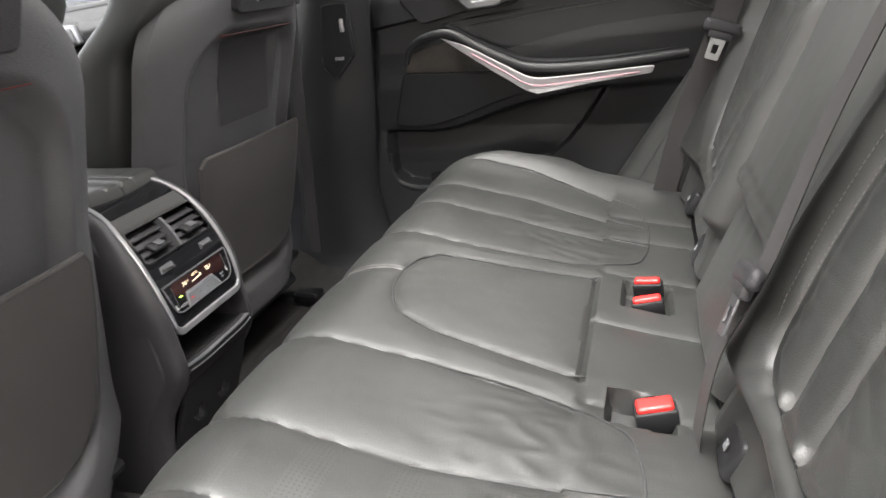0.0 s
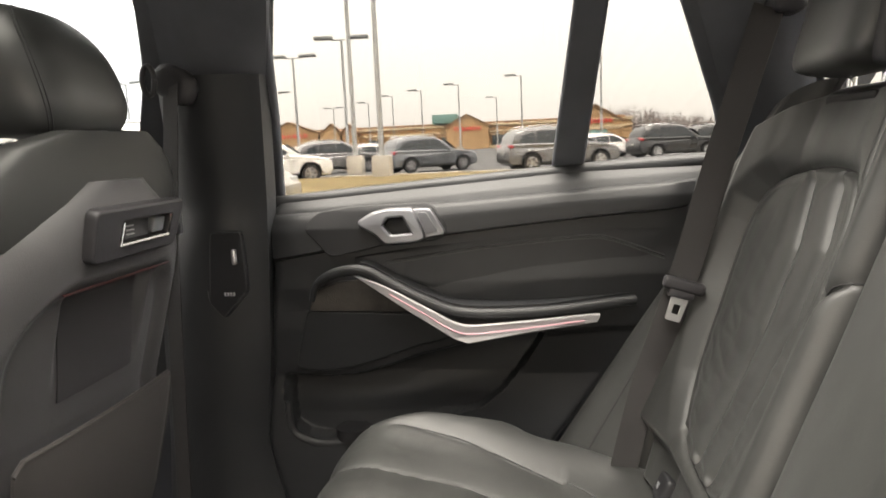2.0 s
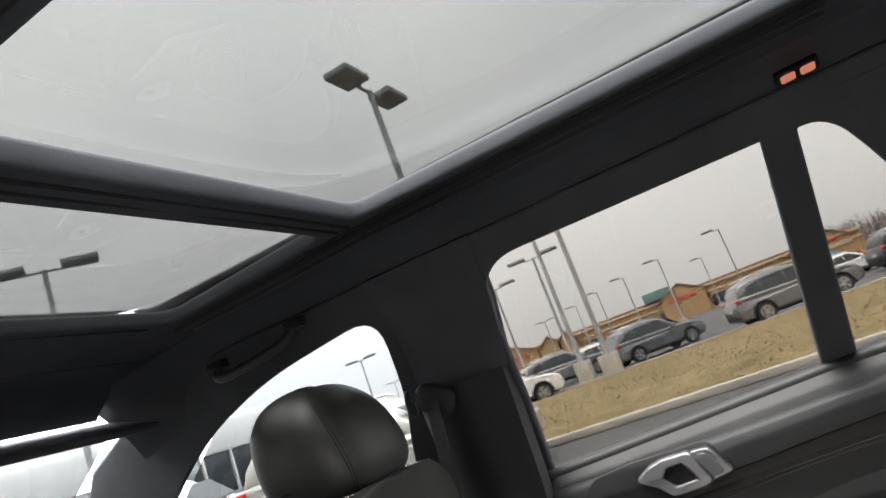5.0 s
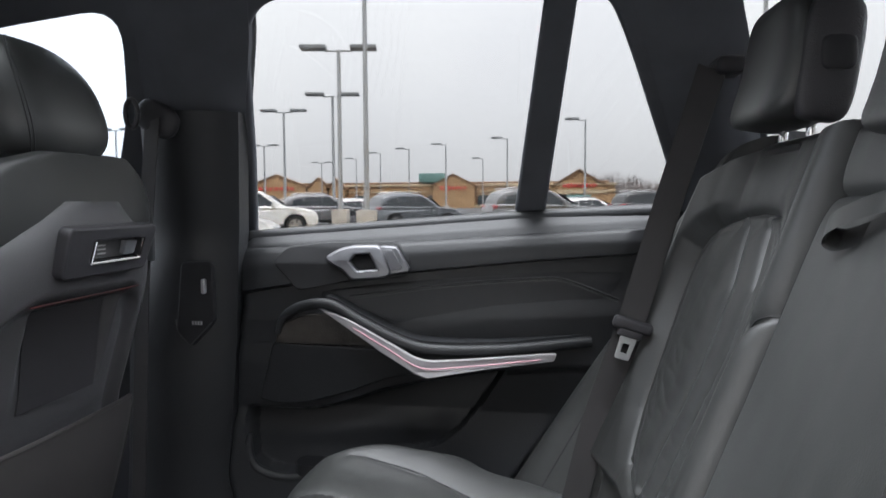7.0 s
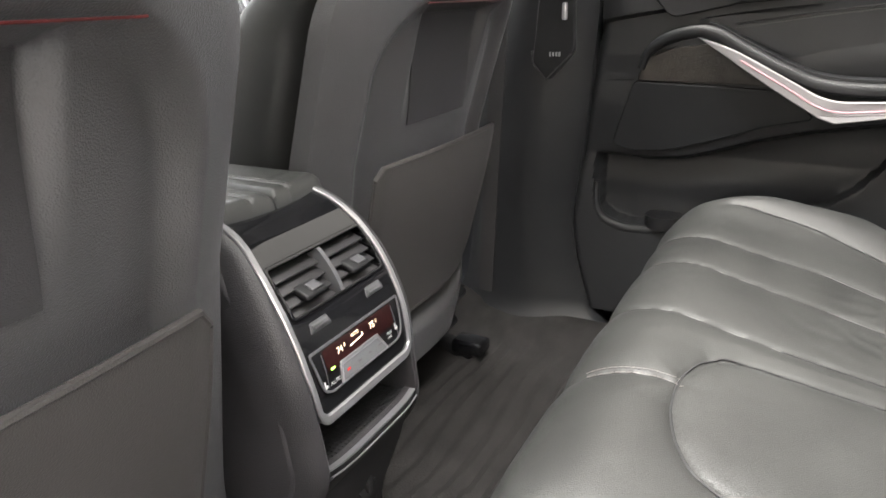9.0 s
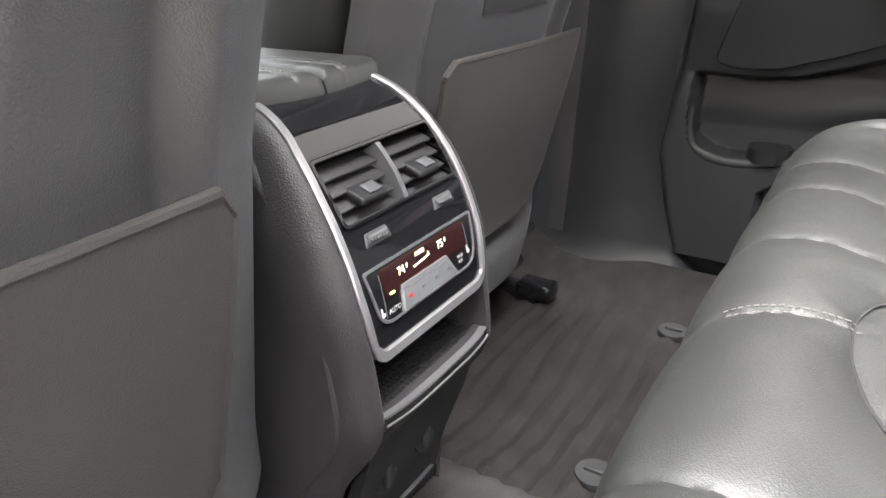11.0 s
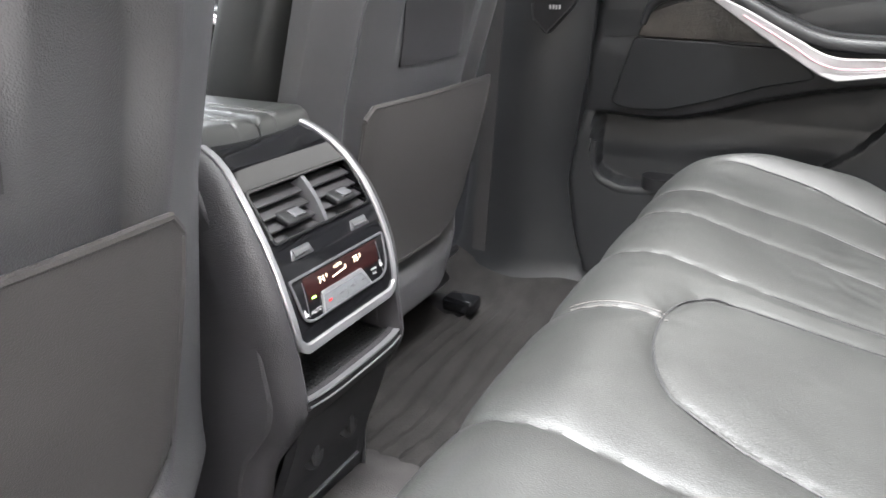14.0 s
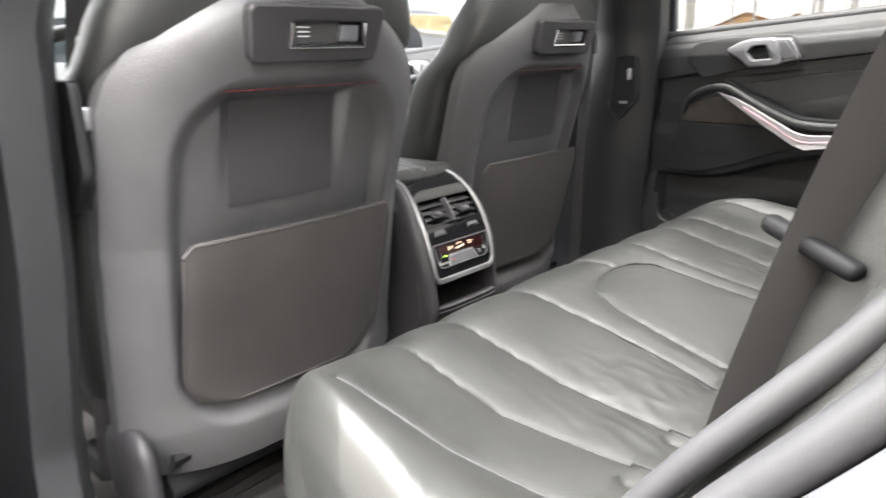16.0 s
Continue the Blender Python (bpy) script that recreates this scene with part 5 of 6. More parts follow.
def relief(x, z):
    """How far the door skin stands into the cabin: a scoop between the sweeping edge and the pocket rim, closed by a wing towards the seat."""
    below = lerp(SWEEP, x) - z
    if below <= 0:
        return 0.010 * smoothstep(0.16, 0.10, -below)
    inside = smoothstep(-0.002, 0.014, z - lerp(RIM_Z, x)) * smoothstep(-0.234, -0.216, x)
    wing = smoothstep(0.0, 0.014, x - lerp(WING, z))
    scoop = smoothstep(0.0, 0.014, below) * (1 - 0.30 * smoothstep(0.02, 0.10, below) * smoothstep(0.60, 0.66, z)) * inside * (1 - wing)
    return 0.010 - 0.040 * scoop - 0.010 * smoothstep(0, 0.02, below) * wing + 0.012 * (1 - inside) * (1 - wing) * smoothstep(0.0, 0.05, below)


def rear_door(name, label):
    th = thing(name, (0.15, 0.84, 0.36), label, "car door", group="car doors", kind="structure")

    def skin(u, v):
        z = 0.36 + 0.735 * v
        x = lerp(EDGE_F, z) + (lerp(EDGE_R, z) - lerp(EDGE_F, z)) * u
        z2 = z + (belt(x) - 1.095) * smoothstep(0.8, 1.095, z)
        e = min(u, 1 - u) * (lerp(EDGE_R, z) - lerp(EDGE_F, z))
        return Vector((x, door_y(x, z2) - relief(x, z2) + 0.018 * max(0.0, 1 - e / 0.02) ** 2, z2))
    part("door_panel", slab(skin, (0, 0.05, 0), 150, 190), SOFT, th, "black soft-touch door panel with a scooped storage pocket")
    # sill roll below the window
    part("sill_roll", tube([Vector((x, 0.850, belt(x) - 0.016)) for x in [-0.235 + 0.09 * k for k in range(11)]], 0.018, 12), SOFT, th, "padded window sill")
    part("sill_stitching", stitches([[Vector((x, door_y(x, belt(x) - 0.045) - 0.0012, belt(x) - 0.045)) for x in [-0.22 + 0.02 * k for k in range(42)]]], 0.005, 0.003, 0.0003), SHELL, th)
    # upper pad with its lower edge line
    low = [(-0.222, 0.951), (-0.025, 0.981), (0.154, 0.998), (0.368, 1.019), (0.600, 1.036)]
    part("upper_pad", skin_patch(low, [(-0.228, 1.045), (0.0, 1.055), (0.2, 1.066), (0.4, 1.078), (0.62, 1.090)], 0.014, 0.03), SOFT, th, "padded upper door trim")
    mid_low = [(-0.05, 0.945), (0.04, 0.915), (0.17, 0.862), (0.31, 0.858), (0.50, 0.872)]
    mid_up = [(-0.05, 0.958), (0.05, 0.972), (0.207, 0.986), (0.42, 1.000), (0.565, 1.000)]
    part("middle_pad", skin_patch(mid_low, mid_up, 0.004, 0.02), SOFT, th, "black padded insert above the armrest")
    seam = curve2([(0.01, 0.948), (0.207, 0.975), (0.40, 0.990), (0.455, 0.985), (0.555, 0.947)], 40)
    part("insert_seam", tube(follow(seam, 0.004), 0.0022, 6), SHELL, th, "raised seam")
    part("insert_stitching", stitches([follow([(x, z - 0.006) for x, z in seam], 0.0055)], 0.006, 0.0035, 0.0004), THREAD, th)
    # armrest roll
    roll = curve2([(-0.142, 0.872), (-0.128, 0.905), (-0.085, 0.930), (-0.025, 0.937), (0.035, 0.908), (0.10, 0.876), (0.17, 0.853), (0.31, 0.850), (0.50, 0.862)], 60)
    reach = lambda x: lerp([(-0.15, 0.752), (-0.05, 0.728), (0.10, 0.715), (0.20, 0.712), (0.35, 0.728), (0.50, 0.765)], x)
    part("armrest", tube([Vector((x, reach(x) + 0.012, z)) for x, z in roll], [0.006 + 0.005 * smoothstep(0, 0.25, k / 60) for k in range(61)], 14), SOFT, th, "rounded black armrest edge")
    part("armrest_top", slab(lambda u, v: Vector((-0.03 + 0.53 * u, reach(-0.03 + 0.53 * u) + 0.012 + 0.075 * v, lerp(roll, -0.03 + 0.53 * u) + 0.016)), (0, 0, -0.02), 40, 6), SOFT, th, "flat armrest top")
    part("armrest_stitching", stitches([[Vector((x, reach(x) - 0.006, z + 0.008)) for x, z in roll[14:]]], 0.006, 0.0035, 0.0004), THREAD, th)
    # silver strip with light line
    top = curve2([(-0.030, 0.923), (0.02, 0.906), (0.107, 0.862), (0.165, 0.835), (0.23, 0.832), (0.41, 0.841), (0.428, 0.836)], 40)
    bot = [(0.424, 0.829), (0.30, 0.817), (0.181, 0.800), (0.155, 0.809), (0.08, 0.853)]
    strip = plate([*top, *bot], (), 0.012, 0.002, XZ)
    for v in strip.verts:
        v.co.y += lerp([(-0.04, 0.735), (0.08, 0.716), (0.172, 0.703), (0.30, 0.722), (0.45, 0.752)], v.co.x)
    part("silver_strip", strip, STRIP, th, "angled satin silver trim strip")
    part("light_line", tube([Vector((x, lerp([(-0.04, 0.729), (0.08, 0.710), (0.172, 0.697), (0.30, 0.716), (0.45, 0.746)], x) - 0.0008, z)) for x, z in curve2([(0.03, 0.893), (0.10, 0.855), (0.168, 0.820), (0.25, 0.821), (0.40, 0.832)], 30)], 0.0013, 6), PINK_GLOW, th, "thin pink light line")
    # speaker and wood panels
    wood = [(-0.128, 0.892), (-0.150, 0.851), (0.045, 0.848), (0.092, 0.846), (-0.026, 0.914), (-0.085, 0.908)]
    part("wood_inlay", bend(plate(fillet(wood, 0.008), (), 0.010, 0.002, Matrix.Translation((0, -0.011, 0)) @ XZ)), WOOD, th, "dark brown wood inlay")
    spk = [(-0.155, 0.846), (-0.196, 0.722), (-0.160, 0.712), (-0.096, 0.716), (-0.022, 0.738), (0.069, 0.772), (0.150, 0.792), (0.10, 0.836)]
    part("speaker_cover", bend(plate(fillet(spk, 0.010), (), 0.010, 0.003, Matrix.Translation((0, -0.010, 0)) @ XZ)), SOFT, th, "dark speaker cover")
    # map pocket
    rim = curve2([(-0.226, 0.640), (-0.226, 0.598), (-0.214, 0.568), (-0.186, 0.553), (-0.148, 0.547), (-0.075, 0.554), (0.02, 0.576), (0.104, 0.597)], 40)
    part("pocket_rim", tube(follow(rim, 0.013), [0.006 + 0.005 * math.sin(math.pi * k / 40) for k in range(41)], 14), SOFT, th, "rounded storage pocket rim")
    part("bottle_well", tube([(-0.09, 0.822, 0.556), (-0.09, 0.822, 0.580)], 0.036, 28), DARK, th, "dark bottle well")
    # inner handle
    bez = [(-0.150, 1.020), (-0.128, 1.047), (-0.055, 1.057), (0.108, 1.061), (0.142, 1.015), (0.128, 0.992), (0.010, 0.984), (-0.095, 0.962)]
    part("handle_bezel", bend(plate(fillet(bez, 0.014), (), 0.005, 0.002, Matrix.Translation((0, -0.014, 0)) @ XZ)), DARK, th, "recessed dark handle surround")
    grip = plate(fillet([(-0.032, 1.029), (-0.006, 1.044), (0.022, 1.050), (0.071, 1.051), (0.098, 1.000), (0.085, 0.994), (0.022, 0.990), (0.004, 1.008)], 0.006), [fillet([(0.010, 1.022), (0.022, 1.041), (0.058, 1.043), (0.080, 1.003), (0.030, 0.999)], 0.005)], 0.020, 0.005, Matrix.Translation((0, -0.026, 0)) @ XZ)
    part("door_handle", bend(grip), SATIN, th, "satin silver pull handle")
    part("lock_button", bend(plate(fillet([(0.076, 1.051), (0.108, 1.050), (0.137, 1.006), (0.096, 0.999)], 0.004), (), 0.018, 0.003, Matrix.Translation((0, -0.024, 0)) @ XZ)), SATIN, th, "satin silver lock paddle")
    part("paddle_inset", bend(plate(fillet([(0.086, 1.046), (0.102, 1.045), (0.124, 1.010), (0.102, 1.005)], 0.004), (), 0.004, 0.001, Matrix.Translation((0, -0.034, 0)) @ XZ)), TAB, th, "dark inset in the paddle")
    part("panel_joint", tube(follow([(-0.215, 0.846), (-0.160, 0.848)], 0.001), 0.0014, 6), DARK, th)
    return th


door = rear_door("door_1", "closed rear door with silver strip, armrest and storage pocket")
front_door = copy_thing(door, Matrix.Translation((-1.05, 0.84, 0.33)))
tagged(front_door, "closed front passenger door with matching silver handle and wood inlay")
front_door.name = "door_2"

# ---- B-pillars and belts of the front seats ----


def pillar(sg):
    th = thing("trim", (-0.33, 0.76 * sg, 0.3), "black B-pillar trim with air vent and belt guide", "pillar trim", group="pillar trims", kind="structure")

    def f(u, v):
        z = 0.30 + 1.02 * u
        x0 = lerp([(0.30, -0.56), (0.40, -0.52), (0.55, -0.50), (0.90, -0.47), (1.05, -0.42), (1.32, -0.395)], z)
        x1 = lerp([(0.30, -0.16), (0.36, -0.225), (0.45, -0.255), (0.55, -0.272), (0.80, -0.240), (1.07, -0.222), (1.32, -0.190)], z)
        x = x0 + (x1 - x0) * v
        y = lerp([(0.30, 0.755), (0.36, 0.795), (0.45, 0.80), (0.80, 0.775), (1.08, 0.765), (1.32, 0.700)], z) - 0.045 * math.sin(math.pi * v) ** 0.8
        return Vector((x, y * sg, z))
    part("lower_trim", slab(f, (0, 0.05 * sg, 0), 50, 26), SOFT, th, "black moulded lower pillar trim")

    def g(u, v):
        z = 1.30 + 0.27 * u
        x = lerp([(1.30, -0.400), (1.45, -0.372), (1.57, -0.375)], z) + v * lerp([(1.30, 0.205), (1.45, 0.225), (1.57, 0.25)], z)
        return Vector((x, sg * (0.885 - SLOPE * (z - 1.10) - 0.030 - 0.045 * math.sin(math.pi * v) ** 0.8 * (1 - u) ** 0.7), z))
    part("upper_trim", slab(g, (0, 0.04 * sg, 0.02), 12, 16), FABRIC, th, "fabric upper pillar trim")
    ypl = lambda z: sg * (lerp([(0.30, 0.755), (0.36, 0.795), (0.45, 0.80), (0.80, 0.775), (1.08, 0.765), (1.32, 0.700)], z) - 0.045)
    vent = [(-0.322, 1.02), (-0.262, 1.02), (-0.258, 0.905), (-0.308, 0.852), (-0.335, 0.880)]
    ring = fillet(vent, 0.008)
    m = Matrix.Translation((0, ypl(0.95) - 0.004 * sg, 0)) @ XZ
    part("vent_panel", plate(ring, (), 0.014, 0.003, m), DARK, th, "dark pentagonal air vent panel")
    part("vent_rim", tube([Vector((x, ypl(0.95) - 0.010 * sg, z)) for x, z in [(-0.338, 0.905), (-0.335, 0.880), (-0.308, 0.853), (-0.262, 0.900)]], 0.0022, 6), SHELL, th)
    part("coat_hook", rbox((-0.274, ypl(0.96) - 0.018 * sg, 0.975), (0.009, 0.012, 0.030), 0.003), SILVER, th, "small bright hook")
    for k in range(4):
        part("vent_wheel", rbox((-0.302 + 0.006 * k, ypl(0.9) - 0.013 * sg, 0.899), (0.0035, 0.006, 0.008), 0.001), SILVER, th)
    part("guide_cover", pillow((-0.335, sg * 0.660, 1.305), (0.045, 0.018, 0.032), 0.8, 0.7, 28, 16, pose(0, 0, 0, 0, 28, 0)), SHELL, th, "belt height adjuster cover")
    part("belt_ring", tube([Vector((-0.372 + 0.012 * math.cos(a), sg * 0.632, 1.312 + 0.026 * math.sin(a))) for a in [2 * math.pi * k / 24 for k in range(25)]], 0.005, 8), SHELL, th, "black belt guide ring")
    b = thing("seat_belt", (-0.36, 0.66 * sg, 0.45), "black front seat belt hanging on the pillar", "seat belt", group="front seat belts")
    part("webbing", ribbon([(-0.335, sg * 0.640, 1.300), (-0.358, sg * 0.655, 1.16), (-0.385, sg * 0.672, 0.98), (-0.41, sg * 0.69, 0.70), (-0.43, sg * 0.70, 0.40)], (0.020, -0.010 * sg, 0.004), (0.0003, 0.0008 * sg, 0)), WEBBING, b)
    part("belt_stop", rbox((-0.372, sg * 0.660, 1.055), (0.045, 0.012, 0.05), 0.005), BUTTON, b, "grey belt tongue")


pillar(1)
pillar(-1)

# C-pillar inner trims and belt guides of the rear seats
for sg in (1, -1):
    th = thing("trim", (0.8, 0.7 * sg, 1.1), "dark fabric C-pillar trim with belt guide", "pillar trim", group="pillar trims", kind="structure")

    def cp(u, v, sg=sg):
        z = 1.08 + 0.46 * u
        x0 = lerp([(1.08, 0.70), (1.22, 0.665), (1.41, 0.585), (1.54, 0.53)], z)
        return Vector((x0 + v * (lerp([(1.08, 0.86), (1.25, 0.815), (1.43, 0.755), (1.54, 0.715)], z) - x0), sg * (0.885 - SLOPE * (z - 1.10) - 0.030 - 0.05 * math.sin(math.pi * v) ** 0.8 * (1 - u) ** 0.7), z))
    part("pillar_trim", slab(cp, (0, 0.03 * sg, 0.02), 20, 14), FABRIC, th)
    part("belt_guide", rbox((0.705, sg * 0.605, 1.365), (0.05, 0.07, 0.03), 0.012, 3), SHELL, th, "black belt guide")
# door seals and painted jamb round the open near-side door
jamb = thing("door_jamb", (0.5, -0.8, 0.4), "grey painted door jamb with rubber seal", "door jamb", kind="structure")
jl = smooth_path([(0.30, -0.79, 0.40), (0.42, -0.78, 0.62), (0.54, -0.775, 0.80), (0.640, -0.765, 0.93), (0.725, -0.745, 1.08), (0.775, -0.715, 1.20), (0.70, -0.66, 1.42), (0.56, -0.62, 1.53)], 50)
part("rubber_seal", tube(jl, 0.012, 10), SEAL, jamb, "grey rubber door seal")
part("inner_seal", tube([p + Vector((-0.018, 0.03, 0.012)) for p in jl], 0.009, 10), SEAL, jamb, "soft inner seal lip")
part("jamb_skin", slab(lambda u, v: jl[min(50, int(u * 50))] + Vector((0.012 + 0.12 * v, -0.01 - 0.13 * v, -0.03 * v)), (0.01, 0.0, -0.02), 50, 6), GREYPAINT, jamb, "dark grey painted jamb")
part("inner_skin", slab(lambda u, v: jl[min(50, int(u * 50))].lerp(jl[min(50, int(u * 50))] + Vector((0.06, 0.10, 0.03)), v), (0.015, 0.0, -0.02), 50, 6), SOFT, jamb, "dark inner jamb trim")

# ---- roof fittings, dashboard, mirror ----
lamp = thing("reading_lamp", (0.475, 0.515, 1.565), "small twin reading lamp glowing warm in the headliner", "reading lamp")
lm = plane_frame((0.482, 0.530, 1.572), (1, 0, 0.02), (0, 0.9, -0.35))
part("housing", plate(fillet([(-0.030, -0.013), (0.030, -0.013), (0.030, 0.013), (-0.030, 0.013)], 0.004), (), 0.010, 0.002, lm), DARK, lamp, "dark lamp housing")
for s in (-1, 1):
    part("lens", plate(fillet([(-0.009, -0.008), (0.009, -0.008), (0.009, 0.008), (-0.009, 0.008)], 0.003), (), 0.013, 0.002, lm @ Matrix.Translation((0.0145 * s, 0, 0))), AMBER, lamp, "glowing warm lens")
for sg in (1, -1):
    th = thing("grab_handle", (-0.66, 0.54 * sg, 1.52), "dark grey folding grab handle on the headliner", "grab handle", group="grab handles")
    part("grip", tube(smooth_path([(-0.77, 0.575 * sg, 1.532), (-0.755, 0.555 * sg, 1.505), (-0.66, 0.548 * sg, 1.506), (-0.57, 0.555 * sg, 1.520), (-0.555, 0.575 * sg, 1.545)], 24), 0.011, 10), SEATBACK, th)
    for x, z in ((-0.775, 1.538), (-0.548, 1.552)):
        part("mount", rbox((x, 0.580 * sg, z), (0.045, 0.03, 0.022), 0.006), SHELL, th)
    v = thing("sun_visor", (-1.02, 0.40 * sg, 1.50), "grey folded sun visor", "sun visor", group="sun visors")
    part("visor", rbox((-1.06, 0.38 * sg, 1.490), (0.17, 0.40, 0.018), 0.008, turn=pose(0, 0, 0, 0, 16, 0)), FABRIC, v)
    part("warning_label", rbox((-1.03, 0.40 * sg, 1.4745), (0.05, 0.26, 0.001), 0.0003, turn=pose(0, 0, 0, 0, 16, 0)), WHITEMARK, v, "pale warning label")
dash = thing("dashboard", (-1.6, 0, 0.7), "dark leather-covered dashboard with silver and wood trim", "dashboard")
part("dash_top", slab(lambda u, v: Vector((-1.92 + 0.50 * u + 0.04 * math.sin(v * math.pi), (v - 0.5) * 1.50, 1.035 + 0.02 * math.sin(u * math.pi) - 0.10 * max(0, u - 0.75) * 4 * max(0, u - 0.75) * 4 * 0.25)), (0, 0, -0.05), 24, 30), SOFT, dash, "soft black dashboard top")
part("dash_face", slab(lambda u, v: Vector((-1.40 - 0.10 * u, (v - 0.5) * 1.50, 1.01 - 0.42 * u)), (-0.05, 0, 0), 14, 20), DARK, dash, "dark dashboard face")
part("silver_line", ribbon([(-1.395, y, 0.935) for y in (-0.74, -0.2, 0.2, 0.74)], (0, 0, 0.007), (0.006, 0, 0)), SILVER, dash, "satin silver trim line")
part("wood_band", ribbon([(-1.402, y, 0.895) for y in (-0.74, -0.2, 0.2, 0.74)], (-0.006, 0, 0.028), (0.004, 0, 0)), WOOD, dash, "dark wood trim band")
for y in (0.62, -0.62, 0.10, -0.10):
    part("air_vent", rbox((-1.385, y, 0.975), (0.02, 0.15, 0.05), 0.008), PIANO, dash, "gloss black air vent")
    for k in (-1, 0, 1):
        part("vent_blade", rbox((-1.372, y, 0.975 + 0.013 * k), (0.008, 0.14, 0.003), 0.001), SILVER, dash)
part("screen", rbox((-1.39, 0.02, 1.075), (0.02, 0.34, 0.12), 0.006, turn=pose(0, 0, 0, 0, -12, 0)), PIANO, dash, "wide gloss black screen")
wheel = thing("steering_wheel", (-1.18, -0.385, 0.95), "black leather steering wheel with silver spokes", "steering wheel")
tilt = Matrix.Translation((-1.16, -0.385, 0.95)) @ pose(0, 0, 0, 0, -66, 0)
part("rim", tube([tilt @ Vector((0.185 * math.cos(a), 0.185 * math.sin(a), 0)) for a in [2 * math.pi * k / 48 for k in range(49)]], 0.017, 12), LEATHER, wheel)
part("hub", pillow(tilt @ Vector((0, 0, -0.02)), (0.03, 0.075, 0.06), 0.7, 0.7, 24, 14), SHELL, wheel)
for a in (0, math.pi, -math.pi / 2):
    part("spoke", tube([tilt @ Vector((0.05 * math.sin(a), 0.05 * math.cos(a), -0.01)), tilt @ Vector((0.18 * math.sin(a), 0.18 * math.cos(a), 0))], 0.012, 8), SILVER, wheel)
tub = thing("front_console", (-1.1, 0, 0.3), "dark front console between the front seats", "front console")
part("body", rbox((-1.17, -0.008, 0.52), (0.44, 0.24, 0.46), 0.03), DARK, tub)
part("gloss_top", rbox((-1.15, -0.008, 0.754), (0.36, 0.19, 0.012), 0.004), PIANO, tub, "gloss black top")
part("selector", pillow((-1.10, -0.05, 0.80), (0.025, 0.022, 0.05), 0.7, 0.6, 20, 12), CHROME, tub, "chrome gear selector")
for sg in (1, -1):
    mir = thing("door_mirror", (-1.40, 1.02 * sg, 1.04), "dark grey door mirror outside the front window", "door mirror", group="door mirrors")
    part("housing", pillow((-1.40, 1.05 * sg, 1.125), (0.055, 0.155, 0.095), 0.6, 0.6, 36, 20), GREYPAINT, mir)
    part("mirror_glass", plate(fillet([(-0.125, -0.07), (0.125, -0.065), (0.120, 0.07), (-0.105, 0.075)], 0.03), (), 0.006, 0.001, plane_frame((-1.343, 1.05 * sg, 1.125), (0.12 * sg, 1, 0), (0.06, 0, 1))), MIRROR, mir, "mirror glass")
    part("foot", rbox((-1.40, 0.915 * sg, 1.075), (0.06, 0.10, 0.04), 0.012), RUBBER, mir)

# ---- outside: parking lot, grass, cars, lamps, buildings ----
ASPHALT = material("damp_asphalt", (0.055, 0.055, 0.058), 0.75, grain=0.8, size=0.012, vary=0.25, patch=1.6)
CONCRETE = material("pale_kerb_concrete", (0.42, 0.39, 0.35), 0.85, grain=0.6, size=0.01, vary=0.15, patch=0.6)
LAWN = material("dormant_brown_lawn", (0.19, 0.148, 0.078), 0.95, grain=0.6, size=0.014, vary=0.35, patch=0.7, spec=0.1)
BLADE = material("dry_grass_blades", (0.22, 0.17, 0.085), 0.9, vary=0.4, patch=0.5, spec=0.1)
BRICKWALL = material("tan_brick_wall", (0.40, 0.25, 0.13), 0.85, grain=0.6, size=0.08, vary=0.12, patch=2.0)
BAND = material("cream_stone_band", (0.50, 0.40, 0.27), 0.85, vary=0.1, patch=2.0)
ROOFING = material("brown_roofing", (0.20, 0.12, 0.07), 0.85, vary=0.15, patch=1.0)
GREENROOF = material("green_metal_roof", (0.12, 0.22, 0.20), 0.5, vary=0.1)
DARKGLASS = material("dark_shop_glass", (0.03, 0.04, 0.045), 0.12, vary=0.2, patch=1.0)
SIGNRED = material("red_sign_plastic", (0.55, 0.05, 0.04), 0.5)
POLE = material("galvanised_lamp_pole", (0.36, 0.37, 0.38), 0.5, metal=0.3, vary=0.08)
LAMPHEAD = material("grey_lamp_head", (0.24, 0.25, 0.26), 0.5, vary=0.08)
LENS = material("clear_lamp_lens", (0.5, 0.5, 0.48), 0.25)
TYRE = material("tyre_rubber", (0.015, 0.015, 0.016), 0.85)
RIM = material("alloy_wheel", (0.45, 0.45, 0.47), 0.3, metal=0.8)
CARGLASS = material("dark_car_glass", (0.02, 0.025, 0.03), 0.06, coat=0.3, vary=0.05)
TAIL = material("red_tail_lamp", (0.45, 0.02, 0.03), 0.2)
HEADLAMP = material("clear_headlamp", (0.6, 0.62, 0.63), 0.1)
BARK = material("bare_grey_branches", (0.16, 0.13, 0.12), 0.9, vary=0.2)
WHITEWALL = material("white_showroom_panels", (0.75, 0.75, 0.74), 0.5, vary=0.05, patch=2.0)
BLUESIGN = material("blue_sign_disc", (0.10, 0.22, 0.45), 0.4)

ground = single("ground", slab(lambda u, v: Vector((-450 + 900 * u, -450 + 900 * v, 0.0)), (0, 0, -0.3), 12, 12), ASPHALT, "grey damp asphalt parking lot", "ground", kind="structure")


def lawn_h(x, y):
    return 0.10 + 0.10 * smoothstep(10.8, 14, y) * smoothstep(27, 22, y) + 0.02 * noise.noise(Vector((x * 0.7, y * 0.7, 2)))


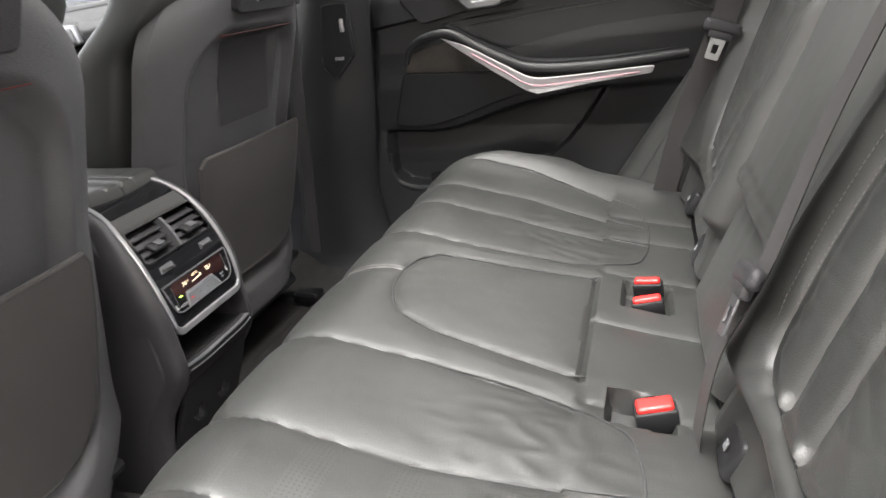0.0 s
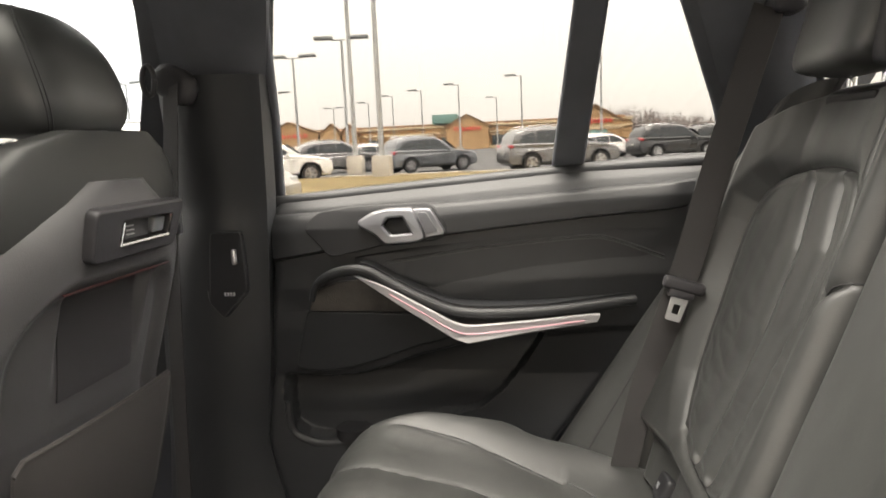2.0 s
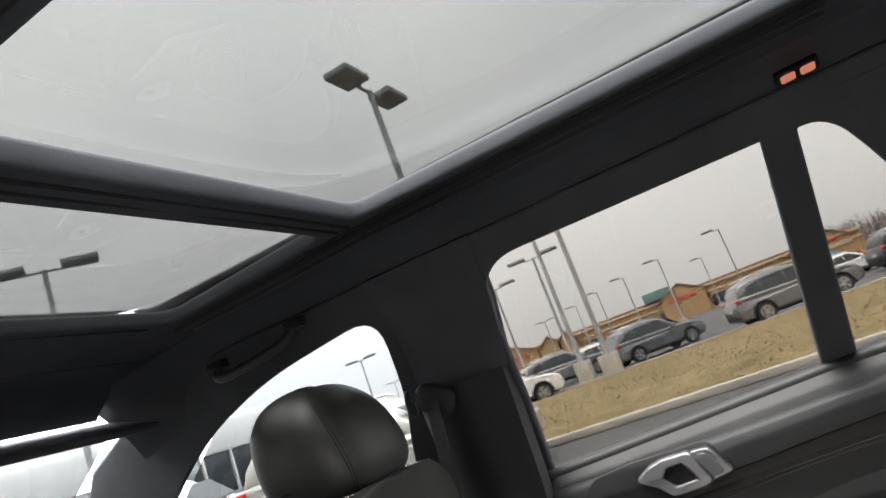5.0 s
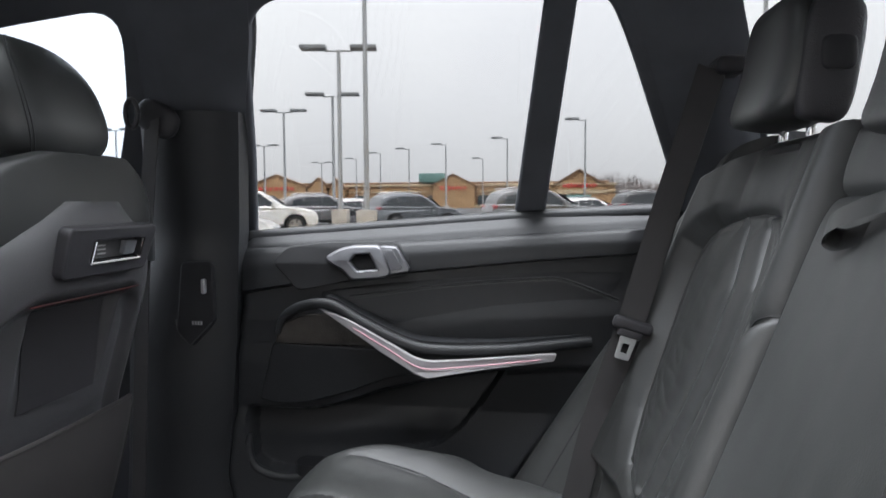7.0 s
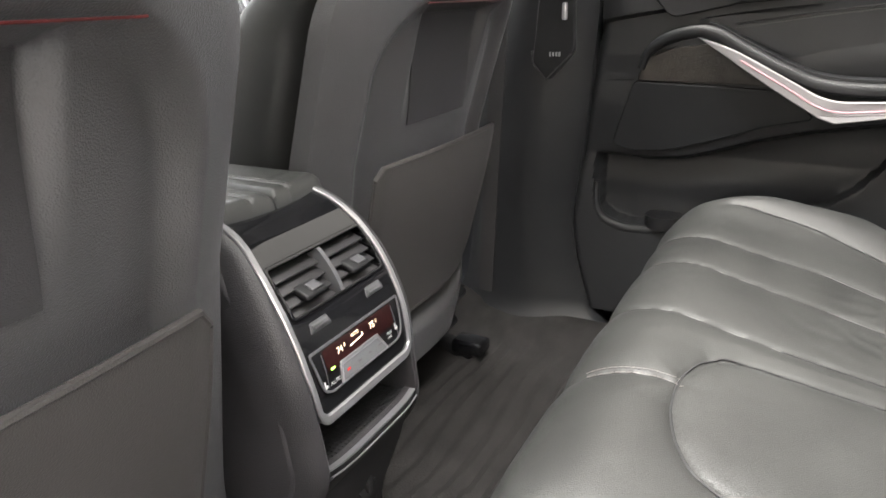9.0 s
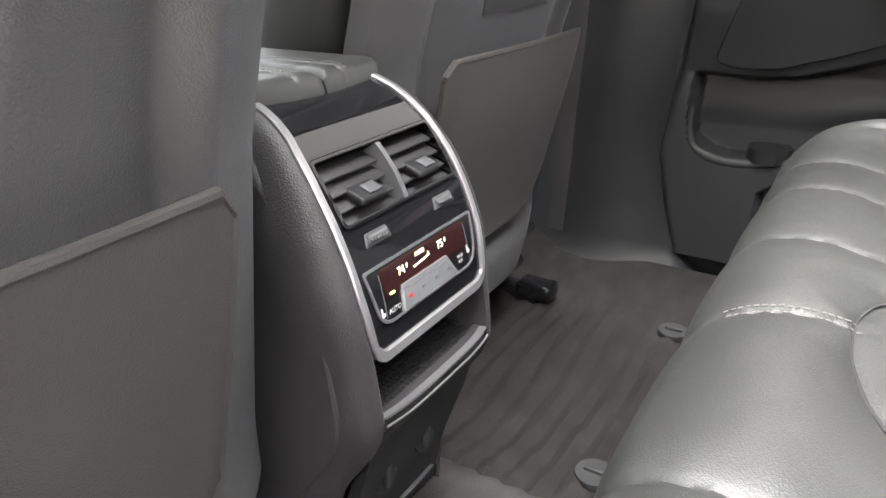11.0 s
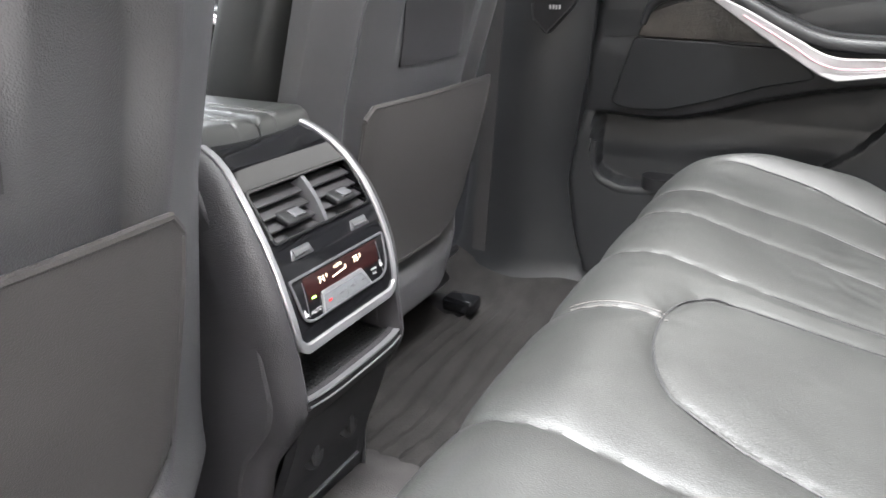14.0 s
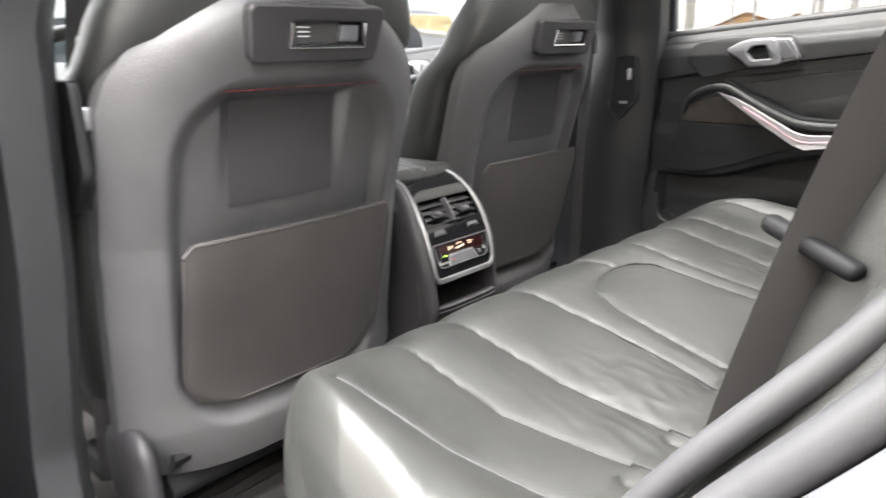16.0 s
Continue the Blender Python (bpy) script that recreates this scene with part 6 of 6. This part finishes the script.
lawn = single("lawn", slab(lambda u, v: Vector((-8.2 + 70 * u + 0.0 * 1.5 * (v - 0.5), 10.8 + 15.8 * v, lawn_h(-8 + 70 * u, 10.8 + 15.8 * v) - 0.09 * (v > 0.99))), (0, 0, -0.12), 120, 50), LAWN, "brown dormant lawn strip between the lots", "lawn", kind="structure")
rnd = random.Random(5)
bm = bmesh.new()
for k in range(9000):
    x, y = -7.5 + 26 * rnd.random() ** 0.9, 10.9 + 15.3 * rnd.random() ** 1.4
    a, h = rnd.random() * 6.3, 0.015 + 0.03 * rnd.random()
    p = Vector((x, y, lawn_h(x, y)))
    w = Vector((math.cos(a), math.sin(a), 0)) * 0.018
    tip = p + Vector((math.cos(a * 3) * 0.04, math.sin(a * 3) * 0.04, h))
    bm.faces.new([bm.verts.new(q) for q in (p - w, p + w, tip)])
single("grass", bm, BLADE, "short dry grass tufts on the lawn", "grass", kind="stuff", smooth=False)
kerb = thing("kerb", (0, 10.7, 0), "pale concrete kerb along the lawn", "kerb", kind="structure")
part("kerb_front", rbox((26, 10.70, 0.065), (68, 0.16, 0.13), 0.025), CONCRETE, kerb)
part("kerb_side", rbox((-8.2, 18.6, 0.065), (0.16, 15.6, 0.13), 0.025), CONCRETE, kerb)
part("kerb_back", rbox((26, 26.62, 0.065), (68, 0.16, 0.13), 0.025), CONCRETE, kerb)


def light_pole(x, y, h, heads=2, turn=0.0, base=0.9):
    th = thing("street_lamp", (x, y, 0), "tall grey parking lot lamp with %s" % ("two flat heads" if heads == 2 else "a single flat head"), "street lamp", group="parking lot lamps")
    if base:
        part("base", rbox((x, y, base / 2), (0.62, 0.62, base), 0.03), CONCRETE, th, "square concrete base")
    part("pole", tube([(x, y, base * 0.9), (x, y, h)], [0.10, 0.075], 10), POLE, th)
    m = Matrix.Translation((x, y, h)) @ pose(0, 0, 0, 0, 0, turn)
    sides = (-1, 1) if heads == 2 else (-1,)
    part("bracket", tube([m @ Vector((-0.55 if heads == 2 else -0.5, 0, -0.05)), m @ Vector((0.55 if heads == 2 else 0.05, 0, -0.05))], 0.045, 8), POLE, th)
    for s in sides:
        part("lamp_head", _head(m, s), LAMPHEAD, th, "flat grey lamp head")
        part("lamp_lens", _lens(m, s), LENS, th, "dotted lens panel")
    return th


def _head(m, s):
    bm = rbox((1.0 * s, 0, 0.08), (1.05, 0.66, 0.17), 0.04)
    rbox((0.52 * s, 0, 0.02), (0.12, 0.12, 0.12), 0.02, bm=bm)
    bm.transform(m)
    return bm


def _lens(m, s):
    bm = bmesh.new()
    for i in range(4):
        for j in range(3):
            rbox((1.0 * s + (i - 1.5) * 0.2, (j - 1) * 0.15, 0.016), (0.13, 0.10, 0.012), 0.004, 1, bm=bm)
    bm.transform(m)
    return bm


LAMPS = [(-5.06, 23.5, 9.0, 2, 0), (-6.95, 27.1, 7.3, 2, 8), (-10.4, 38.7, 7.3, 2, 8), (-15.5, 45, 7.3, 2, 4), (-7.6, 73, 7.3, 1, 0), (-1.0, 67, 7.3, 1, 0), (5.1, 52.7, 7.3, 1, 0),
         (-6.0, 14.1, 9.0, 2, 90), (-17.7, 13.4, 9.0, 2, 50), (8.9, 25.5, 9.5, 2, 0)]
FAR_LAMPS = [(-12.4, 78.3, 7.3, 1, 0), (-17, 84.5, 7.3, 1, 0), (-22.4, 94.4, 7.3, 1, 0), (-26.9, 71.4, 7.3, 2, 0), (-5, 97, 7.3, 1, 0), (-29.7, 102.5, 7.3, 2, 0), (-33, 54, 7.3, 2, 0), (-59.5, 105.7, 7.3, 2, 0)]
for row in LAMPS + FAR_LAMPS:
    light_pole(*row)


def parked_car(x, y, turn, paint, label, s=1.0, low=False):
    """A parked car facing +x before its turn."""
    th = thing("parked_car", (x, y, 0), label, "car", group="parked cars")
    m = Matrix.Translation((x, y, 0)) @ pose(0, 0, 0, 0, 0, turn) @ Matrix.Scale(s, 4)
    H = 0.86 if low else 1.0
    # lower body: a rounded slab cut by its wheel arches
    arch = lambda cx: [(cx + 0.455 * math.cos(a), 0.345 + 0.455 * math.sin(a)) for a in [math.pi * (1 - k / 12) for k in range(13)]]
    under = [(x_, max(0.30, z_)) for x_, z_ in [(-2.18, 0.34)] + arch(-1.42) + arch(1.42) + [(2.14, 0.34)]]
    top_line = [(2.26, 0.46), (2.25, 0.66), (2.12, 0.80), (1.75, 0.90), (1.12, 0.965), (0.4, 0.985), (-1.6, 1.01), (-2.14, 1.02), (-2.24, 0.90), (-2.26, 0.56)]
    q = plate(under + top_line, (), 1.86, 0.07, XZ)
    for v in q.verts:
        v.co.y *= 1 - 0.10 * smoothstep(1.4, 2.35, abs(v.co.x)) - 0.06 * smoothstep(0.75, 1.08, v.co.z)
        v.co.z *= H
    part("body", _at(q, m), paint, th)
    part("underbody", _at(rbox((0, 0, 0.42), (4.1, 1.5, 0.40), 0.05), m), TYRE, th, "dark underbody")
    # cabin
    cab = [(-2.16, 1.00, 1.08, 0.78), (-2.08, 0.99, 1.38, 0.79), (-1.92, 0.98, 1.58, 0.78), (-1.5, 0.98, 1.69, 0.78), (-0.6, 0.98, 1.73, 0.78), (0.1, 0.98, 1.68, 0.77), (0.55, 0.98, 1.46, 0.77), (1.10, 0.96, 1.03, 0.79)]
    rings = []
    for px, z0, z1, w in cab:
        ring = []
        for k in range(28):
            a = 2 * math.pi * k / 28
            ca, sa = math.cos(a), math.sin(a)
            zz = (z0 + z1) / 2 + (z1 - z0) / 2 * math.copysign(abs(sa) ** 0.4, sa)
            ring.append(m @ Vector((px, w * math.copysign(abs(ca) ** 0.4, ca) * (1 - 0.16 * max(0, zz - 1.0)), zz * H)))
        rings.append(ring)
    part("cabin", loft(rings), paint, th)
    for sy in (-1, 1):
        part("roof_rail", tube([m @ Vector((px, sy * 0.62, pz * H)) for px, pz in ((-1.75, 1.66), (-1.6, 1.73), (-0.6, 1.77), (0.0, 1.73), (0.12, 1.67))], 0.022 * s, 6), RIM, th, "satin roof rail")
    for sy in (-1, 1):
        for pts in ([(-1.88, 1.06), (-1.70, 1.40), (-1.22, 1.50), (-1.20, 1.06)], [(-1.14, 1.06), (-1.16, 1.52), (-0.30, 1.56), (-0.26, 1.06)], [(-0.20, 1.06), (-0.24, 1.56), (0.14, 1.54), (0.72, 1.10), (0.72, 1.06)]):
            q = plate(fillet(pts, 0.05), (), 0.02, 0.004, XZ)
            for v in q.verts:
                v.co.y += sy * (0.775 - 0.14 * max(0, v.co.z - 1.0))
                v.co.z *= H
            q.transform(m)
            part("side_window", q, CARGLASS, th, "dark side window")
    for (xa, za, xb, zb, w, nm) in ((0.68, 1.42, 1.16, 1.06, 0.66, "windscreen"), (-1.98, 1.46, -2.12, 1.10, 0.62, "rear_window")):
        q = slab(lambda u, v: m @ Vector((xa + (xb - xa) * u + (0.02 if xa > 0 else -0.02), (2 * v - 1) * w, (za + (zb - za) * u + 0.02) * H)), (0, 0, 0.012), 4, 6)
        part(nm, q, CARGLASS, th, "dark glass")
    for px in (-1.42, 1.42):
        for sy in (-1, 1):
            c = Vector((px, sy * 0.86, 0.345))
            t = tube([m @ (c + Vector((0, -0.11, 0))), m @ (c + Vector((0, 0.11, 0)))], 0.345 * s, 28)
            tyre = part("wheel", t, TYRE, th, "black tyre with alloy rim")
            part("rim", tube([m @ (c + Vector((0, sy * 0.10, 0))), m @ (c + Vector((0, sy * 0.118, 0)))], 0.235 * s, 20), RIM, tyre, "silver alloy rim")
            for k in range(5):
                a = 2 * math.pi * k / 5
                part("rim_gap", _spoke(m, c, sy, a), TYRE, tyre)
            ring = [m @ (c + Vector((0.405 * math.cos(a), sy * 0.055, 0.405 * math.sin(a)))) for a in [math.pi * k / 16 for k in range(17)]]
            part("arch_trim", tube(ring, 0.032 * s, 6), TYRE, th, "black wheel arch trim")
    for sy in (-1, 1):
        part("tail_lamp", _at(rbox((-2.20, sy * 0.70, 0.98 * H), (0.16, 0.36, 0.12), 0.03), m), TAIL, th, "red tail lamp")
        part("headlamp", _at(rbox((2.20, sy * 0.62, 0.76 * H), (0.16, 0.32, 0.10), 0.03), m), HEADLAMP, th, "clear headlamp")
        part("mirror", _at(rbox((0.62, sy * 0.98, 1.06 * H), (0.12, 0.20, 0.12), 0.03), m), paint, th)
        part("sill_trim", _at(rbox((0, sy * 0.92, 0.33), (2.1, 0.06, 0.10), 0.02), m), TYRE, th, "black sill trim")
    part("rear_bumper", _at(rbox((-2.26, 0, 0.44), (0.14, 1.5, 0.16), 0.04), m), TYRE, th, "black lower bumper")
    part("plate_bar", _at(rbox((-2.32, 0, 0.72 * H), (0.02, 0.42, 0.12), 0.01), m), WHITEMARK, th, "blank pale plate")
    return th


def _at(bm, m):
    bm.transform(m)
    return bm


def _spoke(m, c, sy, a):
    bm = rbox((0, 0, 0), (0.10, 0.012, 0.075), 0.004, 1)
    bm.transform(m @ Matrix.Translation(c + Vector((0.15 * math.cos(a), sy * 0.117, 0.15 * math.sin(a)))) @ pose(0, 0, 0, 0, -math.degrees(a), 0))
    return bm


def paint(name, c, rough=0.28, metal=0.0):
    return material(name, c, rough, metal=metal, coat=0.5, vary=0.05, patch=0.8)


PAINT_SILVER, PAINT_GREY, PAINT_WHITE = paint("silver_grey_paint", (0.17, 0.17, 0.178), metal=0.4), paint("slate_grey_paint", (0.15, 0.16, 0.175), metal=0.4), paint("white_paint", (0.72, 0.72, 0.71))
PAINT_BLACK, PAINT_RED, PAINT_BEIGE = paint("black_paint", (0.02, 0.021, 0.024)), paint("dark_red_paint", (0.22, 0.02, 0.025)), paint("pale_champagne_paint", (0.45, 0.43, 0.39), metal=0.3)
parked_car(1.15, 28.0, 20, PAINT_SILVER, "silver-grey crossover parked beyond the lawn")
parked_car(-4.6, 31.2, 36, PAINT_GREY, "slate grey crossover parked beyond the lawn", 0.93)
parked_car(-9.7, 24.6, 30, PAINT_WHITE, "white crossover parked beside the lawn")
parked_car(-9.6, 34.0, 25, PAINT_SILVER, "silver hatchback parked among others", 0.95)
parked_car(-8.6, 38.5, 25, PAINT_WHITE, "white car parked in the far row", 0.95, True)
parked_car(-13.5, 41.0, 25, PAINT_BEIGE, "champagne coloured car in the far row", 0.95, True)
parked_car(7.4, 37.5, 20, PAINT_BLACK, "black crossover parked in the next row")
parked_car(10.4, 40.0, 20, PAINT_BLACK, "black estate parked in the next row", 0.95)
parked_car(13.4, 39.0, 22, PAINT_GREY, "grey crossover parked in the next row")
parked_car(16.5, 39.0, 22, PAINT_RED, "dark red car parked in the next row", 0.95, True)
parked_car(4.6, 43.0, 20, PAINT_WHITE, "white car half hidden in the next row", 0.95, True)
parked_car(-17.5, 44.0, 25, PAINT_WHITE, "white crossover in the far row")
parked_car(-20.5, 47.0, 25, PAINT_GREY, "grey car in the far row", 0.95, True)
parked_car(-5.6, 9.0, 5, PAINT_BEIGE, "champagne crossover parked ahead of the car")
parked_car(-10.2, 8.6, 5, PAINT_WHITE, "white crossover parked ahead of the car")


def shop():
    th = thing("shop_building", (-20, 150, 0), "long tan brick shop building with gabled entrances", "building")
    part("wall", rbox((-21, 156, 2.6), (82, 12, 5.2), 0.05), BRICKWALL, th, "tan brick wall")
    part("cornice", rbox((-21, 149.8, 5.0), (82.4, 0.6, 0.5), 0.05), BAND, th, "cream cornice band")
    part("stone_band", rbox((-21, 149.85, 3.6), (82.2, 0.4, 0.35), 0.03), BAND, th, "cream stone band")
    part("plinth", rbox((-21, 149.85, 0.4), (82.2, 0.4, 0.8), 0.03), BAND, th)
    part("roof", rbox((-21, 157, 5.5), (80, 10, 0.5), 0.1), ROOFING, th, "flat brown roof")
    for gx, w, h, sign in ((-53.5, 13, 7.4, True), (-44, 5, 6.6, False), (-14.2, 9, 7.2, True), (-40, 4, 6.4, False)):
        g = plate([(gx - w / 2, 0), (gx + w / 2, 0), (gx + w / 2, h * 0.68), (gx, h), (gx - w / 2, h * 0.68)], (), 1.2, 0.03, Matrix.Translation((0, 149.2, 0)) @ XZ)
        gable = part("gable", g, BRICKWALL, th, "gabled brick entrance")
        for s in (-1, 1):
            part("gable_roof", ribbon([(gx + s * (w / 2 + 0.4), 149.2, h * 0.68 - 0.1), (gx, 149.2, h + 0.15)], (0, 0.9, 0), (0, 0, 0.14)), ROOFING, gable, "sloping gable roof")
        if sign:
            for k in range(7):
                part("sign_bar", rbox((gx - w * 0.28 + k * w * 0.093, 148.5, h * 0.60), (w * 0.06, 0.15, 0.7), 0.03), SIGNRED, gable, "red sign bar")
    part("roof_unit", rbox((-19, 150.5, 6.6), (5.5, 3, 2.0), 0.1), GREENROOF, th, "green metal roof structure")
    for k in range(13):
        win = part("shop_window", rbox((-56 + 5.4 * k, 149.6, 1.7), (3.2, 0.25, 2.2), 0.03), DARKGLASS, th, "dark shop window")
        part("window_frame", rbox((-56 + 5.4 * k, 149.5, 2.9), (3.5, 0.3, 0.18), 0.03), BAND, win)
    return th


shop()


def lube():
    th = thing("garage_building", (12.5, 150, 0), "tan brick service garage with a gabled front", "building")
    part("wall", rbox((12.5, 155, 2.3), (11, 9, 4.6), 0.05), BRICKWALL, th, "tan brick wall")
    g = part("gable", plate([(6.9, 0), (18.1, 0), (18.1, 4.6), (12.5, 7.9), (6.9, 4.6)], (), 1.0, 0.03, Matrix.Translation((0, 150.2, 0)) @ XZ), BRICKWALL, th, "gabled brick front")
    for s in (-1, 1):
        part("gable_roof", ribbon([(12.5 + s * 6.1, 150, 4.5), (12.5, 150, 8.1)], (0, 0.9, 0), (0, 0, 0.15)), ROOFING, g)
    part("stone_band", rbox((12.5, 149.6, 3.2), (11.4, 0.3, 0.4), 0.03), BAND, th)
    part("garage_door", rbox((12.5, 149.6, 1.5), (5, 0.3, 2.6), 0.03), GREENROOF, th, "green garage door")
    for k in range(9):
        part("sign_bar", rbox((9.4 + k * 0.78, 149.5, 4.7), (0.5, 0.15, 0.8), 0.03), SIGNRED, th, "red sign bar")
    part("annexe", rbox((1.5, 156, 2.1), (11, 8, 4.2), 0.05), BRICKWALL, th, "low brick annexe")


lube()


def showroom():
    th = thing("showroom_building", (-46, 31, 0), "white panelled car showroom with wide glazing", "building")
    part("wall", rbox((-50, 32, 3.3), (16, 40, 6.6), 0.1), WHITEWALL, th, "white panelled wall")
    part("fascia", rbox((-41.8, 32, 4.9), (0.6, 40, 2.4), 0.05), WHITEWALL, th, "white fascia")
    for k in range(12):
        w = part("glazing", rbox((-41.9, 14.2 + 3.2 * k, 2.7), (0.3, 2.9, 4.4), 0.03), DARKGLASS, th, "tall showroom glazing")
        part("mullion", rbox((-41.75, 12.6 + 3.2 * k, 2.7), (0.4, 0.16, 4.6), 0.03), WHITEWALL, w)
    part("sign_disc", tube([(-41.45, 33, 4.9), (-41.3, 33, 4.9)], 0.75, 32), BLUESIGN, th, "round blue sign disc")
    part("sign_centre", tube([(-41.32, 33, 4.9), (-41.25, 33, 4.9)], 0.45, 24), WHITEWALL, th, "white sign centre")
    for k in range(4):
        part("sign_bar", rbox((-41.35, 35.4 + 0.8 * k, 4.9), (0.15, 0.5, 0.7), 0.03), LAMPHEAD, th, "grey sign bar")


showroom()
# bare woods on the horizon
bm = bmesh.new()
rnd = random.Random(9)
for k in range(1500):
    x, y = rnd.uniform(24, 190), rnd.uniform(215, 260)
    h = rnd.uniform(6, 12) * (0.75 + 0.25 * math.sin(x * 0.08))
    lean_ = rnd.uniform(-0.6, 0.6)
    tube([(x, y, 0), (x + lean_, y, h)], [0.20, 0.05], 3, bm)
    for j in range(5):
        z = h * rnd.uniform(0.3, 0.9)
        tube([(x + lean_ * z / h, y, z), (x + lean_ * z / h + rnd.uniform(-2, 2), y + rnd.uniform(-1, 1), z + rnd.uniform(0.8, 2.5))], [0.09, 0.02], 3, bm)
single("woods", bm, BARK, "hazy bare winter woods on the horizon", "woods", kind="stuff", smooth=False)

# added unseen wall: cuts the low sky light through the open near-side door
single("sky_block_wall", rbox((0, -4.6, 2.8), (44, 0.3, 5.6), 0.02), CONCRETE, "added unseen concrete wall that blocks low sky light", "wall", kind="structure")
